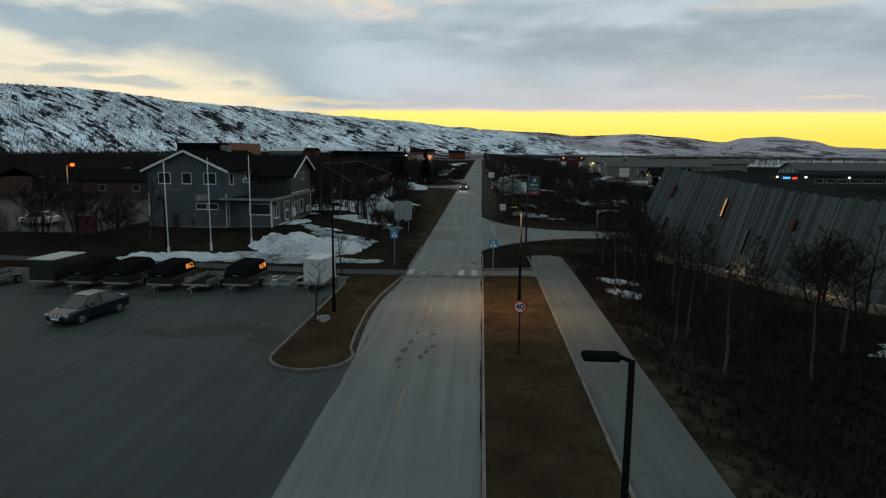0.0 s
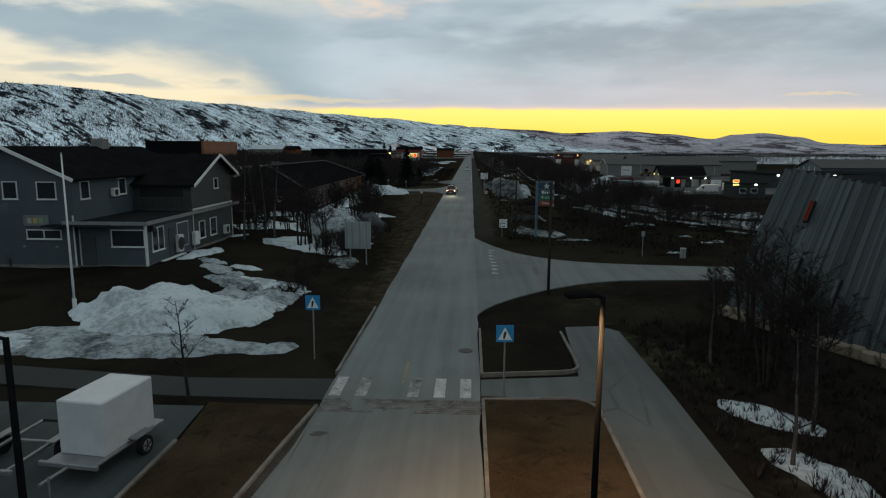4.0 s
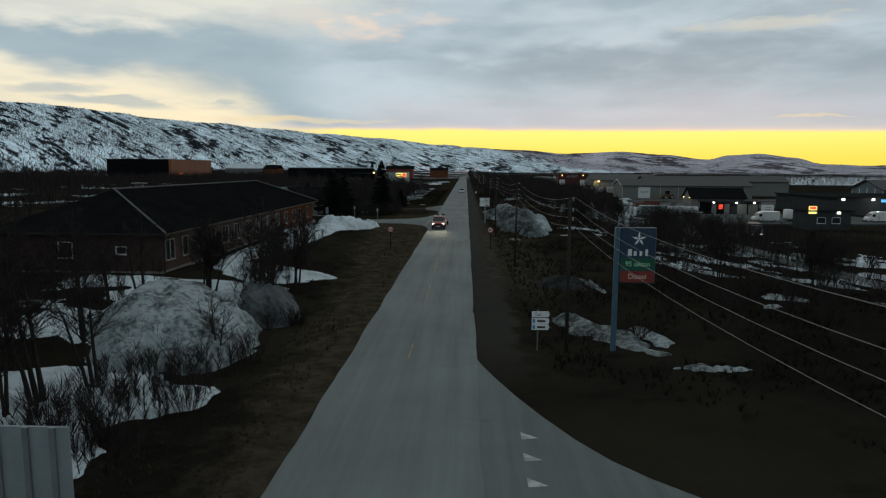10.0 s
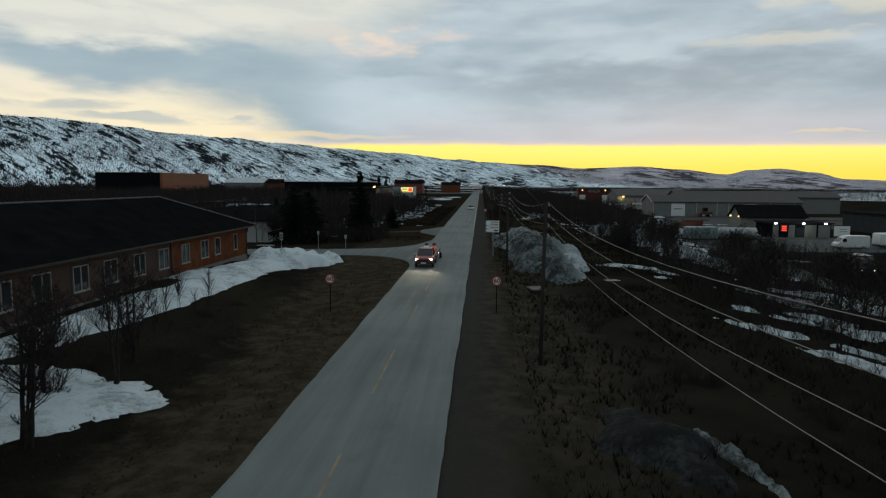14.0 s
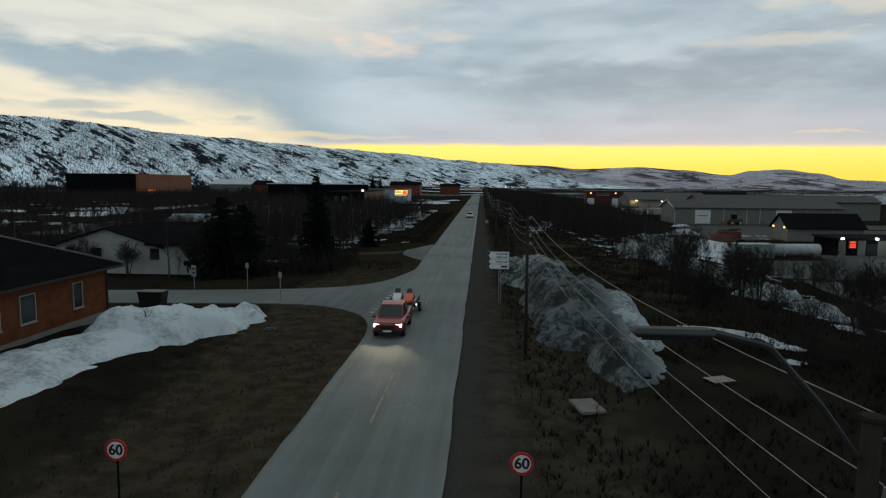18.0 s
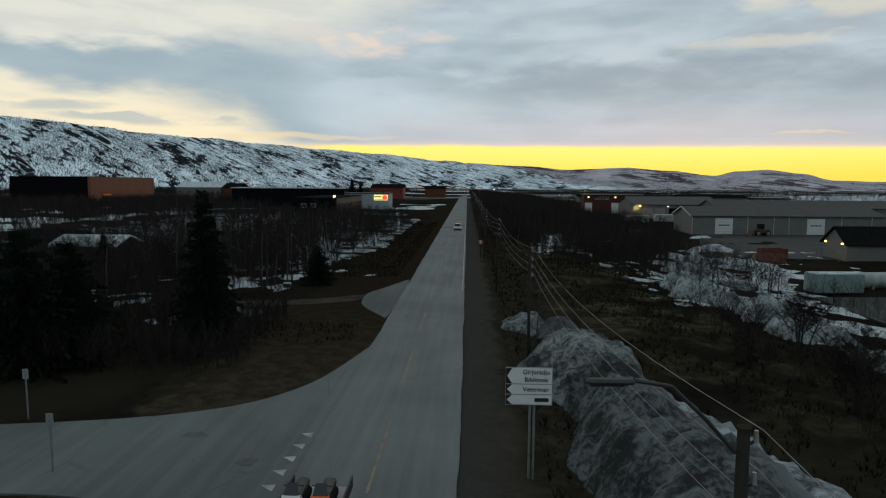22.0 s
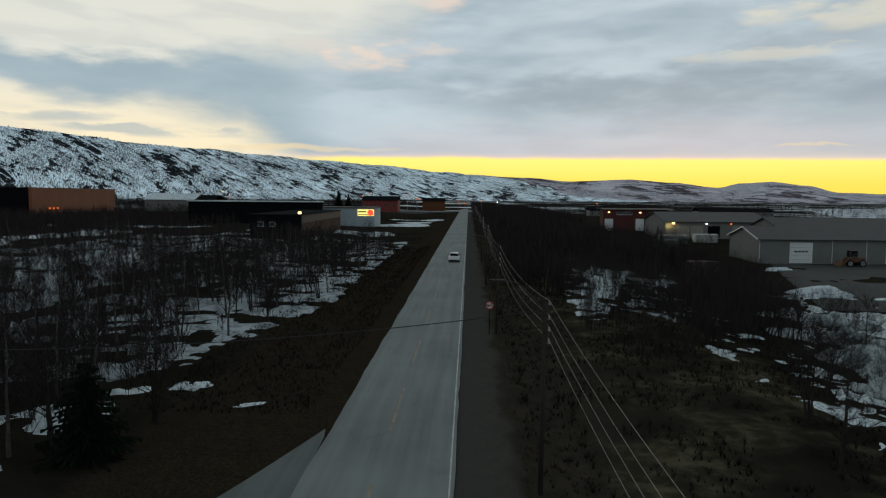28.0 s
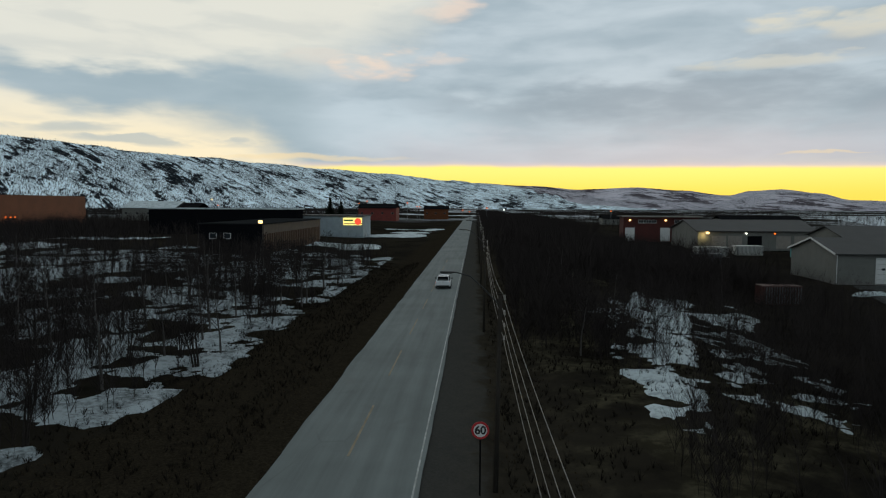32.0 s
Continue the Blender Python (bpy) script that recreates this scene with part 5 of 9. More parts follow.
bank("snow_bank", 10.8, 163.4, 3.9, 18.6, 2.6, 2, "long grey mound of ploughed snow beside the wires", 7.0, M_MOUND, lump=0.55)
bank("snow_bank", 13.2, 163.0, 2.1, 12.5, 1.9, 3, "whiter flank of the mound, away from the road", 7.5, M_PLOUGHED, lump=0.25)
bank("snow_bank", 9.6, 189.0, 1.7, 2.0, 1.0, 0, "grey crusted heap of old snow", 8.0, M_GRITTY)
bank("snow_bank", 9.1, 178.2, 3.7, 4.6, 2.4, 10, "high grey end of the ploughed mound", 8.5, M_DIRTY, lump=0.5)
bank("snow_bank", 7.6, 191.2, 1.9, 2.6, 1.3, 0, "small grey heap of old snow", 9.0, M_DIRTY)
for i, (x, y, rx, ry, h, a) in enumerate([(33.2, 172.6, 3.4, 3.4, 1.1, 0), (32.4, 179.0, 3.8, 4.0, 1.3, 15), (32.0, 186.2, 3.9, 4.2, 1.5, 0), (31.2, 193.2, 4.0, 4.0, 1.6, 10), (29.0, 199.5, 4.2, 3.6, 1.7, 20), (28.6, 206.5, 4.4, 4.2, 1.9, 0), (27.6, 213.0, 3.6, 4.6, 1.7, -10), (30.0, 221.5, 3.4, 5.4, 1.4, -20), (34.0, 231.0, 3.8, 6.0, 1.3, -20), (38.5, 241.0, 4.2, 6.0, 1.5, -20), (36.5, 222.0, 3.2, 2.2, 0.8, 0), (42.0, 251.0, 4.0, 4.5, 1.3, -10)]):
    bank("snow_bank", x, y, rx, ry, h, a, "lumpy ridge of ploughed snow and ice below the road", 50.0 + i, M_CRUST, lump=1.1, cut=0.40)
bank("snow_bank", 9.7, 98.4, 1.1, 5.0, 0.45, 25, "long low ridge of old snow below the fuel sign", 70.0, M_DIRTY, lump=0.75, cut=0.12)
bank("snow_bank", 9.6, 112.6, 1.7, 3.6, 0.45, 14, "low dark ridge of gritty old snow", 72.0, M_DREGS, lump=0.7)
bank("snow_bank", 11.9, 110.6, 0.3, 2.6, 0.35, 16, "thin white crest along the gritty ridge", 73.0, M_DIRTY, lump=0.9)
for i, (x, y, rx, ry, a) in enumerate([(21.4, 130.8, 1.1, 3.2, 38), (24.8, 126.4, 0.6, 2.2, 40), (22.8, 123.6, 0.9, 4.0, 22)]):
    bank("snow_patch", x, y, rx, ry, 0.3, a, "white strip of snow behind bare trees", 84.0 + i, lump=0.7)
for i, (x, y, rx, ry, a) in enumerate([(19.2, 157.2, 3.7, 1.4, 0), (22.6, 155.5, 1.5, 0.9, 0), (21.0, 151.6, 0.9, 0.6, 0)]):
    bank("snow_patch", x, y, rx, ry, 0.2, a, "ragged strip of snow behind the mound", 90.0 + i, lump=0.9)
bank("snow_bank", -15.6, 192.4, 2.6, 1.6, 0.8, 0, "dim grey heap of snow by the track", 75.0, M_DIRTY)
bank("snow_bank", -22.0, 203.4, 2.4, 1.4, 0.8, 0, "dim grey heap of snow by the track", 76.0, M_DIRTY)
bank("snow_bank", -13.4, 114.0, 5.2, 4.6, 0.5, -12, "white snow round bare trees beside the lawn", 77.0, None, lump=0.6)
bank("snow_bank", -10.7, 62.4, 2.6, 4.4, 0.7, -6, "ragged flank of the ploughed snow bank", 78.0, M_PLOUGHED, lump=0.9)
for i, (x, y, rx, ry, a) in enumerate([(-12.6, 66.6, 3.2, 1.5, -20), (-10.2, 66.4, 1.6, 2.4, 25), (-15.4, 69.8, 2.8, 0.9, -38), (-14.2, 67.8, 1.6, 1.2, 0), (-17.2, 72.4, 1.6, 0.6, -30)]):
    bank("snow_patch", x, y, rx, ry, 0.22, a, "ragged melting snow on the slope below the house", 110.0 + i, M_PLOUGHED, lump=1.0)
bank("snow_bank", -15.6, 54.3, 10.0, 2.1, 0.35, 2, "flat tail of the ploughed snow bank along the footpath", 79.0, M_PLOUGHED, lump=0.45)
for i, (x, y, rx, ry) in enumerate([(24, 31, 2.0, 1.6), (27.5, 91.2, 1.6, 0.6), (22.4, 105.1, 0.9, 0.6), (24.9, 109.2, 1.5, 1.6)]):
    bank("snow_patch", x, y, rx, ry, 0.16, 20 * i, "thin melting patch of snow on brown grass", 20.0 + i, M_CRUST if i else None, lump=1.1)
for x, y, rx, ry, a, k in ((13.3, 47.7, 2.1, 1.0, -42, 41.0), (12.9, 43.6, 2.0, 1.0, -68, 42.0)):
    bank("snow_patch", x, y, rx, ry, 0.12, a, "smooth thin sheet of snow beside the footpath", k, None, lump=0.3, cut=0.15)
bank("snow_patch", -12.2, 218.2, 1.3, 0.9, 0.2, 10, "ragged patch of snow beside the thicket", 31.0, lump=0.9)
bank("snow_patch", -15.2, 217.2, 1.6, 0.6, 0.15, 20, "thin strip of snow beside the thicket", 32.0, lump=0.9)
bank("snow_patch", -9.3, 155.5, 0.45, 0.35, 0.1, 0, "small grey scrap of snow on the lawn", 95.0, M_DIRTY, lump=0.7)
bank("snow_patch", -8.0, 215.4, 0.9, 0.35, 0.08, 30, "thin scrap of snow on the verge", 33.0, lump=0.9)
bank("snow_patch", -6.05, 34.6, 0.6, 0.95, 0.4, 0, "last grey lump of snow on the verge", 34.0, M_DIRTY, lump=0.5)
bank("snow_bank", 53.5, 274.5, 5.5, 3.6, 1.3, -10, "white ploughed heap at the edge of the yard", 35.0)
bank("snow_bank", 62.5, 305.8, 3.6, 1.2, 0.7, 5, "small snow heap before the warehouse", 36.0)
bank("snow_bank", 40.5, 253.5, 6.0, 3.2, 0.9, 0, "low snow heap among bare birches", 37.0)
bank("snow_bank", 34.0, 243.0, 3.6, 2.0, 0.5, 20, "low remnant of snow among birches", 38.0)
off_road = lambda x, y: x > min(-10.6, -13.0 + 0.16 * (y - 232)) - 0.7 * noise.noise((0, y * 0.3, 0)) or (193 < y < 206 and x > -24)
# The thicket's shade is put into this snow's colour.
snow_field("snow_cover", -36, -8, 217, 330, -0.06, "melting snow between the birches", 3.3, 0.5, 0.30, 0.16, gap=off_road, material=M_SHADELITTER)
snow_field("snow_cover", -52, -13, 187, 217, 0.24, "dim snow among the bare trees round the track", 4.7, 0.6, 0.22, 0.14, gap=lambda x, y: 193 < y < 203 and x > -25)
snow_field("snow_cover", -75, -35.5, 217, 330, -0.12, "melting snow farther into the thicket", 3.3, 0.9, 0.2, 0.16, material=M_SHADELITTER)
snow_field("snow_cover", -150, -70, 190, 380, 0.22, "patches of snow on the far field", 6.1, 1.8, 0.05)
snow_field("snow_cover", -26, -9, 84, 110, 0.14, "snow under the bare trees", 1.7, 0.6)
snow_field("snow_cover", 12, 30, 196, 285, 0.29, "scraps of melting snow on the open slope", 5.5, 0.3, 0.5, 0.12, gap=lambda x, y: x < slope_line(y) - 2.6 + 2.2 * noise.noise((x * 0.3, y * 0.3, 1.0)))
snow_field("snow_cover", 25, 50, 196, 290, -0.06, "melting snow among the low birches", 6.5, 0.6, 0.2, 0.15, gap=lambda x, y: abs(x - 29.5 - 0.40 * (y - 246) - 3 * noise.noise((x * 0.1, y * 0.1, 2.0))) < 4.6 + 0.05 * (y - 196))
snow_field("snow_cover", 22, 60, 118, 156, 0.22, "melting snow in the low thicket", 9.4, 0.6, 0.2, 0.15)
snow_field("snow_cover", 28, 60, 156, 196, 0.42, "scraps of snow in the low thicket", 9.9, 0.6, 0.2, 0.15)
for i, (x, y, rx, ry, a) in enumerate([(21.6, 131.2, 0.5, 1.4, 30), (23.6, 139.0, 1.0, 1.6, 20), (25.6, 136.0, 0.8, 1.8, 35)]):
    bank("snow_patch", x, y, rx, ry, 0.25, a, "bright scrap of snow among bare trees", 140.0 + i, lump=0.8)
for i, (x, y, rx, ry, a) in enumerate([(34.6, 101.6, 2.0, 0.8, -20), (12.3, 97.0, 0.8, 2.2, 10), (13.3, 91.6, 1.7, 0.5, 0), (31.4, 123.6, 1.2, 1.8, 20), (29.2, 145, 1.2, 4.0, 10), (25.7, 94.4, 0.8, 0.3, 0), (21.1, 84.0, 0.9, 0.3, 10), (31.5, 108.5, 0.9, 0.9, 0)]):
    bank("snow_patch", x, y, rx, ry, 0.16, a, "thin scrap of snow on the dark low ground", 150.0 + i, M_CRUST, lump=0.8)
snow_field("snow_cover", 13, 27, 236, 292, -0.05, "scraps of snow along the foot of the slope", 12.5, 0.35, 0.35, 0.16, gap=lambda x, y: abs(x - 12.5 - 0.3 * (y - 240)) > 3.2)
snow_field("snow_cover", 44, 80, 232, 275, -0.05, "snow heaped at the edge of the yard", 7.7, 0.9, 0.07, 0.6)
snow_field("snow_cover", -60, -14, 330, 372, 0.05, "snow on the banks before the shops", 2.9, 1.0, 0.07)
snow_field("snow_cover", -34, -7, 405, 470, -0.1, "snow on the verge before the crossroads", 8.1, 1.2, 0.05)


# ---- buildings ----
M_LITWIN = glow_mat("lit_window", (1.0, 0.48, 0.16), 0.55)
M_LAMPW = glow_mat("warm_lamp_glass", (1.0, 0.62, 0.22), 3.0)
M_LAMPO = glow_mat("orange_lamp_glass", (1.0, 0.17, 0.02), 1.6)
M_LAMPC = glow_mat("cool_lamp_glass", (0.95, 0.95, 0.85), 4.0)
M_REDGLOW = glow_mat("red_sign_glow", (1.0, 0.06, 0.03), 1.6)
M_BLUEGLOW = glow_mat("blue_sign_glow", (0.1, 0.45, 1.0), 1.2)
M_YELGLOW = glow_mat("yellow_sign_glow", (1.0, 0.85, 0.25), 1.1)
M_SGREYV = mat("vent_metal", (0.13, 0.135, 0.14), 0.6, 0.3, var=0.2, scale=2)
M_ROOFCAP = mat("ridge_tiles", (0.11, 0.11, 0.115), 0.9, var=0.3, scale=2)
M_DULLTRIM = mat("dull_trim", (0.22, 0.20, 0.18), 0.7, var=0.15)
FACE = {"s": 0, "e": 90, "n": 180, "w": 270}


def window(par, x, y, z, w, h, face="s", bars=0, glass=None, frame=0.06, trim=None):
    """A framed window on a wall: x, y, z is the middle of its pane."""
    bm = bmesh.new()
    for a0, a1, c0, c1 in ((-w / 2, w / 2, h / 2 - frame, h / 2), (-w / 2, w / 2, -h / 2, -h / 2 + frame), (-w / 2, -w / 2 + frame, -h / 2 + frame, h / 2 - frame), (w / 2 - frame, w / 2, -h / 2 + frame, h / 2 - frame)):
        box(a0, a1, -0.07, 0.02, c0, c1, bm)
    for i in range(bars):
        x0 = -w / 2 + w * (i + 1) / (bars + 1)
        box(x0 - 0.035, x0 + 0.035, -0.065, 0.02, -h / 2 + frame, h / 2 - frame, bm)
    wn = part("window", bm, trim or M_TRIM, par)
    wn.matrix_basis = pose(x, y, z, 0, 0, FACE[face])
    part("pane", box(-w / 2 + frame, w / 2 - frame, -0.02, 0.0, -h / 2 + frame, h / 2 - frame), glass or M_GLASS, wn)
    part("sill", box(-w / 2 - 0.04, w / 2 + 0.04, -0.11, 0.0, -h / 2 - 0.05, -h / 2), trim or M_TRIM, wn)
    return wn


def plate(par, name, x, y, z, w, h, d, face, material, label=""):
    ob = part(name, rbox(-w / 2, w / 2, -d, 0, -h / 2, h / 2, min(w, h, d) * 0.12), material, par, label)
    ob.matrix_basis = pose(x, y, z, 0, 0, FACE[face])
    return ob


def heat_pump(par, x, y, z, face, w=0.85, h=0.65):
    ob = plate(par, "heat_pump", x, y, z, w, h, 0.32, face, M_TRIM, "white heat pump unit")
    r = part("fan_grille", tube((0, -0.325, 0), (0, -0.345, 0), h * 0.38, n=18), M_BLACKM, ob)
    r.matrix_basis = pose(-w * 0.12, 0, 0)
    return ob


def gable_roof(par, x0, x1, y0, y1, ze, zr, axis, material, over=0.45, thick=0.2, ridge=None, ze2=None):
    """Two roof planes with thickness; axis is the ridge's direction. Returns nothing; each plane is a part."""
    ze2 = ze if ze2 is None else ze2
    if axis == "y":
        rx = (x0 + x1) / 2 if ridge is None else ridge
        for s, xe, z in ((-1, x0, ze), (1, x1, ze2)):
            k = (zr - z) / abs(rx - xe)
            xo, zo = xe + s * over, z - k * over
            part("roof", slab([(rx, y0 - over, zr), (xo, y0 - over, zo), (xo, y1 + over, zo), (rx, y1 + over, zr)], thick), material, par)
    else:
        ry = (y0 + y1) / 2 if ridge is None else ridge
        for s, ye, z in ((-1, y0, ze), (1, y1, ze2)):
            k = (zr - z) / abs(ry - ye)
            yo, zo = ye + s * over, z - k * over
            part("roof", slab([(x0 - over, ry, zr), (x0 - over, yo, zo), (x1 + over, yo, zo), (x1 + over, ry, zr)], thick), material, par)


def barge(par, p, q, w=0.24, t=0.06):
    """A white barge board along a gable's edge, from p to q."""
    p, q = Vector(p), Vector(q)
    d = (q - p)
    ln = d.length
    ob = part("barge_board", box(0, ln, -t / 2, t / 2, -w / 2, w / 2), M_TRIM, par)
    ex = d.normalized()
    up = Vector((0, 0, 1))
    ey = up.cross(ex).normalized()
    ez = ex.cross(ey)
    ob.matrix_basis = Matrix.Translation(p) @ Matrix((ex, ey, ez)).transposed().to_4x4()


# the blue-grey two-storey house with its single-storey front and gabled wing
HZ = 0.85
house = thing("house", "blue-grey timber house with white trim and dark roof", "house", (-34.6, 69.2, HZ))
part("wall", solid([(0, -0.4), (9.0, -0.4), (9.0, 6.45), (4.5, 8.45), (0, 6.45)], 0, 18.0, "y"), M_HOUSE, house, "blue-grey horizontal boards")
gable_roof(house, 0, 9.0, 0, 18.0, 6.5, 8.55, "y", M_ROOF, 0.5, 0.16)
for s in (0, 1):
    xe = -0.5 if s == 0 else 9.5
    barge(house, (xe, -0.54, 6.18), (4.5, -0.54, 8.47))
part("foundation", box(-0.02, 9.02, -0.02, 18.02, -0.9, 0.12), M_FOUND, house)
for x in (2.0, 4.55, 7.2):
    window(house, x, -0.01, 5.45, 1.42 if x != 4.55 else 1.1, 1.25)
window(house, 6.75, -0.01, 2.33, 2.55, 0.68, bars=1)
for x in (0.06, 8.94):
    part("corner_board", box(x - 0.05, x + 0.05, -0.05, 0.06, 0.05, 3.7 if x > 1 else 3.75), M_TRIM, house)
sign = plate(house, "shop_sign", 6.3, -0.01, 3.32, 1.85, 0.75, 0.12, "s", mat("sign_grey", (0.12, 0.14, 0.15), 0.5))
for i, c in enumerate(((0.3, 0.3, 0.28), (0.32, 0.26, 0.08), (0.15, 0.26, 0.12))):
    part("sign_bar", box(-0.62 + 0.42 * i, -0.32 + 0.42 * i, -0.135, -0.12, -0.2, 0.2), mat("sign_colour", c, 0.5, bump=0), sign)
plate(house, "sign_shadow", 3.2, -0.01, 4.25, 2.3, 0.55, 0.02, "s", mat("faded_boards", (0.07, 0.085, 0.105), 0.8))
for x in (2.6, 5.2, 7.6):
    plate(house, "vent", x, -0.01, 1.45, 0.2, 0.14, 0.03, "s", M_STEEL)
window(house, 9.01, 1.5, 5.4, 1.1, 1.3, "e")
window(house, 9.01, 6.5, 5.4, 1.1, 1.3, "e")
heat_pump(house, 9.02, 5.2, 5.0, "e")
# single-storey front
part("front_wing", box(9.0, 13.9, 0.35, 8.2, -0.4, 3.05), M_HOUSE, house, "blue-grey horizontal boards")
part("front_wing_foundation", box(9.0, 13.92, 0.33, 8.2, -0.9, 0.1), M_FOUND, house)
part("flat_roof", box(8.2, 14.25, -0.15, 8.15, 3.05, 3.25), M_FELT, house, "flat roof of dark felt with pale edge")
part("roof_edge", box(8.2, 14.28, -0.19, -0.15, 3.03, 3.30), M_STEEL, house)
part("roof_edge", box(14.25, 14.29, -0.19, 18.0, 3.03, 3.30), M_STEEL, house)
part("canopy", box(7.2, 11.8, -1.0, 0.33, 2.98, 3.06), M_FELT, house)
window(house, 12.65, 0.34, 2.05, 2.45, 1.25)
plate(house, "door", 9.75, 0.34, 1.1, 1.0, 2.1, 0.05, "s", M_HOUSE2)
part("door_post", box(9.08, 9.14, 0.28, 0.36, 0.05, 3.0), M_TRIM, house)
part("corner_board", box(13.86, 13.96, 0.28, 0.42, 0.0, 3.05), M_TRIM, house)
# gabled wing to the east
part("wing_wall", solid([(8.2, -0.4), (16.9, -0.4), (16.9, 6.2), (13.3, 7.75), (8.2, 5.6)], 9.0, 13.9, "x"), M_HOUSE2, house, "grey horizontal boards")
part("wing_foundation", box(9.0, 13.92, 8.2, 16.92, -0.9, 0.1), M_FOUND, house)
gable_roof(house, 8.0, 13.9, 8.2, 16.9, 5.7, 7.9, "x", M_ROOF, 0.55, 0.16, 13.3, 6.3)
barge(house, (14.5, 7.55, 5.35), (14.5, 13.3, 7.83))
barge(house, (14.5, 17.5, 5.98), (14.5, 13.3, 7.83))
# The balcony's inner shade, put in as a flat black sheet on the wall.
part("balcony_recess", box(9.6, 13.2, 8.15, 8.19, 3.4, 5.4), M_BLACKM, house, "flat black sheet for the shade behind the balcony rail")
bal = part("balcony", box(9.0, 13.9, 7.9, 8.19, 3.3, 3.42), M_HOUSE2, house, "slatted grey balcony rail")
part("rail", box(9.0, 13.9, 7.9, 7.98, 4.3, 4.4), M_HOUSE2, bal)
for i in range(26):
    part("slat", box(9.05 + i * 0.187, 9.05 + i * 0.187 + 0.11, 7.92, 7.95, 3.42, 4.3), M_HOUSE2, bal)
part("belt_board", box(13.9, 13.96, 8.3, 16.9, 3.28, 3.42), M_TRIM, house)
window(house, 13.91, 13.3, 5.3, 0.95, 0.95, "e")
for y, z, w, h in ((2.1, 1.8, 1.8, 1.75), (9.9, 1.5, 1.2, 1.5), (12.3, 1.5, 1.4, 1.55)):
    window(house, 13.91, y, z, w, h, "e", bars=1 if w > 1.5 else 0)
plate(house, "blank_panel", 13.91, 6.2, 1.6, 2.0, 2.0, 0.03, "e", M_TRIM)
plate(house, "blank_panel_inset", 13.945, 6.2, 1.6, 1.8, 1.85, 0.02, "e", M_HOUSE)
plate(house, "door", 13.91, 4.3, 1.25, 1.0, 2.2, 0.04, "e", M_HOUSE2)
heat_pump(house, 13.95, 5.2, 1.0, "e", 0.8, 1.35)
heat_pump(house, 13.95, 14.9, 0.9, "e", 0.95, 0.8)
plate(house, "meter_box", 13.95, 8.1, 1.0, 0.8, 1.1, 0.35, "e", M_TRIM, "white hooded box")
plate(house, "wall_lamp", 13.95, 0.9, 2.7, 0.35, 0.4, 0.4, "e", M_BLACKM)
for y in (0.45, 8.15, 16.8):
    part("downpipe", tube((13.97, y, 0), (13.97, y, 3.1), 0.045, n=6), M_TRIM, house)
part("chimney", box(4.0, 5.0, 11, 12, 7.5, 9.2), M_FOUND, house)
part("plank", box(14.2, 14.5, 1.8, 5.4, 0.12, 0.2), M_TRIM, house, "loose white plank on the ground")

# long brown single-storey house with a hipped roof
bro = thing("house", "long brown house with a dark hipped roof", "house", (-32.4, 109.6, 0.7))
part("wall", box(0, 12.4, 0, 30, -0.4, 3.2), M_BROWN, bro, "dark brown upright boards")
part("end_wall", box(0, 12.42, 30, 46, -0.4, 3.2), M_BRICK, bro, "rust-brown brick")
part("foundation", box(-0.02, 12.46, -0.02, 46.02, -0.8, 0.25), M_FOUND, bro)
rb = bmesh.new()
o = 0.75
c = [(-o, -o, 3.15), (12.4 + o, -o, 3.15), (12.4 + o, 46 + o, 3.15), (-o, 46 + o, 3.15), (6.2, 5.2, 6.1), (6.2, 40.5, 6.1)]
for q in ((0, 1, 4), (1, 2, 5, 4), (2, 3, 5), (3, 0, 4, 5)):
    rb.faces.new([rb.verts.new(c[i]) for i in q])
bmesh.ops.remove_doubles(rb, verts=rb.verts, dist=0.001)
part("roof", rb, M_HIPROOF, bro, "dark hipped roof")
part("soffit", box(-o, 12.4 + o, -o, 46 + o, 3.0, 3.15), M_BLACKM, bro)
for a, b in (((13.15, -0.75, 3.2), (6.2, 5.2, 6.14)), ((6.2, 5.2, 6.14), (6.2, 40.5, 6.14)), ((6.2, 40.5, 6.14), (13.15, 46.75, 3.2))):
    part("ridge_cap", tube(a, b, 0.08, n=6), M_ROOFCAP, bro)
vent_ = part("roof_vent", rbox(5.3, 5.9, 10.1, 10.7, 5.6, 6.35, 0.05), M_SGREYV, bro, "grey metal roof vent")
part("vent_cap", rbox(5.1, 6.1, 9.9, 10.9, 6.4, 6.52, 0.04), M_SGREYV, vent_)
for y, w in ((0.9, 1.5), (3.5, 1.0), (6.4, 0.8), (9.2, 0.8), (12, 1.5), (15, 1.5), (18.4, 1.5), (21.5, 1.5), (25, 1.5), (28.4, 1.5), (32, 1.4), (35.6, 1.5), (38.3, 1.2), (42.5, 0.9)):
    window(bro, 12.42, y + 0.4, 1.75, w, 1.55, "e", bars=1 if w > 1.3 else 0, trim=M_DULLTRIM)
window(bro, 5.2, -0.01, 1.8, 1.1, 1.2)
window(bro, 9.4, -0.01, 1.8, 0.8, 0.6)
for y in (0.2, 29.9, 45.8):
    part("downpipe", tube((12.5, y, 0), (12.5, y, 3.0), 0.05, n=6), M_BLACKM, bro)

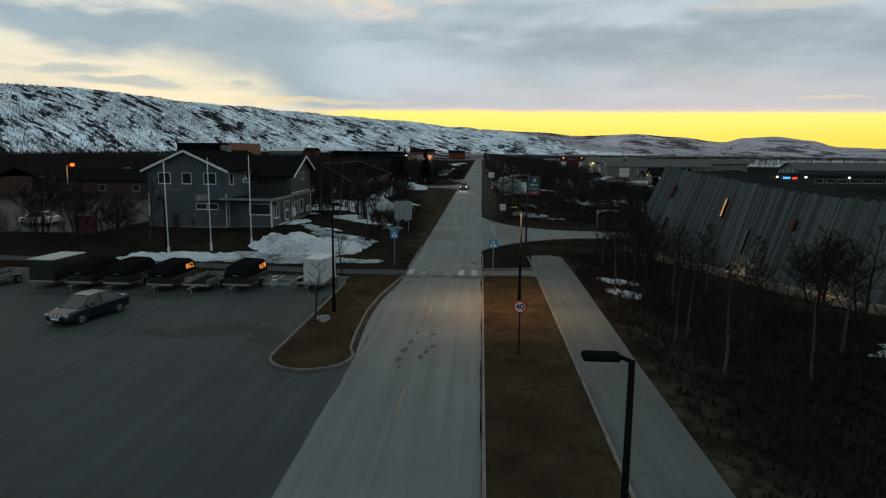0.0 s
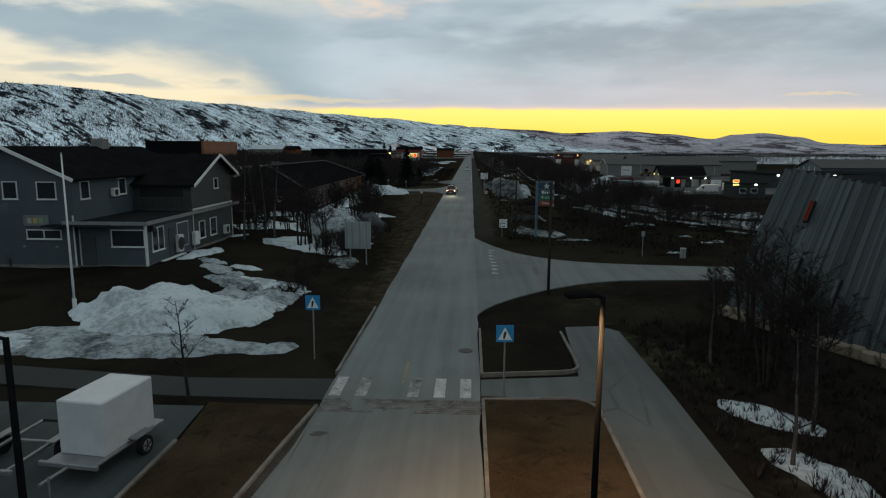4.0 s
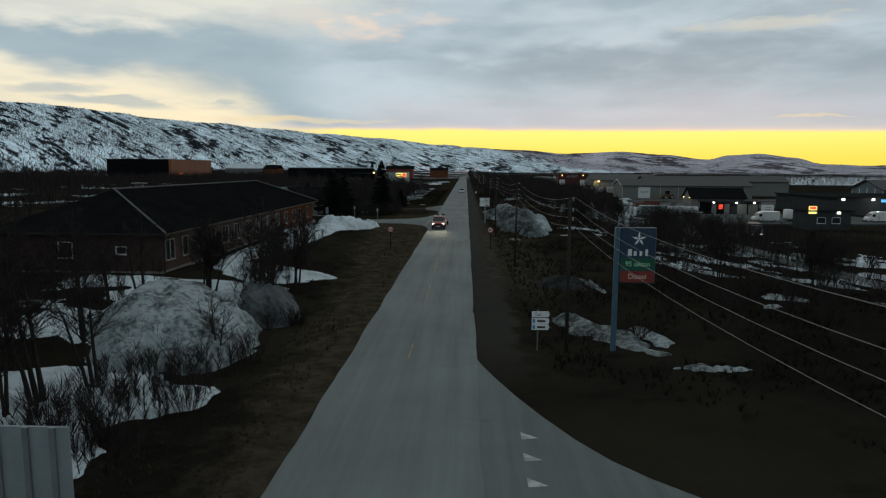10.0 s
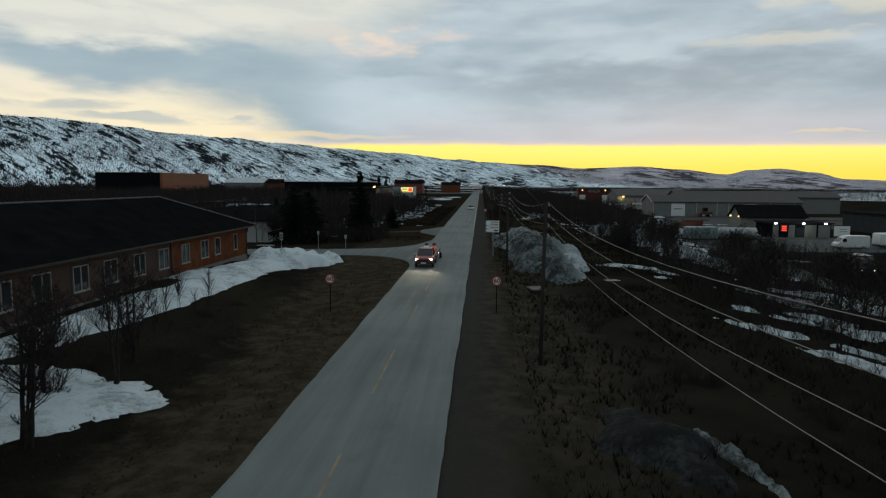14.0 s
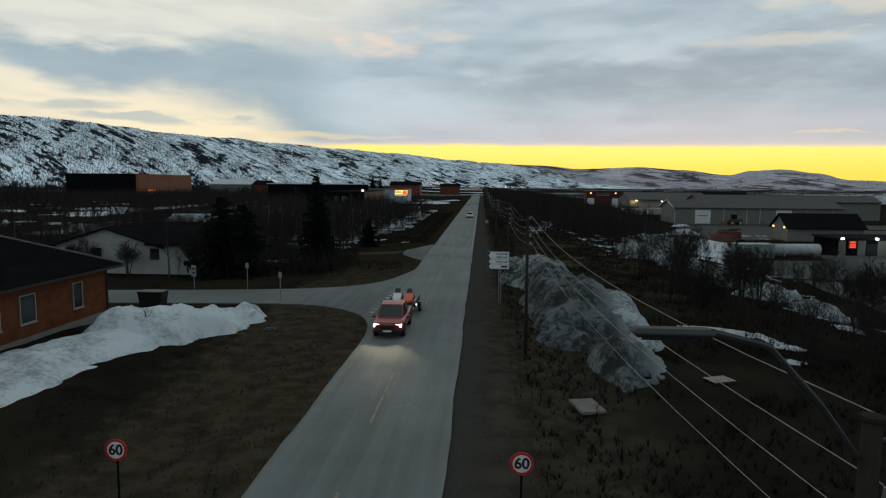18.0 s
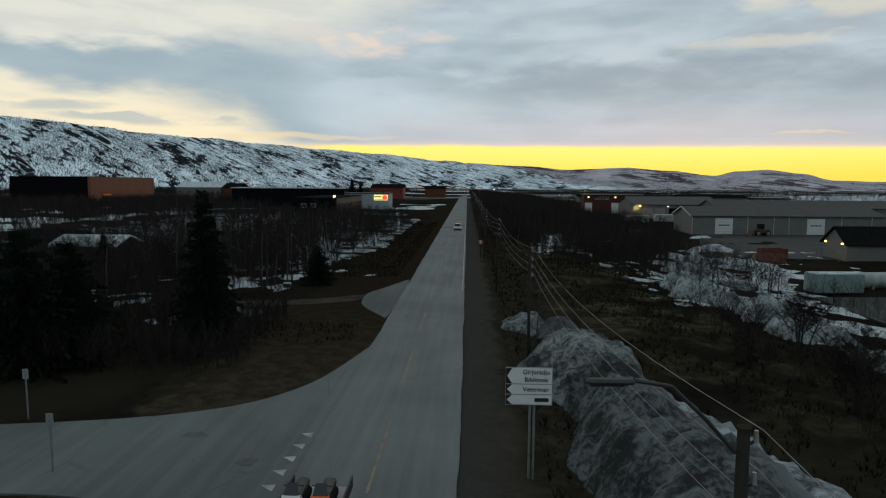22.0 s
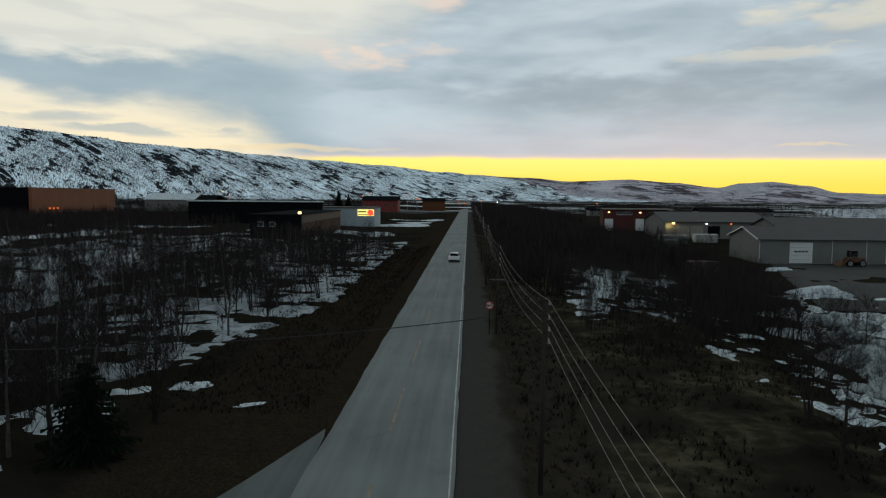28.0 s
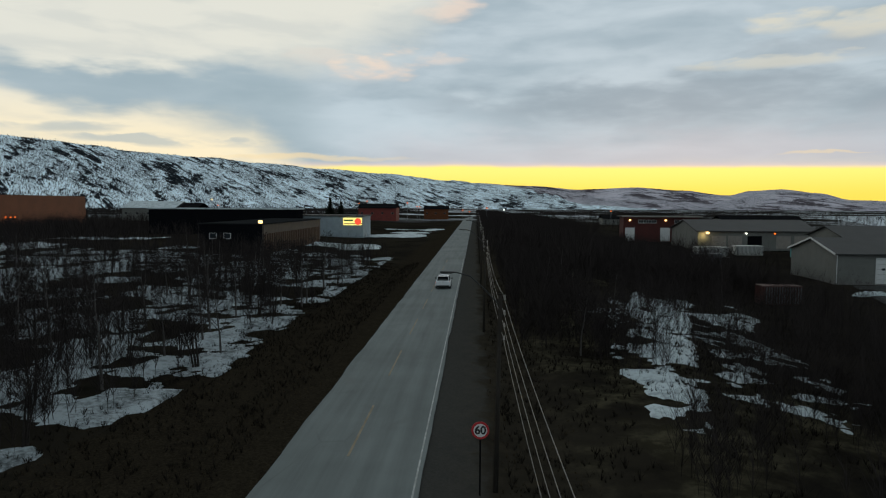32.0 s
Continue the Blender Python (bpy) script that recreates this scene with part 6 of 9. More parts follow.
# pale house at the side road
wh = thing("house", "white timber house with a dark roof among trees", "house", (-39.0, 177.8, 0.0))
part("wall", box(0, 16.0, 0, 9.0, -0.4, 2.9), M_WHITECLAD, wh)
part("gable", solid([(0, 2.85), (11, 2.85), (5.5, 4.5)], 0.0, 9.0, "y"), M_WHITECLAD, wh)
gable_roof(wh, 0, 11, 0, 9.0, 2.85, 4.6, "y", M_ROOF, 0.5, 0.14)
part("roof", slab([(8.0, 4.5, 4.95), (9.6, -0.5, 3.0), (16.6, -0.5, 3.0), (16.6, 4.5, 4.95)], 0.14), M_ROOF, wh)
part("roof", slab([(8.0, 4.5, 4.95), (16.6, 4.5, 4.95), (16.6, 9.5, 3.0), (9.6, 9.5, 3.0)], 0.14), M_ROOF, wh)
for x in (1.6, 4.4, 10.4):
    window(wh, x, -0.01, 2.0, 0.95, 1.05, trim=M_BLACKM)

# curved museum wall of leaning silvered boards
mus = thing("museum", "curved leaning wall of silvered larch boards", "building", (19.0, 60.5, 0))
mb = [(16.9, 61.4, 0.4), (19.9, 56.0, 0.1), (22.6, 50, 0.1), (24.6, 44.5, 0.1), (27.4, 39.4, 0.1), (31.2, 34.6, 0.1), (36, 30, 0.1)]
mt = [(20.3, 64.6, 8.45), (22.6, 59.6, 7.75), (24.6, 52.6, 7.1), (27.0, 46.4, 6.75), (30.0, 41, 6.6), (34.0, 36, 6.5), (39, 31.3, 6.4)]
O = Vector((19.0, 60.5, 0))


def along(pts, s):
    s = min(max(s, 0), len(pts) - 1.001)
    i = int(s)
    g = [Vector(pts[max(0, min(len(pts) - 1, i + k))]) for k in (-1, 0, 1, 2)]
    f = s - i
    return 0.5 * ((2 * g[1]) + (g[2] - g[0]) * f + (2 * g[0] - 5 * g[1] + 4 * g[2] - g[3]) * f * f + (3 * g[1] - g[0] - 3 * g[2] + g[3]) * f ** 3)


unit = bmesh.new()
box(-0.5, 0.5, -0.5, 0.5, 0, 1, unit)
first = part("board", unit, M_GREYWOOD, mus)
NB = 230
for i in range(NB):
    s0 = 6.0 * (i + 0.5) / NB
    p, q = along(mb, s0) - O, along(mt, s0) - O
    w = (along(mb, 6.0 * (i + 1) / NB) - along(mb, 6.0 * i / NB)).length * 1.06
    ez = q - p
    ex = (along(mb, s0 + 0.05) - along(mb, s0 - 0.05)).normalized()
    ey = ez.cross(ex).normalized()
    dep = 0.05 + 0.05 * (i % 2) + random.uniform(0, 0.03)
    m4 = Matrix((ex * w, ey * dep, ez * random.uniform(0.985, 1.02))).transposed().to_4x4()
    m4.translation = p
    ob = first if i == 0 else new("board", first.data)
    ob.parent = mus
    ob.matrix_basis = m4
back = bmesh.new()
n = 24
rows_ = []
for i in range(n + 1):
    s0 = 6.0 * i / n
    p, q = along(mb, s0) - O, along(mt, s0) - O
    off = Vector((1.3, 0.65, 0))
    far = Vector((9.5, 4.5, 0))
    rows_.append([back.verts.new(v) for v in (p + off, q + off - Vector((0, 0, 0.75)), q + far - Vector((0, 0, 0.6)), Vector((p.x + far.x, p.y + far.y, -0.2)))])
for i in range(n):
    for k in range(4):
        back.faces.new((rows_[i][k], rows_[i][(k + 1) % 4], rows_[i + 1][(k + 1) % 4], rows_[i + 1][k]))
back.faces.new(rows_[0])
back.faces.new(rows_[n][::-1])
part("body", back, M_FELT, mus, "dark felt roof and rear")
for s0, lo, hi, lit in ((0.62, 0.68, 0.82, M_REDGLOW), (0.62, 0.30, 0.45, None), (1.62, 0.58, 0.80, M_LITWIN), (0.95, 0.2, 0.38, None), (2.05, 0.25, 0.52, None), (2.75, 0.60, 0.72, M_REDGLOW), (2.4, 0.12, 0.34, None), (3.6, 0.3, 0.5, None)):
    p, q = along(mb, s0) - O, along(mt, s0) - O
    ez = (q - p) * (hi - lo)
    ex = (along(mb, s0 + 0.05) - along(mb, s0 - 0.05)).normalized()
    ey = ez.cross(ex).normalized()
    fr = part("window", box(-0.13, 0.13, -0.12, 0.12, 0, 1), M_BLACKM, mus)
    m4 = Matrix((ex, ey, ez)).transposed().to_4x4()
    m4.translation = p.lerp(q, lo)
    fr.matrix_basis = m4
    part("pane", box(-0.065, 0.065, -0.14, 0.14, 0.04, 0.96), glow_mat("dim_red_glow", (0.8, 0.08, 0.03), 0.06) if lit is M_REDGLOW else (lit or M_GLASS), fr)
for i in range(46):
    s0 = 0.1 + 4.4 * i / 46
    p = along(mb, s0) - O
    ob = part("stone", rbox(-0.34, 0.34, -0.26, 0.26, -0.15, 0.35 + 0.15 * random.random(), 0.08), M_LEDGE, mus)
    t = along(mb, s0 + 0.1) - along(mb, s0)
    ob.matrix_basis = Matrix.Translation(p + Vector((-0.35, -0.1, 0))) @ pose(0, 0, 0, 0, 0, math.degrees(math.atan2(t.y, t.x)) + random.uniform(-6, 6))

# warehouse below the road
M_SBLACKP = mat("price_board_black", (0.012, 0.012, 0.013), 0.5, var=0.1, bump=0)
GZ = -2.8
ware = thing("warehouse", "long pale sheet-clad warehouse with a grey roof", "warehouse", (64.6, 319, GZ))
part("wall", solid([(0, -0.3), (15.0, -0.3), (15.0, 5.15), (7.5, 7.25), (0, 5.15)], 0, 51, "x"), M_CLAD, ware, "greige profiled sheets")
gable_roof(ware, 0, 51, 0, 15.0, 5.2, 7.4, "x", M_GREYROOF, 0.5, 0.18)
barge(ware, (-0.52, -0.5, 5.0), (-0.52, 7.5, 7.33), 0.3)
barge(ware, (-0.52, 15.5, 5.0), (-0.52, 7.5, 7.33), 0.3)
part("plinth", box(-0.03, 51.03, -0.03, 15.03, -0.4, 0.25), M_FOUND, ware)
for x in (8.7, 33.3):
    for x0, x1, z0, z1 in ((-2.35, -2.12, 0.05, 4.4), (2.12, 2.35, 0.05, 4.4), (-2.12, 2.12, 4.15, 4.4)):
        part("door_frame", box(x + x0, x + x1, -0.09, 0.0, z0, z1), M_TRIM, ware)
    d_ = plate(ware, "roller_door", x, -0.02, 2.1, 4.2, 4.0, 0.06, "s", M_TRIM, "white sectional door with small panes")
    for k in range(4):
        part("pane", box(-1.4 + k * 0.75, -0.85 + k * 0.75, -0.075, -0.06, 0.25, 0.6), M_GLASS, d_)
    for k in range(4):
        part("panel_joint", box(-2.05, 2.05, -0.068, -0.06, -1.3 + k * 0.85, -1.26 + k * 0.85), M_STEEL, d_)
for x in (0, 15, 22, 26, 40, 48):
    part("downpipe", tube((x + 0.1, -0.07, 0.1), (x + 0.1, -0.07, 5.15), 0.06, n=6), M_TRIM, ware)

hut = thing("shed", "small pale shed with a black roof and wall lamps", "shed", (70.6, 258, GZ))
part("wall", solid([(0, -0.3), (7.5, -0.3), (7.5, 3.2), (3.75, 5.9), (0, 3.2)], 0, 16, "x"), M_CLAD, hut, "pale boards")
gable_roof(hut, 0, 16, 0, 7.5, 3.25, 6.0, "x", M_ROOF, 0.5, 0.16)
for y in (1.2, 6.5):
    lp = plate(hut, "wall_lamp", -0.02, y, 3.0, 0.3, 0.3, 0.3, "w", M_LAMPW)

fuel = thing("fuel_station", "low fuel kiosk with lit price sign and white lamps", "fuel station", (65.5, 229, GZ - 0.05))
part("wall", box(0, 12, 0, 8, -0.3, 3.0), M_DARKCLAD, fuel)
part("roof", box(-0.4, 12.4, -0.5, 8.4, 3.0, 3.3), M_FELT, fuel)
for x0, x1 in ((0.1, 1.3), (3.3, 4.6), (6.6, 9.0), (9.4, 11.8)):
    part("front_panel", box(x0, x1, -0.06, 0.0, 0.1, 2.8), M_CLAD, fuel, "pale front panel")
ps_ = plate(fuel, "price_sign", 2.3, -0.1, 2.1, 1.5, 1.5, 0.15, "s", M_SBLACKP, "dark price board")
for k in range(3):
    part("price_bar", box(-0.5, 0.5, -0.17, -0.15, 0.3 - k * 0.42, 0.55 - k * 0.42), M_REDGLOW, ps_, "glowing red figures")
plate(fuel, "door", 5.6, -0.06, 1.15, 1.7, 2.2, 0.06, "s", M_GLASS, "dark glass door")
for x in (0.4, 6.1, 10.6):
    plate(fuel, "lamp", x, -0.35, 3.15, 0.5, 0.35, 0.3, "s", M_LAMPC, "white lamp")
ban = thing("white_banner", "white banner panel standing beside the fuel kiosk", "banner", (77.9, 228.6, GZ))
part("panel", rbox(0, 3.2, -0.05, 0.05, 0.5, 2.6, 0.02), M_TRIM, ban)
for x in (0.2, 3.0):
    part("post", tube((x, 0.08, -0.2), (x, 0.08, 2.6), 0.05, n=6), M_STEEL, ban)
for k in range(2):
    part("text_bar", box(1.1, 2.6, -0.06, -0.05, 1.9 - k * 0.5, 2.05 - k * 0.5), M_STEEL, ban)

red = thing("workshop", "dark red workshop with white doors and lamps", "building", (55.3, 430, -2.0))
part("wall", box(0, 25, 0, 6, -0.3, 8.2), boards("dark_red_sheets", (0.060, 0.011, 0.009), 0.3, "H", 0.2), red)
part("roof", box(-0.8, 26, -1.2, 7, 8.2, 8.5), M_GREYROOF, red)
part("fascia", box(-0.9, 26.1, -1.3, -1.2, 8.1, 8.55), M_DULLTRIM, red, "pale roof edge")
for x in (2.2, 14.0):
    plate(red, "roller_door", x, -0.02, 2.2, 3.2, 4.6, 0.06, "s", M_TRIM)
for x in (8.0, 20.0):
    window(red, x, -0.02, 6.6, 6.0, 1.1, bars=6)
for x in (2.1, 14.0):
    plate(red, "lamp", x, -0.1, 7.0, 0.6, 0.5, 0.4, "s", M_LAMPW)

grey = thing("industrial_hall", "long grey hall with a low roof and yellow lamp", "building", (68.5, 396, -2.4))
part("wall", solid([(0, -0.3), (24, -0.3), (24, 5.4), (12, 8.1), (0, 5.4)], 0, 33.5, "x"), M_CLAD, grey)
gable_roof(grey, 0, 33.5, 0, 24, 5.45, 8.3, "x", M_GREYROOF, 0.6, 0.25)
for x in (2.7,):
    plate(grey, "lamp", x, -0.1, 4.8, 0.8, 0.6, 0.4, "s", M_LAMPW)
for x in (13.5, 21.5):
    plate(grey, "lamp", x, -0.1, 4.6, 0.4, 0.35, 0.3, "s", M_LAMPC if x == 13.5 else M_LAMPO)
for x in (6, 10.5, 16, 24, 29):
    plate(grey, "bay_door", x, -0.02, 2.1, 4, 3.6, 0.06, "s", M_DARKCLAD if x == 16 else M_DULLTRIM)
rear = thing("hall", "long hall with a pale gable behind the warehouse", "building", (81.6, 347, -2.6))
part("wall", solid([(0, -0.3), (14, -0.3), (14, 6.3), (7, 8.3), (0, 6.3)], 0, 62, "x"), M_CLAD, rear)
gable_roof(rear, 0, 62, 0, 14, 6.35, 8.45, "x", M_GREYROOF, 0.6, 0.2)
for cx, cy, ln, col in ((52, 350, 6, (0.10, 0.11, 0.12)), (60, 372, 8, (0.5, 0.5, 0.48)), (84, 372, 8, (0.06, 0.22, 0.24)), (72, 378, 7, (0.45, 0.45, 0.42)), (42.0, 294.5, 5, (0.05, 0.014, 0.012))):
    ct = thing("container", "steel cargo container standing in the yard", "container", (cx, cy, GZ))
    part("body", rbox(0, ln, 0, 2.4, 0.1, 2.6, 0.05), mat("container_paint", col, 0.6, var=0.2, scale=0.6), ct)
    for k in range(int(ln * 3)):
        part("rib", box(k / 3 + 0.05, k / 3 + 0.2, -0.03, 0.0, 0.3, 2.45), mat("rib_paint", col, 0.6) if k == 0 else bpy.data.materials["rib_paint"], ct)

# shops and halls beyond the thicket
dk = thing("hall", "long black hall with a pale roof edge", "building", (-89, 389, -0.2))
part("wall", box(0, 43, 0, 7, -0.5, 8.6), M_DARKCLAD, dk)
part("roof", box(-0.4, 43.4, -0.4, 7.4, 8.6, 8.95), M_SNOW, dk, "pale snow-dusted roof edge")
lo = thing("office", "low brown-fronted office with upright fins", "building", (-47.9, 330, -0.3))
part("wall", box(0, 12.2, 0, 44, -0.5, 6.4), M_DARKCLAD, lo, "black sheet walls")
part("front", box(12.2, 12.5, 0, 44, 1.2, 6.4), mat("brown_panels", (0.055, 0.042, 0.032), 0.7), lo, "brown panelled upper wall")
part("roof", box(-0.2, 12.7, -0.2, 44.2, 6.4, 6.6), M_FELT, lo)
for k in range(30):
    part("fin", box(12.5, 12.8, 0.4 + k * 1.42, 0.7 + k * 1.42, 0.6, 4.6), mat("fin_wood", (0.10, 0.06, 0.04), 0.7) if k == 0 else bpy.data.materials["fin_wood"], lo)
for x in (2.6, 5.4):
    window(lo, x, -0.02, 4.2, 1.4, 1.1)
pl = thing("roof_lamp", "bright yellow lamp on the office roof", "lamp", (-36.3, 330.8, 6.3))
part("lamp_head", rbox(-0.35, 0.35, -0.3, 0.3, 0, 0.6, 0.08), M_LAMPW, pl)
shop = thing("supermarket", "pale shop hall with a lit yellow and red sign", "building", (-48.2, 398, -0.2))
part("wall", box(0, 19.6, 0, 14, -0.5, 6.6), boards("pale_sheets", (0.26, 0.31, 0.34), 0.4, "H"), shop)
part("roof", box(-0.3, 19.9, -0.3, 14.3, 6.6, 6.9), M_GREYROOF, shop)
sg = plate(shop, "lit_sign", 16.6, -0.02, 5.1, 5.6, 2.2, 0.2, "s", M_YELGLOW, "glowing yellow sign panel")
part("sign_disc", tube((1.6, -0.2, 0), (1.6, -0.26, 0), 1.0, n=20), M_REDGLOW, sg, "red disc")
part("sign_bar", box(-2.6, 0.2, -0.24, -0.2, 0.1, 0.55), mat("sign_green", (0.1, 0.25, 0.06), 0.5), sg)
part("sign_bar", box(-2.6, 2.9, -0.24, -0.2, -0.8, -0.55), mat("sign_red", (0.4, 0.05, 0.03), 0.5), sg)
orb = thing("hall", "big hall with an orange-brown front before the hill", "building", (-230, 428, 0))
part("wall", box(62, 63.4, -4, 54, -0.5, 12.8), M_ORANGEW, orb, "orange-brown sheets")
part("dark_wall", box(26, 62, -4.3, 54, -0.5, 12.9), M_DARKCLAD, orb, "black sheets")
for k in range(3):
    plate(orb, "lamp", 63.45, 6 + k * 2.4, 4.6, 0.6, 0.4, 0.3, "e", M_LAMPO)
for nm, x, y, w, dp, h, ma, lb in (("hall", -172, 520, 27, 20, 6.6, M_CLAD, "grey hall with a snowy roof"), ("hall", -143, 520, 9, 16, 6.4, M_BRICK, "brown hall beside the grey one"), ("house", -60, 560, 21, 14, 6.8, M_REDCLAD, "dark red house at the crossroads"), ("house", -30, 640, 16, 12, 7, M_BRICK, "brown house at the far end of the road"), ("hall", 90, 640, 50, 14, 4, M_CLAD, "pale hall on the valley floor"), ("hall", 160, 620, 50, 14, 4.4, M_CLAD, "grey hall with a shallow roof"), ("house", -70, 105, 16, 10, 3.4, M_BROWN, "dark brown wooden bungalow"), ("house", -98, 100, 20, 10, 3.6, M_BROWN, "long dark wooden bungalow"), ("house", -49, 221, 8, 6, 2.4, M_BROWN, "small dark cabin with a snowy roof among birches"), ("house", -58, 226, 8, 6, 2.4, M_BROWN, "low dark cabin in the thicket")):
    b_ = thing(nm, lb, "building", (x, y, rise(x, y)))
    part("wall", box(0, w, 0, dp, -0.6, h), ma, b_)
    gable_roof(b_, 0, w, 0, dp, h, h + dp * 0.16, "x", M_SNOW if "snowy" in lb else M_ROOF, 0.5, 0.2)
    for k in range(max(2, int(w / 5))):
        window(b_, 2 + k * (w - 4) / max(1, int(w / 5) - 1), -0.02, h * 0.55, 1.2, 1.1, trim=M_DULLTRIM)
M_SLATEWALL = boards("slate_grey_sheets", (0.040, 0.044, 0.046), 0.5, "H", 0.15, 0.9)
store = thing("store", "blue-grey store hall with white frames and lit signs", "building", (126.5, 257, -2.6))
part("wall", solid([(0, -0.3), (16, -0.3), (16, 5.8), (8, 8.4), (0, 5.8)], 0, 60, "x"), boards("slate_sheets", (0.09, 0.12, 0.14), 0.5, "H"), store)
gable_roof(store, 0, 60, 0, 16, 5.85, 8.5, "x", M_GREYROOF, 0.8, 0.3)
for k in range(5):
    part("frame_post", box(-0.08, 0, 0.2 + k * 3.8, 0.5 + k * 3.8, 0.2, 5.8), M_TRIM, store)
part("annexe", box(-31.5, 52, -27, -0.3, -0.3, 4.2), M_SLATEWALL, store, "low dark annexe")
part("annexe_roof", box(-32, 52.5, -27.6, -0.4, 4.2, 4.6), M_FELT, store)
for x in (-27.5, -20, -10.2, 4.5):
    plate(store, "lamp", x, -27.05, 3.9, 0.6, 0.5, 0.4, "s", M_LAMPC)
plate(store, "sign", -16.7, -27.05, 3.6, 2.4, 0.7, 0.2, "s", M_BLUEGLOW)
plate(store, "sign", -13.9, -27.05, 3.5, 1.5, 0.7, 0.2, "s", M_REDGLOW)
for k in range(8):
    window(store, -5.5 + k * 4, -27.02, 2.6, 3.0, 1.3)
kiosk = thing("kiosk", "small dark kiosk with a glowing yellow sign", "building", (68.4, 188, -2.6))
part("wall", box(0, 8, 0, 6, -0.3, 3.4), M_SLATEWALL, kiosk)
part("roof", box(-0.4, 8.4, -0.4, 6.4, 3.4, 3.65), M_FELT, kiosk)
ks_ = plate(kiosk, "sign", 0.6, -0.06, 3.7, 1.5, 1.5, 0.15, "s", M_YELGLOW, "glowing yellow sign")
part("sign_band", box(-0.6, 0.6, -0.17, -0.15, 0.15, 0.6), M_REDGLOW, ks_, "red band")
plate(kiosk, "lamp", 5.5, -0.06, 3.2, 0.5, 0.4, 0.3, "s", M_LAMPC)
for x in (2.4, 5.2):
    window(kiosk, x, -0.02, 1.7, 1.6, 1.2)


# ---- poles, wires, lamps, signs ----
M_LAMPGREY = mat("lamp_grey", (0.032, 0.032, 0.032), 0.75, 0.0, var=0.3, scale=3, grain=25, bump=0.05)
POLES = [(7.65, 66.5), (7.5, 95.2), (6.95, 121.6), (6.55, 151.2), (6.7, 179.0), (6.15, 206.6), (5.65, 233.4), (5.6, 262), (5.6, 291), (5.6, 320), (5.6, 350), (5.6, 380), (5.6, 410)]
LIFT = {121.6: 0.14, 151.2: 0.2, 179.0: -0.4, 206.6: -0.2, 233.4: -0.3}
pole0 = thing("utility_pole", "weathered wooden pole with crossarm and insulators", "utility pole", (0, 0, -60), group="poles along the road")
part("pole", tube((0, 0, -1.3), (0.05, 0, 7.3), 0.105, 0.075, 10), M_WOODPOLE, pole0, smooth=True)
for k, z in enumerate((7.15, 6.62, 6.18, 5.72)):
    part("bracket", tube((0.0, 0, z - 0.08), (0.2, 0, z), 0.022, n=6), M_BLACKM, pole0)
    part("insulator", tube((0.2, 0, z - 0.02), (0.2, 0, z + 0.13), 0.038, 0.026, 8), M_CERAMIC, pole0)
part("pole_cap", tube((0.05, 0, 7.3), (0.05, 0, 7.33), 0.095, n=10), M_WOODPOLE, pole0)
lamp_pole = copy_thing(pole0, pose(0, 0, -70))
lamp_pole["label"] = "weathered wooden pole with wires and a curved lamp arm"
prev = Vector((-0.05, 0, 7.0))
for q in ((-0.5, -0.25, 7.50), (-1.0, -0.5, 7.98), (-1.5, -0.8, 8.14)):
    part("lamp_arm", tube(prev, q, 0.026, n=6), M_LAMPGREY, lamp_pole)
    prev = Vector(q)
hd = part("lamp_head", rbox(-2.02, -1.5, -0.90, -0.77, 8.11, 8.17, 0.025), M_LAMPGREY, lamp_pole, "weathered grey lamp head")
part("lens", box(-1.97, -1.62, -0.88, -0.79, 8.095, 8.11), M_GLASS, hd)
for p in POLES:
    lean = random.uniform(-0.8, 0.8)
    copy_thing(lamp_pole if p[1] > 120 else pole0, pose(p[0], p[1], LIFT.get(p[1], 0.0), 0.4 * lean, lean, 0))
pole0.matrix_basis = pose(5.6, 470, ground_z(5.6, 470))
lamp_pole.matrix_basis = pose(POLES[-1][0], 440, ground_z(5.6, 440))


def wire(a, b, sag, r=0.007, label="thin sagging overhead wire", material=None):
    a, b = Vector(a), Vector(b)
    side = Vector((b.y - a.y, a.x - b.x, 0)).normalized()
    n = 12
    bm = bmesh.new()
    pts = []
    for i in range(n + 1):
        u = i / n
        p = a.lerp(b, u)
        p.z -= sag * 4 * u * (1 - u)
        pts.append(p)
    rings = [[bm.verts.new(p + side * (r * math.cos(1.5708 * k)) + Vector((0, 0, r * math.sin(1.5708 * k)))) for k in range(4)] for p in pts]
    for g0, g1 in zip(rings, rings[1:]):
        for k in range(4):
            bm.faces.new((g0[k], g0[(k + 1) % 4], g1[(k + 1) % 4], g1[k]))
    return tagged(part("overhead_wire", bm, material or M_WIRE), label, "wire", group="wires between the poles")


for p, q in zip(POLES[:-1], POLES[1:]):
    for dx, z in ((0.2, 7.3), (0.2, 6.77), (0.2, 6.33), (0.2, 5.87)):
        wire((p[0] + dx, p[1], z + LIFT.get(p[1], 0.0)), (q[0] + dx, q[1], z + LIFT.get(q[1], 0.0)), random.uniform(0.5, 0.62))


wire((6.2, 206.6, 6.75), (-14.0, 204.6, 5.4), 0.35, 0.016, "dark service cable crossing the road", M_BLACKM)
spur = thing("utility_pole", "short dark wooden pole among the birches", "utility pole", (-14.0, 204.6, 0))
part("pole", tube((0, 0, -0.6), (0, 0, 5.6), 0.09, 0.07, 10), M_WOODPOLE, spur, smooth=True)
part("insulator", tube((0.1, 0, 5.35), (0.1, 0, 5.47), 0.05, 0.035, 8), M_CERAMIC, spur)


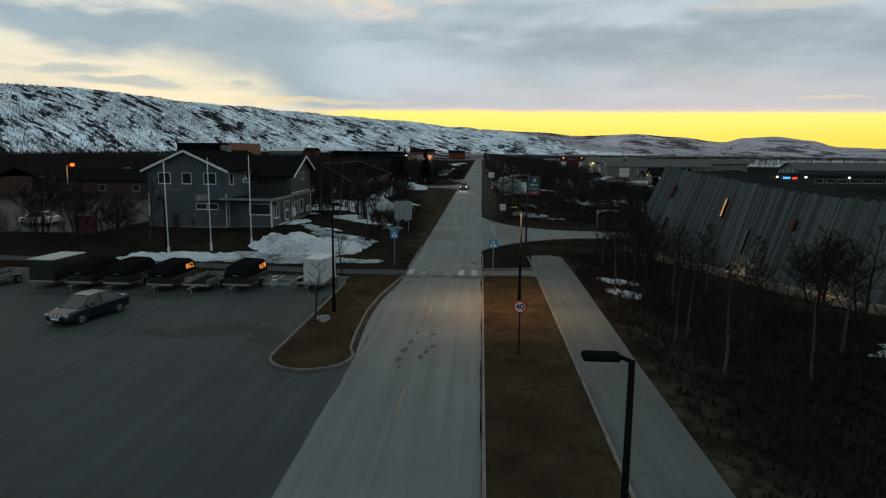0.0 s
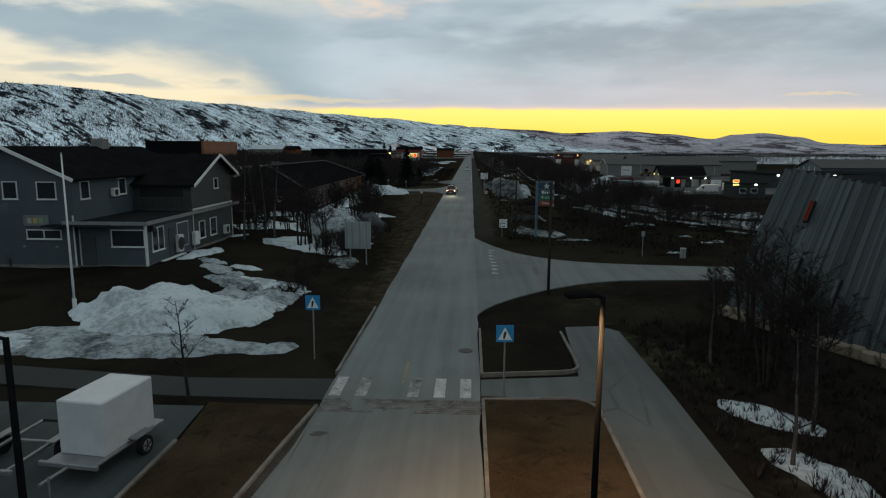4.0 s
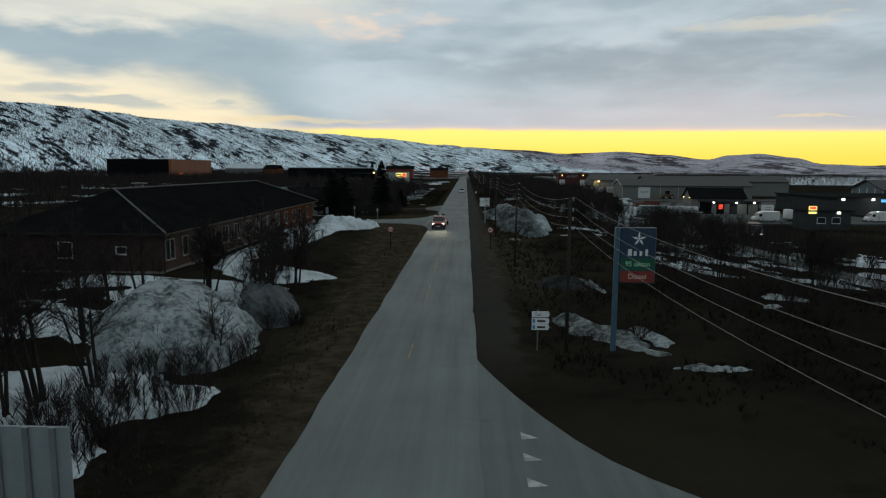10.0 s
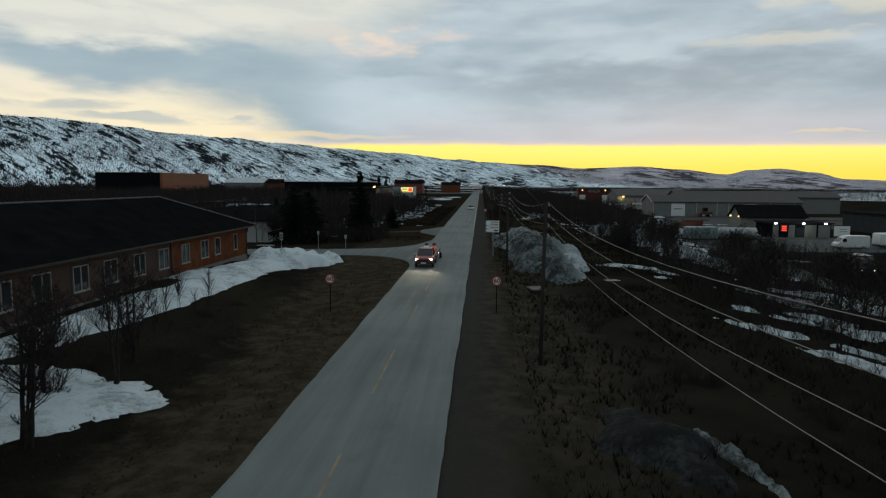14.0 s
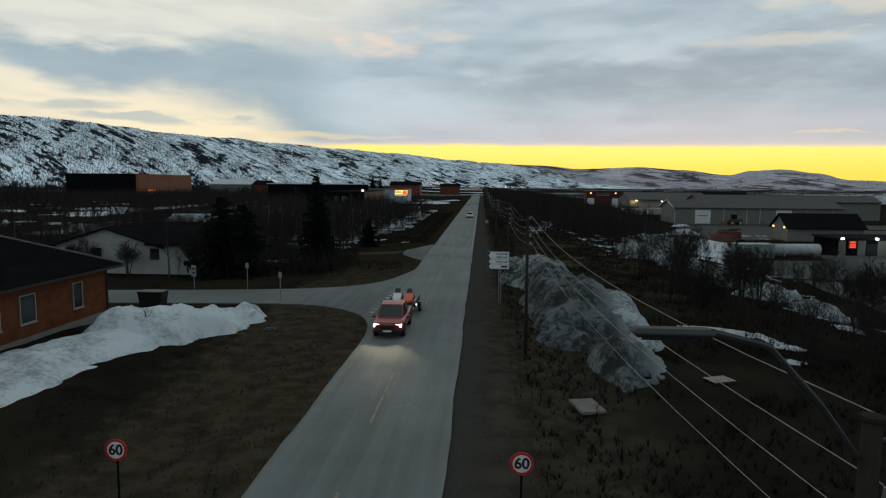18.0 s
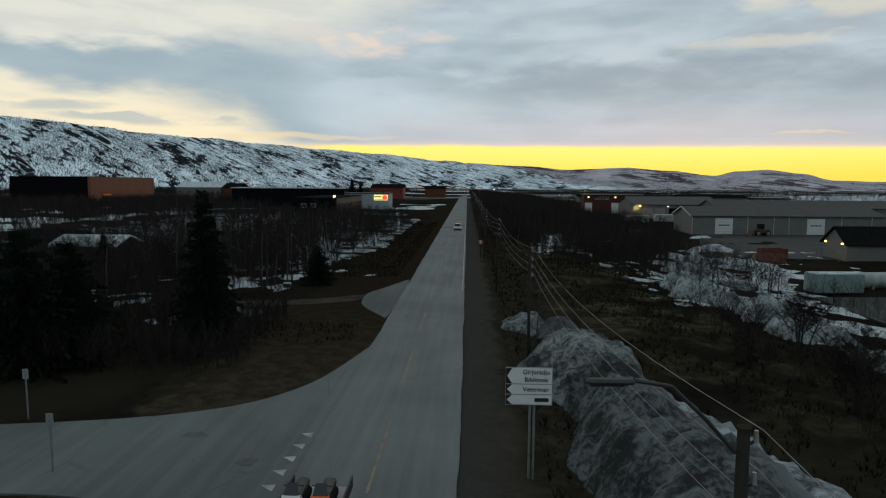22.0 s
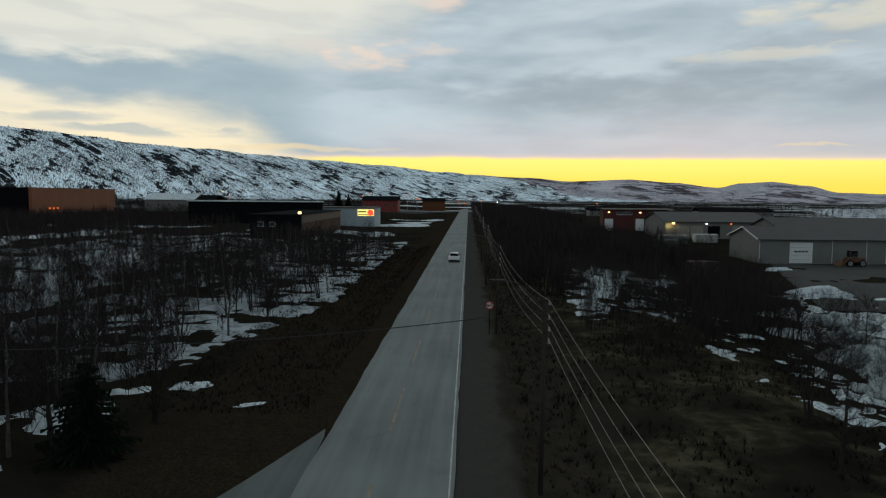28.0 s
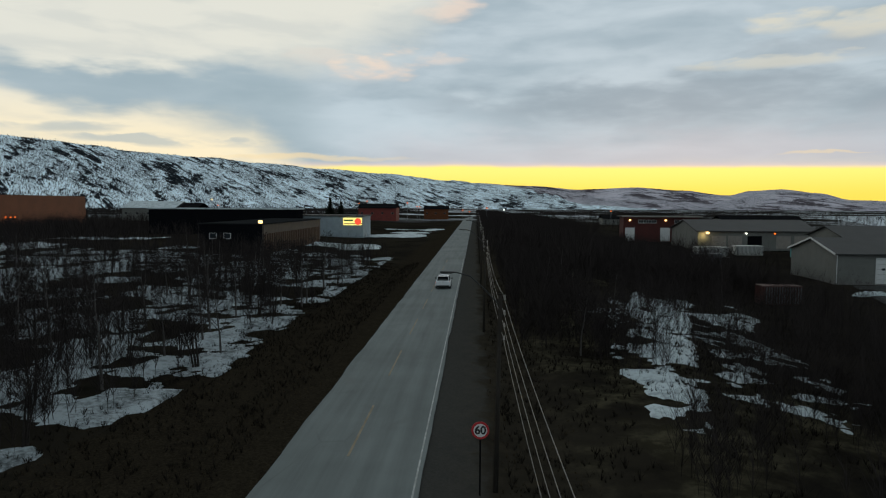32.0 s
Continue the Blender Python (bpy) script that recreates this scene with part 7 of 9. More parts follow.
def street_lamp(x, y, h, arm, ang, lit=False, z=0.0, label="slim black street lamp with a flat head"):
    t = thing("street_lamp", label, "street lamp", (x, y, z), ang)
    part("pole", tube((0, 0, -0.2), (0, 0, h), 0.085, 0.055, 10), M_POST, t, smooth=True)
    part("base", tube((0, 0, 0), (0, 0, 0.9), 0.12, n=10), M_POST, t)
    part("arm", tube((0.02, 0, h - 0.03), (-arm, 0, h + 0.06), 0.035, n=8), M_POST, t)
    hd = part("lamp_head", rbox(-arm - 0.62, -arm, -0.14, 0.14, h, h + 0.12, 0.03), M_POST, t)
    part("lens", box(-arm - 0.55, -arm - 0.1, -0.1, 0.1, h - 0.003, h + 0.02), M_LAMPW if lit else M_CERAMIC, hd)
    return t


street_lamp(5.35, 10.2, 6.3, 0.2, 0)
street_lamp(5.33, 39.0, 6.3, 0.2, 10, True)
street_lamp(-5.85, 36.4, 6.0, 0.3, 8)
street_lamp(-26.6, 57.0, 5.0, 0.3, 90)
street_lamp(-49.5, 80, 6.3, 0.3, 0, z=0.3)
street_lamp(-40.5, 86, 5.5, 0.3, 180, z=0.3)
for x, y, h in ((-50, 600, 9.0), (-31, 600, 8.4), (-67, 600, 10.2), (-156, 600, 8.6), (1.0, 620, 5.2), (91, 620, 6.0), (-4, 650, 6.0)):
    tl = thing("street_lamp", "far street lamp glowing orange over the town", "street lamp", (x, y, 0))
    part("pole", tube((0, 0, -0.5), (0, 0, h), 0.1, 0.07, 8), M_STEEL, tl)
    part("lamp_head", rbox(-0.45, 0.45, -0.25, 0.25, h - 0.1, h + 0.45, 0.1), M_LAMPO, tl, "glowing orange lamp head")
lit_lamp = thing("street_lamp", "street lamp with a glowing orange head", "street lamp", (-57.2, 88.9, 0.4))
part("pole", tube((0, 0, -0.4), (0, 0, 6.6), 0.09, 0.06, 10), M_STEEL, lit_lamp)
part("arm", tube((0, 0, 6.5), (0.8, 0, 6.75), 0.04, n=8), M_STEEL, lit_lamp)
part("lamp_head", rbox(0.6, 1.15, -0.22, 0.22, 6.45, 6.9, 0.14, 3), M_LAMPO, lit_lamp, "glowing orange lamp head")


def lamp_light(x, y, z, watts, col, size=0.25, spot=None):
    L = bpy.data.lights.new("lamp_light", "SPOT" if spot else "POINT")
    L.energy, L.color = watts, col
    L.shadow_soft_size = size
    if spot:
        L.spot_size, L.spot_blend = radians(spot), 0.8
    ob = new("lamp_light", L)
    ob.matrix_world = Matrix.Translation((x, y, z))
    return ob


lamp_light(4.82, 38.9, 6.2, 2000, (1.0, 0.55, 0.25), 0.2, 150)
lamp_light(-56.3, 88.6, 6.3, 160, (1.0, 0.34, 0.06), 0.3)
lamp_light(22.5, 49.2, 0.9, 30, (1.0, 0.62, 0.28), 0.3)
lamp_light(25.2, 41.8, 0.9, 30, (1.0, 0.62, 0.28), 0.3)
lamp_light(70.0, 395, 1.6, 160, (1.0, 0.72, 0.25), 0.4)
lamp_light(68.2, 256.9, 0.0, 40, (1.0, 0.7, 0.35), 0.2)
lamp_light(71.6, 227.4, 0.3, 90, (0.95, 0.95, 0.85), 0.3)
# Added fill in mid-air, no lamp stands here: it brightens the hall's orange wall.
lamp_light(-150, 385, 30, 5000, (1.0, 0.40, 0.10), 1.0)
lamp_light(106.5, 227.5, 1.0, 150, (0.95, 0.95, 0.85), 0.3)

M_SGREY = mat("sign_back", (0.24, 0.27, 0.28), 0.5, 0.3, var=0.12, scale=1.0, grain=14, bump=0.03)
M_SBLUE = mat("sign_blue", (0.015, 0.20, 0.42), 0.45, var=0.1, scale=2, bump=0)
M_SWHITE = mat("sign_white", (0.62, 0.64, 0.64), 0.45, var=0.06, scale=2, bump=0)
M_SRED = mat("sign_red_ring", (0.42, 0.02, 0.025), 0.45, var=0.08, bump=0)
M_SBLACK = mat("sign_black", (0.012, 0.012, 0.013), 0.5, var=0.1, bump=0)
M_SGREEN = mat("sign_green_band", (0.006, 0.075, 0.045), 0.45, var=0.1, bump=0)
M_SORANGE = mat("sign_orange_band", (0.17, 0.03, 0.018), 0.45, var=0.1, bump=0)
M_SNAVY = mat("sign_navy_face", (0.012, 0.035, 0.065), 0.4, var=0.1, bump=0)


def words(text, size, material, parent, x, y, z, name="lettering", bold=0.0):
    """Lettering that faces south, set from its middle."""
    cu = bpy.data.curves.new(name, "FONT")
    cu.body, cu.size, cu.align_x, cu.align_y, cu.extrude = text, size, "CENTER", "CENTER", 0.004
    cu.offset = bold
    tmp = bpy.data.objects.new(name, cu)
    scene.collection.objects.link(tmp)
    me = bpy.data.meshes.new_from_object(tmp.evaluated_get(bpy.context.evaluated_depsgraph_get()))
    bpy.data.objects.remove(tmp)
    me.materials.append(material)
    ob = new(name, me)
    ob.parent = parent
    ob.matrix_basis = pose(x, y, z, 90, 0, 0)
    return ob


def speed_sign(x, y, zc, text, label):
    t = thing("speed_sign", label, "road sign", (x, y, 0))
    part("post", tube((0, 0.04, -0.3), (0, 0.04, zc + 0.3), 0.03, n=8), M_POST, t)
    f = part("disc", tube((0, 0.0, zc), (0, -0.02, zc), 0.31, n=32), M_SRED, t, "round sign with a red ring")
    part("face", tube((0, -0.02, zc), (0, -0.026, zc), 0.235, n=32), M_SWHITE, f)
    words(text, 0.40, M_SBLACK, f, 0, -0.03, zc, "numerals", 0.012)
    return t


speed_sign(4.75, 29.3, 2.4, "40", "round speed sign reading 40 on a steel post")
speed_sign(-5.75, 132.5, 2.02, "60", "round speed sign reading 60 on the grass verge")
speed_sign(5.12, 132.4, 2.06, "60", "round speed sign reading 60 on the gravel shoulder")
speed_sign(5.1, 233.0, 2.3, "60", "round speed sign reading 60 beside the wires")


def crossing_sign(x, y, zc):
    t = thing("crossing_sign", "square blue crossing sign on a thin post", "road sign", (x, y, 0))
    part("post", tube((0, 0.04, -0.3), (0, 0.04, zc + 0.2), 0.035, n=8), M_STEEL, t)
    f = part("panel", rbox(-0.33, 0.33, -0.02, 0.0, zc - 0.33, zc + 0.33, 0.008), M_SBLUE, t, "blue square panel")
    bm = bmesh.new()
    bm.faces.new([bm.verts.new((a, -0.026, zc + b)) for a, b in ((-0.26, -0.24), (0.26, -0.24), (0, 0.26))])
    part("triangle", bm, M_SWHITE, f)
    bm = bmesh.new()
    bm.faces.new([bm.verts.new((a, -0.03, zc + b)) for a, b in ((-0.07, -0.2), (0.0, -0.2), (0.06, 0.06), (0.0, 0.1), (-0.05, 0.02))])
    part("pictogram", bm, M_SBLACK, f)
    return t


crossing_sign(-4.47, 52.9, 2.58)
crossing_sign(3.85, 48.9, 2.5)

board = thing("notice_board", "grey back of a large road sign on two posts", "road sign", (-6.55, 76, 0))
part("panel", rbox(-1.05, 1.05, -0.04, 0.0, 1.3, 3.5, 0.02), M_SGREY, board)
for x in (-0.95, -0.5, 0.1, 0.65):
    part("rib", box(x, x + 0.12, -0.09, -0.04, 1.32, 3.48), M_STEEL, board)
for x in (-0.65, 0.65):
    part("post", tube((x, 0.05, -0.4), (x, 0.05, 3.4), 0.05, n=8), M_STEEL, board)

best = thing("price_sign", "tall blue fuel sign with green and red bands", "sign", (9.68, 94.6, 0.3))
best.scale = (0.92, 0.92, 0.92)
part("post", rbox(-0.13, 0.13, -0.1, 0.12, -0.9, 6.1, 0.03), mat("post_blue", (0.05, 0.10, 0.14), 0.4), best, "blue square post")
pn = part("panel", rbox(0.13, 2.0, -0.12, 0.14, 3.15, 6.1, 0.05), M_SNAVY, best, "dark blue panel")
part("band", box(0.18, 1.95, -0.128, -0.12, 3.85, 4.5), M_SGREEN, pn, "green band")
part("band", box(0.18, 1.95, -0.128, -0.12, 3.22, 3.82), M_SORANGE, pn, "red band")
words("95 oktan", 0.36, mat("pale_green", (0.25, 0.5, 0.33), 0.5, bump=0), pn, 1.07, -0.135, 4.18, bold=0.006)
words("Diesel", 0.38, mat("pale_pink", (0.5, 0.33, 0.30), 0.5, bump=0), pn, 1.07, -0.135, 3.52, bold=0.006)
for i, w in enumerate((0.2, 0.15, 0.13, 0.13)):
    part("logo_bar", box(0.55 + 0.3 * i, 0.55 + 0.3 * i + w, -0.13, -0.12, 4.62, 4.96 if i in (0, 3) else 4.86), M_SWHITE, pn)
st = bmesh.new()
cv = st.verts.new((1.1, -0.13, 5.5))
for i in range(5):
    a = 1.5708 + i * 1.25664
    b, c = a - 0.35, a + 0.55
    st.faces.new((cv, st.verts.new((1.1 + 0.16 * math.cos(b), -0.13, 5.5 + 0.16 * math.sin(b))), st.verts.new((1.1 + 0.4 * math.cos(a), -0.13, 5.5 + 0.4 * math.sin(a))), st.verts.new((1.1 + 0.17 * math.cos(c - 0.1), -0.13, 5.5 + 0.17 * math.sin(c - 0.1)))))
part("logo_shape", st, M_SWHITE, pn, "white star-like shape")

taxi = thing("direction_sign", "three white arrow panels on a short post", "road sign", (6.13, 94.6, 0))
taxi.scale = (0.72, 1.0, 0.93)
part("post", tube((-0.2, 0.05, -0.4), (-0.2, 0.05, 1.95), 0.04, n=8), M_STEEL, taxi)
for i, z in enumerate((1.72, 1.36, 1.03)):
    h = 0.155
    bm = solid([(-0.62, z - h), (0.5, z - h), (0.68, z), (0.5, z + h), (-0.62, z + h)], -0.03, 0.0, "y")
    a_ = part("arrow_panel", bm, M_SWHITE, taxi, "white arrow panel")
    bm = bmesh.new()
    bm.faces.new([bm.verts.new(q) for q in ((0.5, -0.034, z - h), (0.68, -0.034, z), (0.5, -0.034, z + h), (0.58, -0.034, z))])
    part("arrow_tip", bm, M_SBLACK, a_)
    if i == 0:
        words("Taxi", 0.26, M_SBLACK, a_, -0.2, -0.036, z)
    else:
        part("symbol", box(-0.55, -0.4, -0.036, -0.03, z - 0.1, z + 0.1), M_SBLUE, a_)
        part("text_bar", box(-0.25, 0.3, -0.036, -0.03, z - 0.05, z + 0.05), M_SBLACK, a_)

dirs = thing("direction_sign", "stack of white arrow panels pointing to the side road", "road sign", (5.4, 165.6, 0))
for x in (0.05, 0.2):
    part("post", tube((x, 0.06, -0.4), (x, 0.06, 3.95), 0.045, n=8), M_STEEL, dirs)
part("backing", rbox(-0.83, 0.83, -0.01, 0.03, 2.62, 4.0, 0.01), M_SGREY, dirs)
for z0, z1, lines in ((3.42, 3.97, ("Girjerádju", "Bibliotek")), (3.04, 3.38, ("Veterinær",)), (2.66, 3.0, ())):
    bm = solid([(0.8, z0), (0.8, z1), (-0.6, z1), (-0.78, (z0 + z1) / 2), (-0.6, z0)], -0.035, -0.01, "y")
    a_ = part("arrow_panel", bm, M_SWHITE, dirs, "white arrow panel")
    for k, ln in enumerate(lines):
        words(ln, 0.235, M_SBLACK, a_, 0.25, -0.04, z1 - (z1 - z0) * (k + 0.5) / len(lines), bold=0.003)
bm = bmesh.new()
for z0, z1 in ((3.42, 3.97), (3.04, 3.38), (2.66, 3.0)):
    bm.faces.new([bm.verts.new(q) for q in ((-0.82, -0.02, z0), (-0.6, -0.02, z0), (-0.78, -0.02, (z0 + z1) / 2), (-0.6, -0.02, z1), (-0.82, -0.02, z1))])
part("text_bar", box(0.2, 0.7, -0.042, -0.035, 2.76, 2.9), M_SBLACK, dirs)
part("arrow_ground", bm, M_SBLACK, dirs, "black ground behind the arrow points")

for x, y in ((-18.8, 58.1), (-22.0, 56.4), (-25.2, 54.7)):
    fp = thing("flagpole", "bare white flagpole with a gilt knob", "flagpole", (x, y, rise(x, y)), group="flagpoles before the house")
    part("pole", tube((0, 0, -0.3), (0, 0, 8.4), 0.07, 0.035, 10), M_TRIM, fp, smooth=True)
    part("base", tube((0, 0, -0.1), (0, 0, 0.7), 0.11, n=10), M_TRIM, fp)
    part("knob", tube((0, 0, 8.4), (0, 0, 8.52), 0.06, 0.02, 8), M_STEEL, fp)

for x, y, w in ((-11.7, 165.0, 0.05), (-16.3, 170.2, 0.07), (17.8, 81.9, 0.06)):
    ps = thing("marker_post", "thin post with a small pale plate", "post", (x, y, 0))
    part("post", tube((0, 0, -0.3), (0, 0, 2.2), 0.04, n=6), M_STEEL, ps)
    part("plate", rbox(-0.14, 0.14, -0.03, 0, 1.75, 2.2, 0.01), M_SGREY, ps)
ubox = thing("utility_cabinet", "small pale grey cable cabinet beside the side road", "cabinet", (21.2, 81.4, -0.1))
part("body", rbox(-0.22, 0.22, -0.14, 0.14, 0.0, 0.85, 0.02), M_SGREY, ubox)
part("lid", rbox(-0.25, 0.25, -0.17, 0.17, 0.85, 0.92, 0.02), M_SGREY, ubox)
part("door_seam", box(-0.008, 0.008, -0.146, -0.14, 0.08, 0.8), M_BLACKM, ubox)
sg2 = thing("street_sign", "small white sign on a post by the side road", "road sign", (-20.9, 169.8, 0))
part("post", tube((0, 0.03, -0.3), (0, 0.03, 2.0), 0.04, n=6), M_STEEL, sg2)
part("panel", rbox(-0.22, 0.22, -0.02, 0, 1.0, 2.0, 0.01), M_SGREY, sg2)
for k in range(2):
    part("text_bar", box(-0.12, 0.12, -0.026, -0.02, 1.25 + 0.35 * k, 1.4 + 0.35 * k), M_SBLACK, sg2)
binb = thing("waste_bin", "dark wheeled waste bin beside the snow heap", "waste bin", (-19.9, 161.0, 0))
part("body", solid([(-0.75, 0.15), (0.75, 0.15), (0.9, 1.15), (-0.9, 1.15)], -0.5, 0.5, "y"), M_BLACKM, binb)
part("lid", rbox(-0.95, 0.95, -0.55, 0.55, 1.15, 1.27, 0.04), M_BLACKM, binb)
for x in (-0.6, 0.6):
    part("wheel", tube((x, -0.5, 0.12), (x, -0.42, 0.12), 0.12, n=10), M_BLACKM, binb)
mbx = thing("mailbox", "small mailbox on a post by the driveway", "mailbox", (-13.2, 200.2, 0))
part("post", tube((0, 0, -0.3), (0, 0, 1.0), 0.05, n=6), M_WOODPOLE, mbx)
part("box", rbox(-0.35, 0.35, -0.2, 0.2, 0.95, 1.3, 0.03), M_BLACKM, mbx)
part("snow_cap", rbox(-0.33, 0.33, -0.2, 0.2, 1.3, 1.4, 0.04), M_SNOW, mbx)
redb = thing("red_cabinet", "tall red cabinet behind the forecourt", "cabinet", (-38.8, 64, 0.2))
part("body", rbox(-0.9, 0.9, -0.6, 0.6, 0, 2.4, 0.04), mat("red_paint", (0.06, 0.010, 0.010), 0.5), redb)
crate = thing("pallet", "weathered wooden pallet lying on the grass", "pallet", (15.4, 146.6, ground_z(15.4, 146.6) + 0.02), 20)
for k in range(5):
    part("plank", box(-0.6 + k * 0.25, -0.42 + k * 0.25, -0.4, 0.45, 0.1, 0.13), M_DULLTRIM, crate)
for y in (-0.35, 0.02, 0.4):
    part("bearer", box(-0.6, 0.6, y - 0.05, y + 0.05, 0, 0.1), M_WOODPOLE, crate)
pipe = thing("concrete_slab", "grey concrete slab lying beside the shoulder", "slab", (8.6, 143.0, ground_z(8.6, 143)), 12)
part("slab", rbox(-0.55, 0.55, -0.8, 0.8, 0, 0.16, 0.03), M_KERB, pipe)
cont = thing("container", "pale green steel container in the snowy yard", "container", (45.8, 222.0, -2.62), 2)
part("body", rbox(0, 6.1, 0, 2.4, 0.05, 2.3, 0.04), mat("green_grey_paint", (0.17, 0.23, 0.23), 0.6, var=0.25, scale=0.7), cont)
for k in range(20):
    part("rib", box(0.1 + k * 0.3, 0.25 + k * 0.3, -0.04, 0, 0.2, 2.15), bpy.data.materials["green_grey_paint"], cont)
part("snow_cap", rbox(0.1, 6.0, 0.1, 2.3, 2.3, 2.4, 0.04), M_SNOW, cont)
tank = thing("tank", "long pale tank lying in the yard", "tank", (53.5, 226, -2.6))
part("shell", tube((0, 0, 1.1), (7.5, 0.6, 1.1), 1.0, n=20), mat("tank_grey", (0.3, 0.33, 0.34), 0.5, var=0.2), tank, smooth=True)
for x in (1.2, 6.2):
    part("cradle", box(x, x + 0.3, -0.9, 1.1, 0, 0.6), M_FOUND, tank)

for x, y, z, m_ in ((-62, 600, 10.5, M_LAMPO), (-37, 600, 10.3, M_LAMPO), (-33, 640, 8.0, M_LAMPO), (-160, 600, 11.0, M_LAMPW), (24, 640, 7.0, M_LAMPC), (11, 560, 8.0, M_LAMPO)):
    far_l = thing("street_lamp", "far street lamp with a small glowing head", "street lamp", (x, y, rise(x, y) - 0.1), group="far street lamps")
    part("pole", tube((0, 0, 0), (0, 0, z), 0.10, 0.06, 6), M_STEEL, far_l)
    part("lamp_head", rbox(-0.45, 0.45, -0.4, 0.4, z - 0.1, z + 0.5, 0.15), m_, far_l)

# ---- vehicles ----
def paint(name, col, rough=0.3, metal=0.0):
    m_ = mat(name, col, rough, metal, var=0.06, scale=1.0, grain=20, bump=0.0, spec=0.3)
    next(n for n in m_.node_tree.nodes if n.type == "BSDF_PRINCIPLED").inputs["Coat Weight"].default_value = 0.1
    return m_


M_TYRE = mat("tyre_rubber", (0.015, 0.015, 0.016), 0.85, var=0.2, bump=0.1)
M_RIM = mat("alloy_rim", (0.35, 0.36, 0.37), 0.35, 0.7, var=0.1, bump=0)
M_TAIL = glow_mat("tail_light_glow", (1.0, 0.10, 0.05), 1.3)
M_HEAD = glow_mat("headlight_glow", (1.0, 0.90, 0.62), 4.5)
M_LENS = glass_mat("lamp_lens", (0.35, 0.36, 0.38), 0.1)
M_CARGLASS = glass_mat("car_glass", (0.01, 0.012, 0.014), 0.05)


def wheel(par, x, y, r, side):
    w = part("wheel", tube((0, 0, 0), (0.2 * side, 0, 0), r, n=20), M_TYRE, par, "black tyre")
    bmesh_rim = tube((0.2 * side, 0, 0), (0.212 * side, 0, 0), r * 0.66, n=16)
    part("rim", bmesh_rim, M_RIM, w)
    for k in range(5):
        a = k * 1.2566
        sp = part("spoke", box(-0.02, 0.02, -0.05 * r, 0.05 * r, r * 0.08, r * 0.62), M_BLACKM, w)
        sp.matrix_basis = pose(0.21 * side, 0, 0, math.degrees(a), 0, 0)
    w.matrix_basis = pose(x, y, r)
    return w


def loft(secs):
    """A hull through cross-sections given as (y, [(half width, z), ...]) from low to high, mirrored and closed."""
    bm = bmesh.new()
    rings = []
    for y, pr in secs:
        ring = [bm.verts.new((x, y, z)) for x, z in pr] + [bm.verts.new((-x, y, z)) for x, z in reversed(pr)]
        rings.append(ring)
    for a, b in zip(rings, rings[1:]):
        n = len(a)
        for i in range(n):
            j = (i + 1) % n
            bm.faces.new((a[i], a[j], b[j], b[i]))
    bm.faces.new(rings[0][::-1])
    bm.faces.new(rings[-1])
    return bm


def car(name, label, at, turn, col, lower, cabin, wheels_y, r, half, lights, extras=None):
    """A car that heads along +y. lower: hull sections; cabin: sections of the glasshouse."""
    c_ = thing(name, label, "car", at, turn)
    P = paint(name + "_paint", col)
    body = part("body", loft(lower), P, c_, smooth=False)
    body.data.materials.append(M_BLACKM)
    glass = part("glasshouse", loft(cabin), M_CARGLASS, c_, "dark tinted windows")
    roof_secs = [(y, [(pr[-1][0] * 0.98, pr[-1][1] - 0.02), (pr[-1][0] * 0.9, pr[-1][1] + 0.035)]) for y, pr in cabin[1:-1]]
    part("roof", loft(roof_secs), P, c_)
    for s in (-1, 1):
        for (y0, p0), (y1, p1) in zip(cabin, cabin[1:]):
            if abs(p0[-1][1] - p1[-1][1]) > 0.15:
                part("pillar", tube((s * (p0[-1][0] + 0.005), y0, p0[-1][1]), (s * (p1[-1][0] + 0.005), y1, p1[-1][1]), 0.04, n=5), P, c_)
        mid = cabin[len(cabin) // 2]
        part("pillar", tube((s * (mid[1][0][0] + 0.01), mid[0], mid[1][0][1]), (s * (mid[1][-1][0] + 0.01), mid[0], mid[1][-1][1]), 0.035, n=5), M_BLACKM, c_)
        my = cabin[-2][0] + 0.25
        part("mirror", rbox(s * (half + 0.12) - 0.1, s * (half + 0.12) + 0.1, my - 0.07, my + 0.07, 0.95, 1.09, 0.03), P if name != "hatchback" else M_BLACKM, c_, "door mirror")
        for wy in wheels_y:
            part("wheel_arch", tube((s * (half - 0.16), wy, r), (s * (half + 0.004), wy, r), r + 0.07, n=20), M_BLACKM, c_)
            wheel(c_, s * (half - 0.19), wy, r, s)
    for nm, x, y, z, w, h, d_, m_ in lights:
        for s in (-1, 1):
            part(nm, rbox(s * x - w / 2, s * x + w / 2, y - d_ / 2, y + d_ / 2, z - h / 2, z + h / 2, 0.02), m_, c_)
    for nm, b_, m_, lb in extras or ():
        part(nm, b_, m_, c_, lb)
    return c_


hl = [(-2.12, [(0.70, 0.35), (0.84, 0.42), (0.84, 0.70), (0.74, 0.92)]), (-2.02, [(0.80, 0.24), (0.90, 0.36), (0.895, 0.78), (0.82, 0.98)]), (-1.2, [(0.86, 0.2), (0.90, 0.32), (0.90, 0.85), (0.84, 0.98)]), (0.6, [(0.86, 0.2), (0.90, 0.32), (0.895, 0.83), (0.83, 0.95)]), (1.5, [(0.84, 0.22), (0.895, 0.34), (0.87, 0.76), (0.74, 0.86)]), (2.02, [(0.66, 0.28), (0.78, 0.36), (0.75, 0.62), (0.62, 0.72)]), (2.12, [(0.58, 0.32), (0.66, 0.38), (0.62, 0.54), (0.52, 0.6)])]
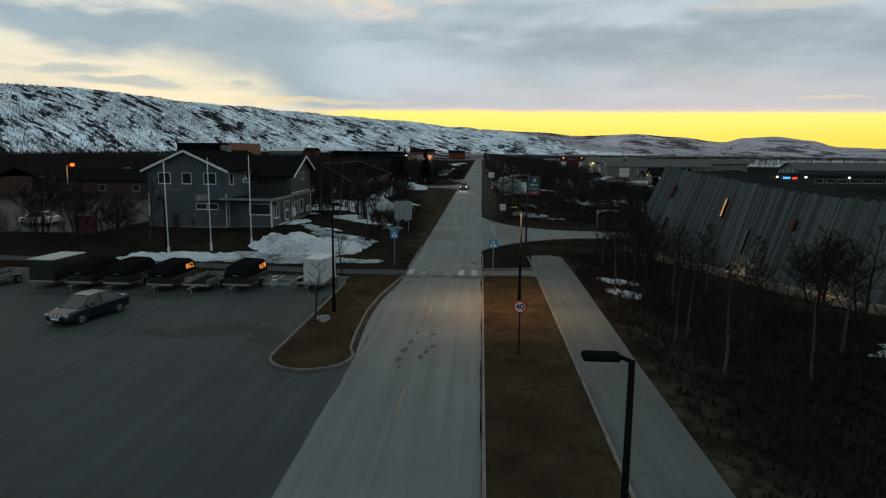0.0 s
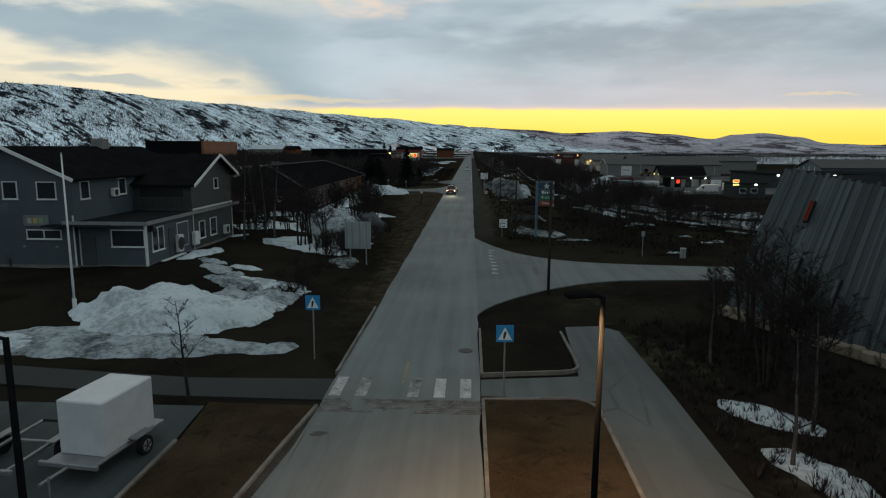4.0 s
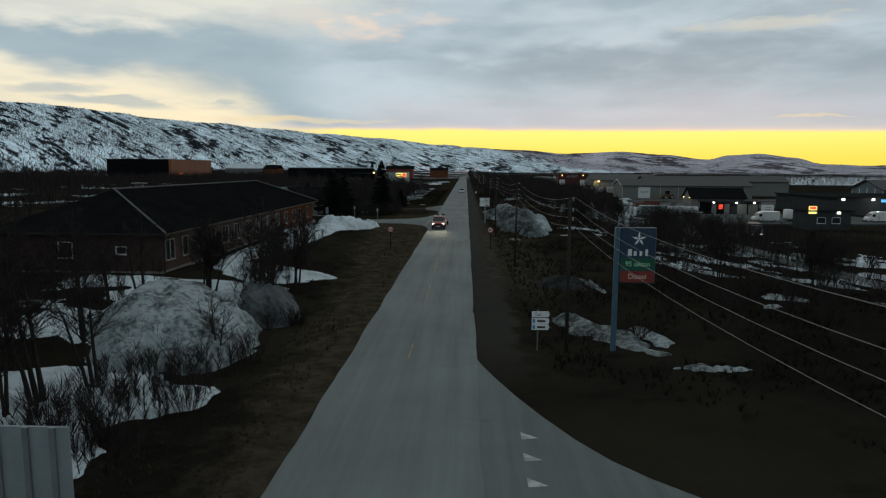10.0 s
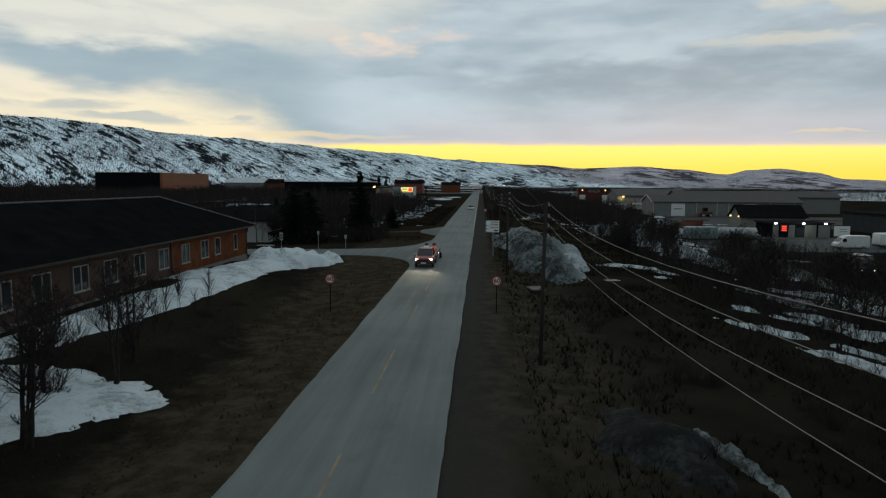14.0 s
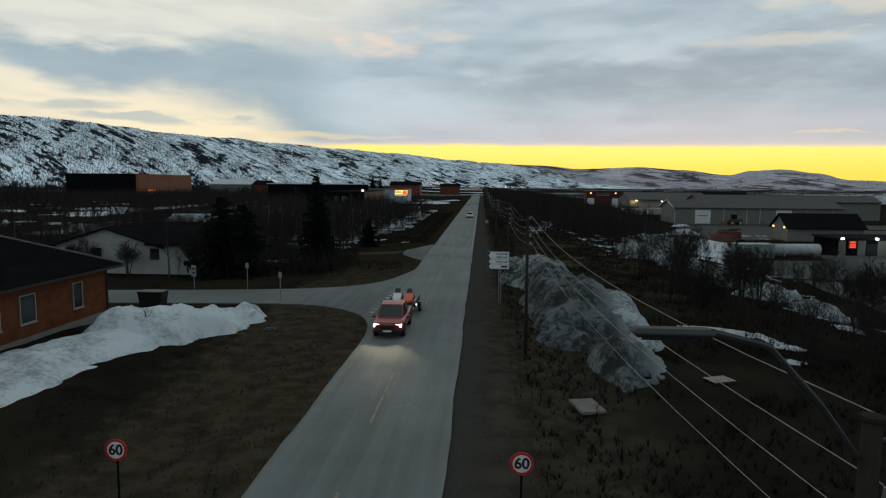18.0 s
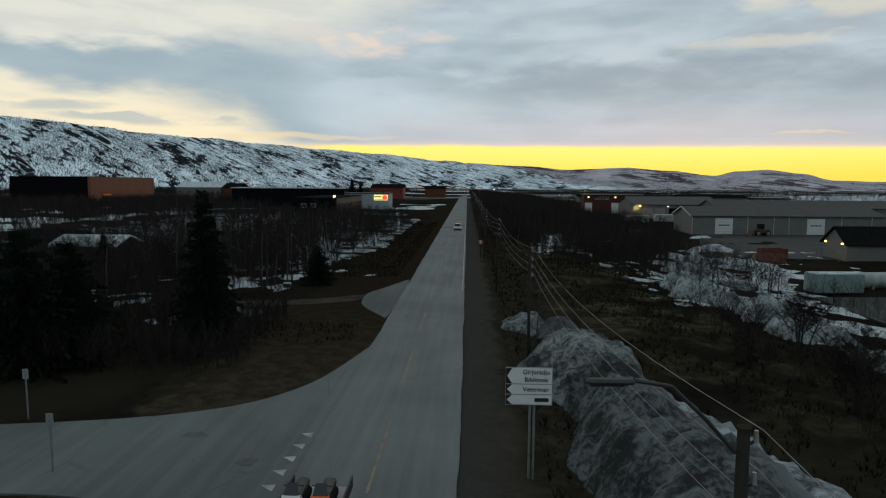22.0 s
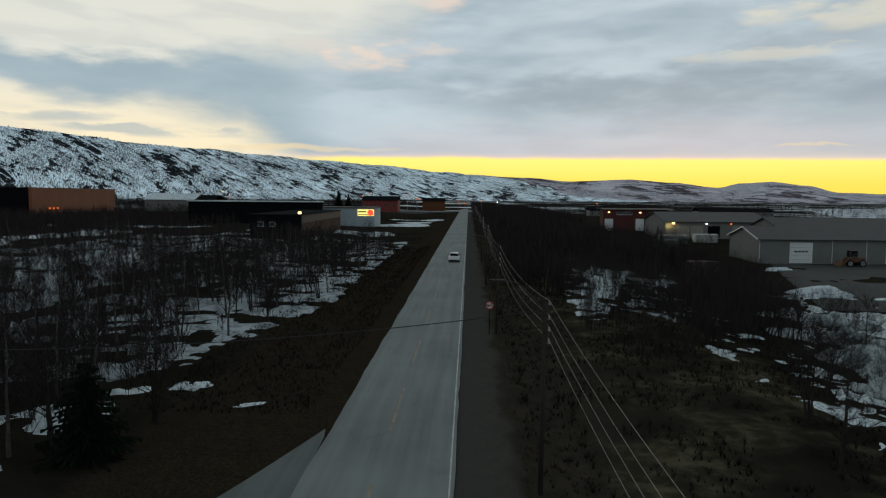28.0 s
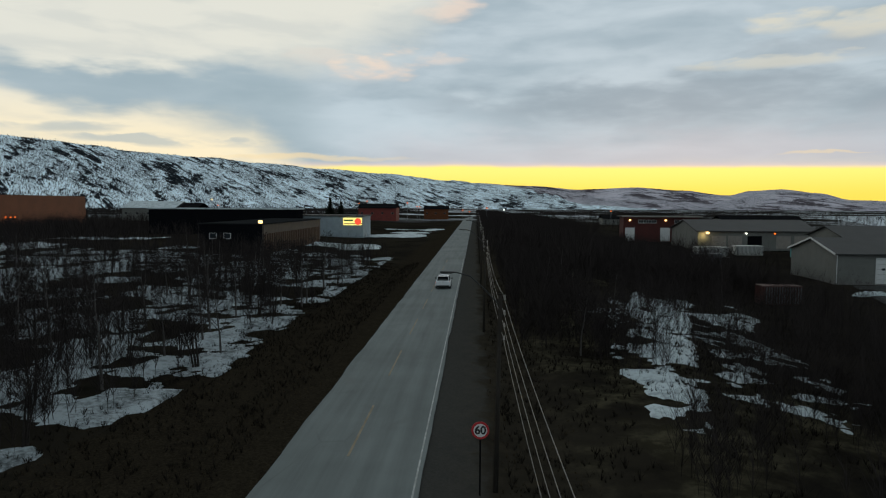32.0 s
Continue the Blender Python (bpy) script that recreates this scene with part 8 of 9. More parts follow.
hc = [(-2.0, [(0.80, 0.95), (0.74, 1.0)]), (-1.55, [(0.82, 0.95), (0.62, 1.42)]), (-0.6, [(0.83, 0.95), (0.64, 1.47)]), (0.25, [(0.82, 0.93), (0.62, 1.43)]), (1.25, [(0.76, 0.88), (0.70, 0.9)])]
car("hatchback", "white hatchback with glowing tail lights and dark glass roof", (1.05, 288.5, 0.02), 0, (0.62, 0.64, 0.66), hl, hc, (-1.32, 1.3), 0.32, 0.90,
            [("tail_light", 0.66, -2.06, 0.80, 0.36, 0.16, 0.08, M_TAIL), ("headlight", 0.60, 2.0, 0.60, 0.30, 0.14, 0.12, M_LENS)],
            [("sunroof", rbox(-0.5, 0.5, -0.95, 0.15, 1.50, 1.52, 0.01), M_CARGLASS, "dark glass sunroof"), ("spoiler", rbox(-0.58, 0.58, -1.85, -1.5, 1.40, 1.46, 0.02), M_BLACKM, "roof spoiler"), ("number_plate", box(-0.26, 0.26, -2.15, -2.12, 0.60, 0.72), M_SWHITE, "blank pale plate"), ("rear_bumper", rbox(-0.78, 0.78, -2.17, -2.0, 0.26, 0.44, 0.03), M_BLACKM, "dark lower bumper"), ("badge", tube((0, -2.13, 0.86), (0, -2.15, 0.86), 0.06, n=12), M_BLACKM, "")])

sl = [(-2.3, [(0.66, 0.4), (0.80, 0.45), (0.80, 0.75), (0.70, 0.92)]), (-2.15, [(0.78, 0.26), (0.88, 0.38), (0.87, 0.82), (0.76, 0.96)]), (-1.3, [(0.84, 0.2), (0.88, 0.32), (0.88, 0.83), (0.80, 0.94)]), (0.7, [(0.84, 0.2), (0.88, 0.32), (0.88, 0.80), (0.80, 0.91)]), (1.6, [(0.83, 0.22), (0.88, 0.34), (0.85, 0.73), (0.72, 0.82)]), (2.15, [(0.68, 0.28), (0.78, 0.38), (0.74, 0.62), (0.6, 0.7)]), (2.28, [(0.58, 0.32), (0.66, 0.4), (0.62, 0.54), (0.5, 0.6)])]
sc = [(-1.75, [(0.76, 0.92), (0.70, 0.96)]), (-0.95, [(0.79, 0.92), (0.60, 1.36)]), (-0.2, [(0.80, 0.92), (0.62, 1.41)]), (0.45, [(0.79, 0.9), (0.60, 1.36)]), (1.35, [(0.74, 0.84), (0.68, 0.86)])]
car("sedan", "parked dark blue sedan with spotlights on the forecourt", (-19.6, 34.1, 0.01), 168, (0.006, 0.010, 0.018), sl, sc, (-1.38, 1.36), 0.31, 0.88,
    [("headlight", 0.58, 2.16, 0.62, 0.34, 0.13, 0.12, M_LENS), ("tail_light", 0.6, -2.24, 0.78, 0.34, 0.16, 0.08, M_SRED)],
    [("number_plate", box(-0.26, 0.26, 2.29, 2.31, 0.40, 0.51), M_SWHITE, "blank pale plate")] + [("spotlight", tube((x, 2.2, 0.60), (x, 2.32, 0.60), 0.085, n=12), M_LENS, "round spotlight") for x in (-0.26, 0, 0.26)])

pl_ = [(-2.6, [(0.80, 0.5), (0.90, 0.55), (0.90, 1.0), (0.88, 1.06)]), (-0.75, [(0.86, 0.42), (0.93, 0.5), (0.93, 1.05), (0.88, 1.08)]), (0.8, [(0.86, 0.42), (0.93, 0.5), (0.93, 1.05), (0.86, 1.08)]), (1.9, [(0.84, 0.42), (0.92, 0.5), (0.9, 0.98), (0.76, 1.08)]), (2.5, [(0.74, 0.45), (0.84, 0.52), (0.82, 0.86), (0.66, 0.98)]), (2.66, [(0.66, 0.5), (0.74, 0.55), (0.7, 0.8), (0.58, 0.86)])]
pc = [(-1.0, [(0.86, 1.05), (0.8, 1.08)]), (-0.75, [(0.86, 1.05), (0.68, 1.70)]), (0.1, [(0.87, 1.05), (0.70, 1.76)]), (0.7, [(0.86, 1.05), (0.67, 1.70)]), (1.45, [(0.82, 1.05), (0.76, 1.08)])]
car("pickup", "red pickup with bright headlights pulling a loaded trailer", (-1.45, 155.7, 0.02), 180, (0.20, 0.018, 0.020), pl_, pc, (-1.6, 1.55), 0.38, 0.93,
           [("headlight", 0.66, 2.56, 0.82, 0.36, 0.18, 0.14, M_HEAD)],
           [("grille", rbox(-0.45, 0.45, 2.6, 2.69, 0.62, 0.84, 0.02), M_BLACKM, "black grille"), ("bumper", rbox(-0.85, 0.85, 2.5, 2.72, 0.40, 0.60, 0.04), M_BLACKM, "dark bumper"), ("number_plate", box(-0.26, 0.26, 2.71, 2.73, 0.45, 0.56), M_SWHITE, "blank pale plate"), ("cargo_bed", box(-0.8, 0.8, -2.5, -1.05, 1.055, 1.07), M_BLACKM, "dark load bed")])
for s in (-0.66, 0.66):
    lb_ = lamp_light(-1.45 + s, 153.0, 0.83, 320, (1.0, 0.88, 0.6), 0.25, 64)
    lb_.matrix_world = look((-1.45 + s, 152.95, 0.83), (-1.45 + s * 1.4, 138.1, -0.4))

tl = thing("trailer", "low trailer loaded with snowmobiles under orange cover", "trailer", (-1.45, 161.3, 0.02))
part("bed", rbox(-0.95, 0.95, -1.9, 1.9, 0.5, 0.62, 0.03), M_STEEL, tl)
for s in (-1, 1):
    part("side_rail", rbox(s * 0.95 - 0.03, s * 0.95 + 0.03, -1.9, 1.9, 0.62, 1.0, 0.01), M_BLACKM, tl)
    wheel(tl, s * 1.0, 0.3, 0.32, s)
    part("marker_light", rbox(s * 0.98 - 0.03, s * 0.98 + 0.03, -1.2, -1.08, 0.7, 0.8, 0.01), M_HEAD if s > 0 else M_LAMPW, tl)
part("drawbar", tube((0, -1.9, 0.5), (0, -3.0, 0.5), 0.05, n=6), M_STEEL, tl)
for x, col, nm in ((-0.42, (0.55, 0.10, 0.03), "orange"), (0.42, (0.5, 0.5, 0.5), "white")):
    sm = thing("snowmobile", nm + " and black snowmobile strapped on the trailer", "snowmobile", (-1.45 - x, 161.3, 0.64))
    pp = paint(nm + "_cowl", col)
    part("cowl", loft([(-1.3, [(0.1, 0.25), (0.2, 0.4)]), (-0.9, [(0.32, 0.2), (0.3, 0.6)]), (-0.3, [(0.34, 0.2), (0.26, 0.8)]), (0.1, [(0.26, 0.2), (0.2, 0.6)])]), pp, sm)
    part("seat", rbox(-0.18, 0.18, 0.05, 1.2, 0.42, 0.66, 0.06), M_BLACKM, sm)
    part("track", rbox(-0.22, 0.22, -0.2, 1.35, 0.0, 0.36, 0.1), M_TYRE, sm)
    part("windshield", slab([(-0.22, -0.32, 0.8), (0.22, -0.32, 0.8), (0.16, -0.1, 1.08), (-0.16, -0.1, 1.08)], 0.02), M_CARGLASS, sm)
    for s in (-1, 1):
        part("ski", rbox(s * 0.38 - 0.07, s * 0.38 + 0.07, -1.5, -0.5, 0.0, 0.05, 0.02), M_BLACKM, sm)
    part("handlebar", tube((-0.3, 0.0, 0.95), (0.3, 0.0, 0.95), 0.02, n=6), M_BLACKM, sm)


M_VANW = mat("dull_white_panels", (0.42, 0.44, 0.45), 0.5, var=0.1, scale=1.5, grain=14, bump=0.03)


# Orange reflection on the trailer covers, put in as a patchy glow.
M_ORANGE_GLINT = glow_mat("painted_orange_reflection", (1.0, 0.36, 0.07), 0.5)
NP = Net(M_ORANGE_GLINT.node_tree)
em = next(n for n in M_ORANGE_GLINT.node_tree.nodes if n.type == "EMISSION")
M_ORANGE_GLINT.node_tree.links.new(NP.step(NP.noise(NP.n("ShaderNodeNewGeometry").outputs["Position"], 3.2, 3, 0.6), 0.38, 0.62, 0.02, 0.75), em.inputs["Strength"])


def trailer(x, y, turn, kind, label):
    t = thing("trailer", label, "trailer", (x, y, 0.01), turn, group="trailers parked in a row")
    if kind == "frame":
        for s in (-1, 1):
            part("chassis_beam", rbox(s * 0.7 - 0.05, s * 0.7 + 0.05, -1.6, 1.6, 0.42, 0.52, 0.02), M_STEEL, t)
        part("cross_beam", rbox(-0.65, 0.65, 0.2, 0.3, 0.42, 0.5, 0.02), M_STEEL, t)
    else:
        part("chassis", rbox(-0.8, 0.8, -1.6, 1.6, 0.42, 0.52, 0.02), M_STEEL, t)
    part("drawbar", tube((0, -1.6, 0.45), (0, -2.7, 0.45), 0.045, n=6), M_STEEL, t, "galvanised drawbar")
    part("jockey_wheel", tube((0.12, -2.5, 0.0), (0.12, -2.5, 0.6), 0.03, n=6), M_STEEL, t)
    part("bumper_rail", rbox(-0.95, 0.95, -1.72, -1.6, 0.42, 0.56, 0.02), M_STEEL, t, "pale front rail")
    for s in (-1, 1):
        wheel(t, s * 0.92, 0.25, 0.29, s)
        part("mudguard", box(s * 0.92 - 0.14, s * 0.92 + 0.14, -0.15, 0.65, 0.62, 0.66), M_STEEL, t)
    if kind == "box":
        part("body", rbox(-0.95, 0.95, -1.6, 1.7, 0.52, 1.95, 0.03), M_BLACKM, t, "black box body")
        part("lid", rbox(-0.98, 0.98, -1.65, 1.75, 1.95, 2.03, 0.02), M_SGREY, t, "pale grey flat lid")
    elif kind == "white":
        part("body", rbox(-0.75, 0.75, -1.1, 1.2, 0.5, 2.15, 0.04), M_VANW, t, "white panelled box body")
        part("door", box(-0.68, 0.68, 1.2, 1.22, 0.6, 2.05), M_SGREY, t)
        for k in range(4):
            part("panel_joint", box(-0.76, -0.75, -0.8 + k * 0.5, -0.78 + k * 0.5, 0.55, 2.1), M_STEEL, t)
    elif kind == "frame":
        part("winch", rbox(-0.2, 0.2, -2.3, -1.9, 0.5, 0.95, 0.04), M_SGREY, t, "pale winch box")
        part("roller", tube((-0.5, 1.4, 0.6), (0.5, 1.4, 0.6), 0.06, n=8), M_BLACKM, t)
    elif kind == "open":
        for s in (-1, 1):
            part("side", box(s * 0.8 - 0.02, s * 0.8 + 0.02, -1.6, 1.6, 0.52, 0.85), M_STEEL, t)
        part("floor", box(-0.78, 0.78, -1.58, 1.58, 0.52, 0.56), M_FELT, t)
        part("tailboard", box(-0.8, 0.8, 1.58, 1.62, 0.52, 0.85), M_STEEL, t)
    else:
        part("tub", rbox(-0.9, 0.9, -1.6, 1.65, 0.52, 1.0, 0.03), M_BLACKM, t, "black tub")
        secs = [(-1.62, [(0.86, 1.0), (0.80, 1.25), (0.6, 1.3)]), (-1.2, [(0.9, 1.0), (0.82, 1.6), (0.62, 1.72)]), (0.0, [(0.9, 1.0), (0.84, 1.72), (0.64, 1.84)]), (1.3, [(0.9, 1.0), (0.84, 1.74), (0.64, 1.86)]), (1.66, [(0.88, 1.0), (0.82, 1.55), (0.6, 1.66)])]
        part("cover", loft(secs), mat("cover_plastic", (0.008, 0.0085, 0.009), 0.9), t, "glossy black hard cover")
        part("handle", box(-0.2, 0.2, -1.68, -1.62, 1.1, 1.14), M_STEEL, t)
        if kind == "lit":
            for s in (0.86,):
                part("side_window", box(s - 0.01, s + 0.02, 0.35, 1.4, 1.2, 1.58), M_ORANGE_GLINT, t, "orange reflection in the side window, made to glow")
    return t


TR = [(-31.2, 42.3, "open"), (-27.2, 42.6, "box"), (-24.5, 42.5, "cover"), (-21.8, 42.5, "cover"), (-18.7, 42.3, "lit"), (-16.2, 42.4, "open"), (-13.6, 42.8, "lit"), (-10.9, 43.2, "frame"), (-8.55, 43.6, "white")]
for x, y, k in TR:
    trailer(x, y, -4 if k != "white" else -8, k, {"box": "black box trailer with a flat grey lid", "cover": "small trailer under a glossy black cover", "lit": "black covered trailer with a painted orange reflection", "frame": "bare trailer frame with a winch on the drawbar", "open": "open galvanised trailer with low sides", "white": "white box trailer at the kerb"}[k])
for x, y, ang, col in ((-47.5, 69, 80, (0.45, 0.46, 0.47)), (-66, 75, 75, (0.4, 0.4, 0.42)), (94, 300, 95, (0.45, 0.45, 0.45)), (102, 306, 90, (0.4, 0.42, 0.45))):
    car("parked_car", "pale parked car standing far off in a yard", (x, y, rise(x, y) + 0.02), ang, col, sl, sc, (-1.38, 1.36), 0.31, 0.88, [("headlight", 0.58, 2.16, 0.62, 0.34, 0.13, 0.12, M_LENS)])


def van(x, y, turn, col, label, lit=False):
    v = thing("van", label, "van", (x, y, rise(x, y) - 0.05), turn)
    pv = paint("van_paint", col, 0.35)
    part("cargo_body", rbox(-0.98, 0.98, -2.9, 0.9, 0.42, 2.45, 0.08, 2), pv, v)
    part("cab", loft([(0.9, [(0.96, 0.42), (0.98, 1.2), (0.86, 2.3)]), (1.5, [(0.95, 0.42), (0.97, 1.2), (0.8, 2.1)]), (2.2, [(0.92, 0.42), (0.93, 1.15), (0.8, 1.3)]), (2.6, [(0.85, 0.42), (0.85, 0.9), (0.76, 1.0)])]), pv, v)
    part("windscreen", slab([(-0.74, 2.16, 1.36), (0.74, 2.16, 1.36), (0.72, 1.56, 2.06), (-0.72, 1.56, 2.06)], 0.03), M_CARGLASS, v)
    for s in (-1, 1):
        part("side_window", box(s * 0.97 - 0.02, s * 0.97 + 0.02, 1.0, 1.6, 1.35, 1.95), M_CARGLASS, v)
        part("headlight", rbox(s * 0.62 - 0.16, s * 0.62 + 0.16, 2.55, 2.63, 0.72, 0.92, 0.02), M_HEAD if lit else M_LENS, v)
        part("tail_light", rbox(s * 0.86 - 0.07, s * 0.86 + 0.07, -2.93, -2.88, 0.8, 1.3, 0.02), M_SRED, v)
        for wy in (-1.9, 1.75):
            wheel(v, s * 0.88, wy, 0.33, s)
    part("bumper", rbox(-0.92, 0.92, 2.5, 2.7, 0.36, 0.58, 0.04), M_BLACKM, v)
    return v


van(94.0, 208.0, 90, (0.55, 0.55, 0.55), "white van parked before the blue-grey store")
van(68.6, 206.4, 90, (0.5, 0.5, 0.5), "white van parked on the yard below the road")
van(52, 174, 165, (0.03, 0.03, 0.035), "dark van with bright headlights on the yard track", True)
for x, y, a, col, nm in ((58.0, 262.5, 3, (0.10, 0.022, 0.018), "rusty red"), (52.4, 252.6, -8, (0.12, 0.05, 0.03), "faded orange")):
    skip = thing("skip_container", nm + " open steel skip beside the snow", "container", (x, y, rise(x, y) - 0.05), a)
    ms = mat("skip_paint", col, 0.8, var=0.4, scale=1.2, dirt=(0.03, 0.02, 0.015, 0.8))
    part("floor", box(0.1, 4.7, 0.1, 1.9, 0.15, 0.25), ms, skip)
    for y0 in (0.0, 1.9):
        part("side", box(0, 4.8, y0, y0 + 0.1, 0.15, 1.7), ms, skip)
        for k in range(5):
            part("rib", box(0.5 + k * 0.95, 0.6 + k * 0.95, y0 - 0.05 if y0 == 0 else y0 + 0.1, y0 if y0 == 0 else y0 + 0.15, 0.2, 1.65), ms, skip)
    for x0 in (0.0, 4.7):
        part("end", box(x0, x0 + 0.1, 0.1, 1.9, 0.15, 1.6), ms, skip)
tarp = thing("trailer", "long trailer under a smooth white tarpaulin", "trailer", (73.4, 207.0, rise(75, 207) - 0.05), 2)
part("tarpaulin", rbox(0, 8.2, -1.2, 1.2, 0.75, 2.9, 0.3, 3), M_TRIM, tarp, "smooth white tarpaulin", smooth=True)
part("chassis", rbox(0.1, 8.1, -1.0, 1.0, 0.5, 0.75, 0.04), M_BLACKM, tarp)
for x in (5.4, 6.6):
    for s_ in (-1, 1):
        part("wheel", tube((x, s_ * 0.8, 0.4), (x, s_ * 1.1, 0.4), 0.42, n=16), M_TYRE, tarp, "black tyre")
part("support_leg", box(1.0, 1.15, -0.8, 0.8, 0.0, 0.5), M_STEEL, tarp)
dig = thing("wheel_loader", "old orange wheel loader parked before the warehouse", "wheel loader", (81.0, 314.0, GZ), 95)
DO = mat("loader_orange", (0.07, 0.032, 0.012), 0.7, var=0.3, scale=2)
part("body", rbox(-0.9, 0.9, -2.2, 1.2, 0.9, 1.9, 0.1), DO, dig)
part("cab", rbox(-0.75, 0.75, -0.6, 0.8, 1.9, 3.2, 0.08), M_CARGLASS, dig)
part("cab_roof", rbox(-0.8, 0.8, -0.7, 0.9, 3.2, 3.32, 0.04), DO, dig)
part("bucket", solid([(2.2, 0.1), (3.3, 0.1), (3.2, 0.3), (2.5, 1.2), (2.2, 1.1)], -1.2, 1.2, "x"), DO, dig)
for s in (-1, 1):
    part("loader_arm", tube((s * 0.6, 0.9, 1.7), (s * 0.6, 2.5, 0.7), 0.12, n=6), DO, dig)
    for y in (-1.5, 1.1):
        wheel(dig, s * 0.85, y, 0.7, s)

# ---- single trees and shrubs ----
slim = tree_thing("birch_tree", 71, "slender young birch with pale trunk", M_BIRCH, 5.4, spread=0.34)
sap = tree_thing("sapling", 72, "thin bare sapling standing by the kerb", M_BARK, 3.6, spread=0.3, dense=0.8)
for x, y, s in ((13.6, 27.3, 1.2), (12.9, 32.2, 0.9), (13.8, 33.0, 1.0), (17.2, 27.0, 1.1), (12.3, 44, 1.0), (14.2, 46.5, 1.0), (13.2, 53.0, 1.1), (16.0, 51.5, 1.15), (15.3, 40.5, 1.2), (18.3, 36, 1.25), (20.6, 31, 1.3), (22, 25, 1.2), (18.5, 44.0, 1.2), (17.0, 58.5, 1.1), (19.5, 22, 1.1), (16, 19, 1.0)):
    plant(slim, x, y, s)
for x, y, s in ((15.5, 36, 1.1), (17.5, 47, 1.0), (23.5, 34.5, 1.2), (16.8, 31.5, 0.95), (21.5, 28, 1.0), (17.6, 54.5, 1.0), (24.5, 27, 1.2), (14.7, 57, 0.9), (15.6, 55.2, 1.25), (16.6, 57.2, 1.3), (15.9, 52.8, 1.3), (14.4, 50.4, 1.1), (13.2, 39.7, 1.1), (15.4, 29.6, 1.0)):
    plant(KINDS[1 if int(x) % 2 else 3], x, y, s)
for x, y, s in ((-31.5, 57.4, 1.0), (-36.5, 59.0, 1.15), (-41.5, 61.0, 1.2), (16.4, 51.2, 0.9), (21.8, 35.8, 1.1), (24.6, 30.6, 1.2), (-14.5, 104.8, 1.0), (-31.0, 90.5, 1.1), (-23.8, 176.0, 0.9), (-30.5, 176.2, 0.7), (-35.0, 176.4, 0.75), (19.5, 160.0, 0.9), (24.0, 166.0, 1.0), (28.0, 172.0, 1.0), (22.0, 174.0, 0.9), (30.0, 182.0, 1.0), (25.5, 186.0, 0.9), (33.0, 166.0, 1.0), (26.0, 142.0, 1.0), (30.0, 136.0, 1.0), (34.0, 146.0, 1.0), (24.0, 118.0, 0.9), (29.0, 112.0, 0.9), (34.0, 122.0, 1.0)):
    plant(KINDS[6], x, y, s)
for x, y, s in ((-6.38, 34.05, 1.0), (-7.85, 47.6, 1.1), (-15.2, 153.8, 0.6)):
    plant(sap, x, y, s)
for x, y, k, s in ((-29.5, 59.5, 4, 1.25), (-33.5, 60.5, 1, 1.0), (-44, 56, 1, 0.9), (-40, 58, 3, 0.9), (-47, 72, 2, 1.0), (-13.0, 84.0, 1, 1.0), (-15.6, 88.0, 3, 1.1), (-9.5, 101.5, 1, 0.95), (-11.3, 106, 1, 0.95), (-10.4, 110.5, 3, 0.9), (-12.5, 114.5, 3, 0.9), (-15.4, 119, 1, 0.8), (-18.5, 100, 3, 0.95), (-9.0, 92, 5, 1.0), (-16.2, 125, 5, 0.9), (-20.5, 90, 1, 1.1), (-22.5, 97, 3, 1.15), (-26, 100, 0, 1.1), (-23, 104, 1, 1.0), (-29, 96, 2, 1.0), (-16.5, 86, 2, 1.3), (-19, 84.5, 0, 1.3), (-21, 93.5, 2, 1.35), (-12.6, 109, 1, 1.3), (-24.5, 92, 0, 1.3), (-11.6, 87, 3, 1.2), (-21.5, 99.5, 3, 1.0)):
    plant(KINDS[k], x, y, s)
for i in range(46):
    y = 64 + 55 * random.random()
    x = -7.2 - 4.5 * random.random() - (2.0 if y > 100 else 0)
    plant(SHRUBS[i % 3], x, y, random.uniform(0.6, 1.2), group="shrubs along the west verge")
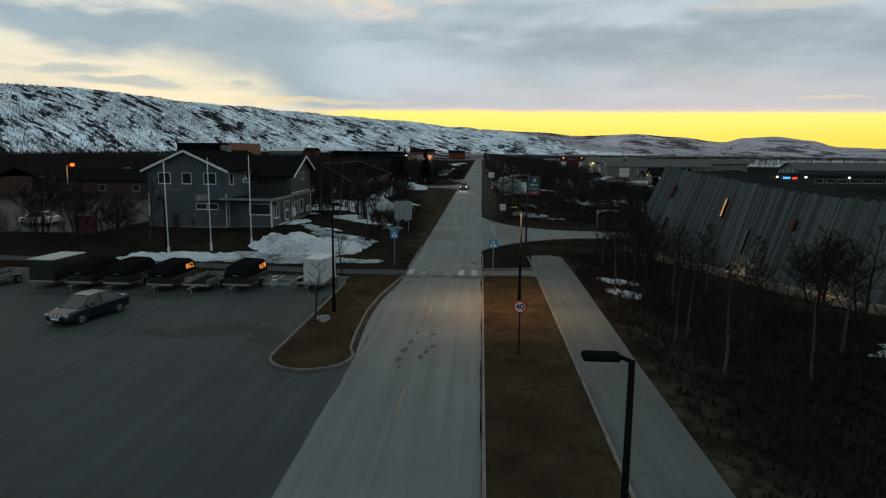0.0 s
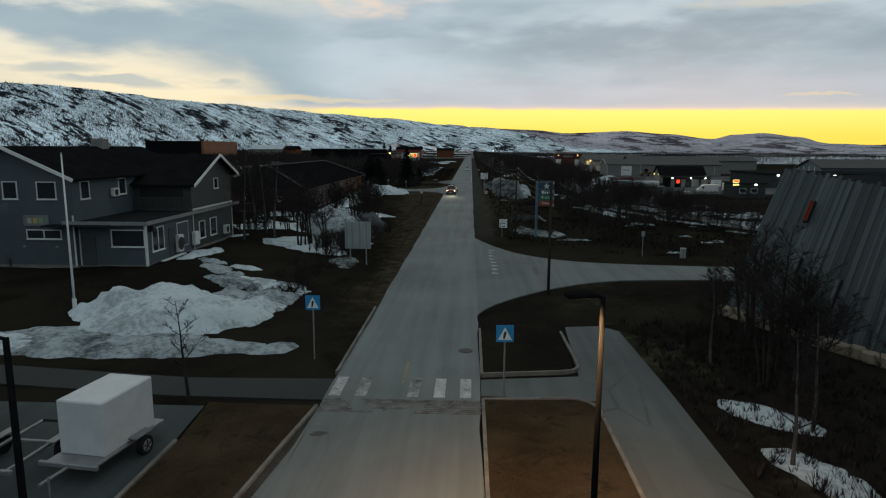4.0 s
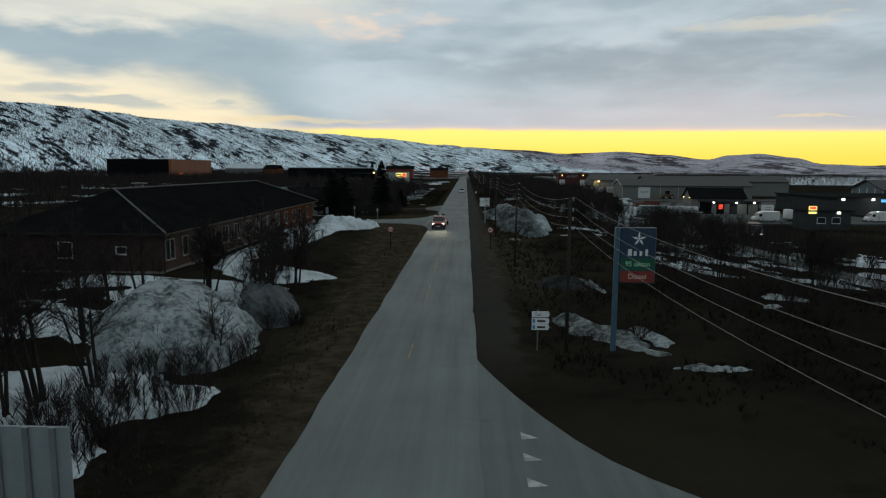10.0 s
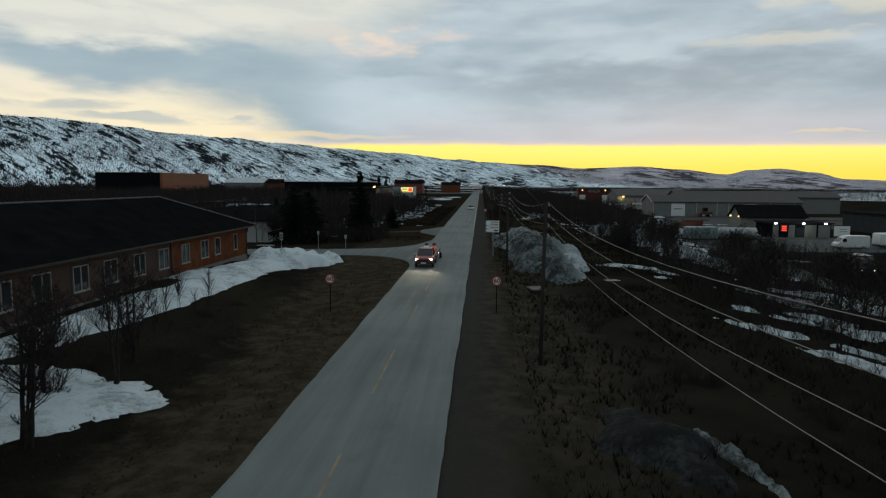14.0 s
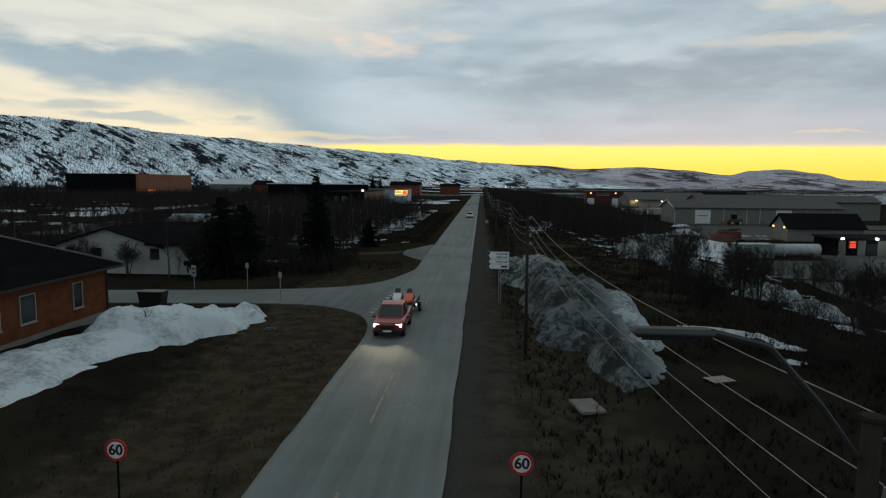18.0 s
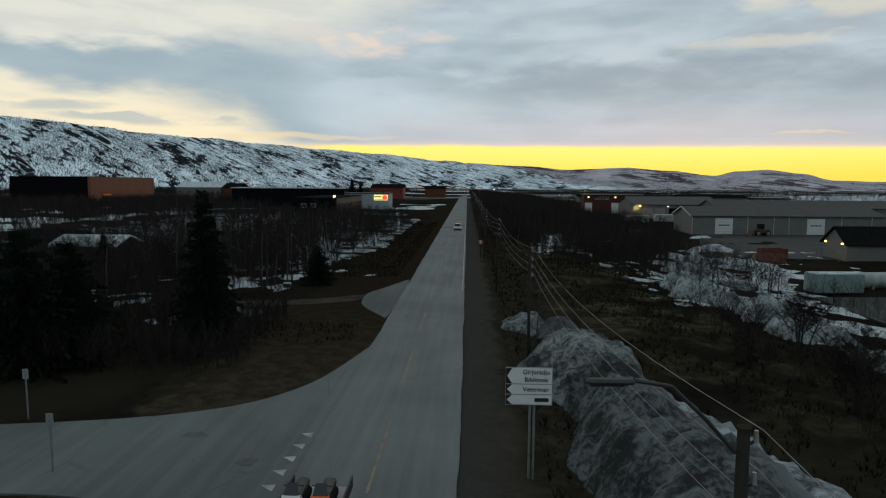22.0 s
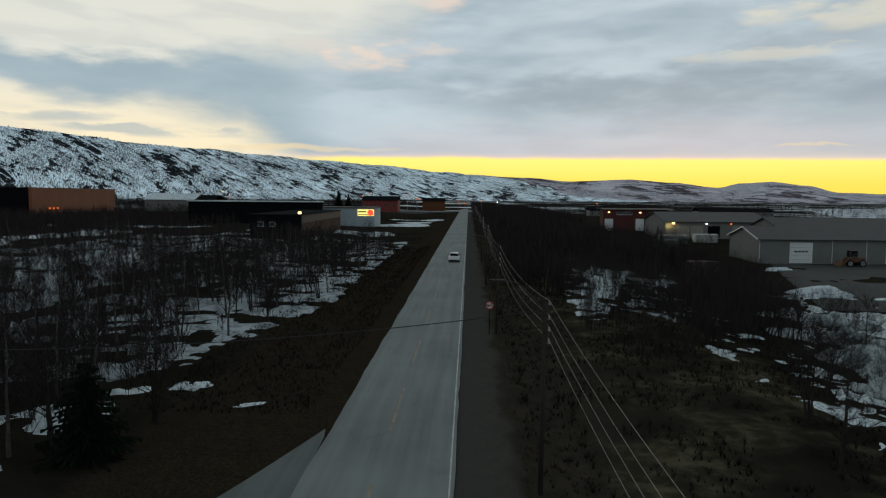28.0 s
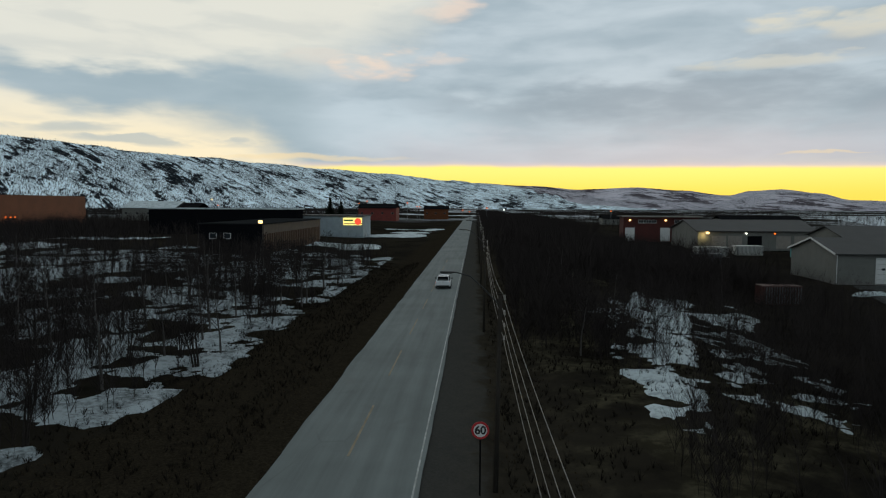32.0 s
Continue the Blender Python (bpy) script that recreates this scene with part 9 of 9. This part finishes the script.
for i in range(60):
    x, y = 9 + 16 * random.random(), 96 + 100 * random.random()
    if not (8 < x < 17 and 146 < y < 196):
        plant(SHRUBS[i % 3], x, y, random.uniform(0.5, 1.0), group="shrubs below the wires")
for x, y, k, s in ((-10.6, 104.5, 1, 1.15), (-11.8, 108.5, 3, 1.2), (-10.2, 110.5, 1, 1.1), (-12.4, 113.5, 3, 1.15), (-10.8, 116.5, 1, 1.1), (-12.0, 120.0, 3, 1.2), (-14.6, 104.0, 3, 1.1), (-15.8, 98.5, 1, 1.2), (-13.3, 82.9, 1, 1.35), (-12.7, 85.5, 3, 1.45), (-18.2, 88.6, 2, 1.25), (-22.0, 86.5, 0, 1.3), (-25.5, 88.5, 2, 1.2), (-15.5, 92.5, 1, 1.3), (26, 227, 1, 1.0), (27.2, 234.1, 3, 1.1), (24.8, 221.5, 3, 1.0), (31, 240, 1, 1.0), (33.5, 232, 0, 0.9), (18.5, 209, 1, 0.9), (20.5, 215, 3, 1.0), (-12, 190, 1, 1.0), (-17, 204.5, 0, 1.1), (-13.5, 208, 1, 1.1), (-11.8, 213, 3, 1.1), (-20, 210, 2, 1.0), (-26, 193, 0, 1.1), (8.4, 196.5, 0, 0.7), (8.2, 188.2, 0, 0.75), (37, 215, 1, 1.0), (40, 226, 3, 1.0), (34, 207, 0, 0.9), (31, 214, 2, 0.8)):
    plant(KINDS[k], x, y, s)
s_tall = spruce(5, 9.6, 2.3, "tall dark spruce at the corner of the side road")
s_wide = spruce(6, 6.4, 3.1, "broad dark spruce beside the pale house")
for x, y, s, k in ((-13.3, 182.5, 1.08, 0), (-21.4, 177.4, 1.28, 1), (-20.0, 179.2, 1.15, 1),  (-12.4, 208.6, 0.66, 1), (-33, 205, 0.6, 0), (-31, 214, 0.5, 1), (-62, 500, 1.3, 0), (-58, 505, 1.1, 0)):
    plant(s_wide if k else s_tall, x, y, s, group="spruces by the side road")
for o_ in KINDS + SHRUBS + [slim, sap, s_tall, s_wide]:
    for c_ in list(o_.children_recursive):
        bpy.data.objects.remove(c_)
    bpy.data.objects.remove(o_)
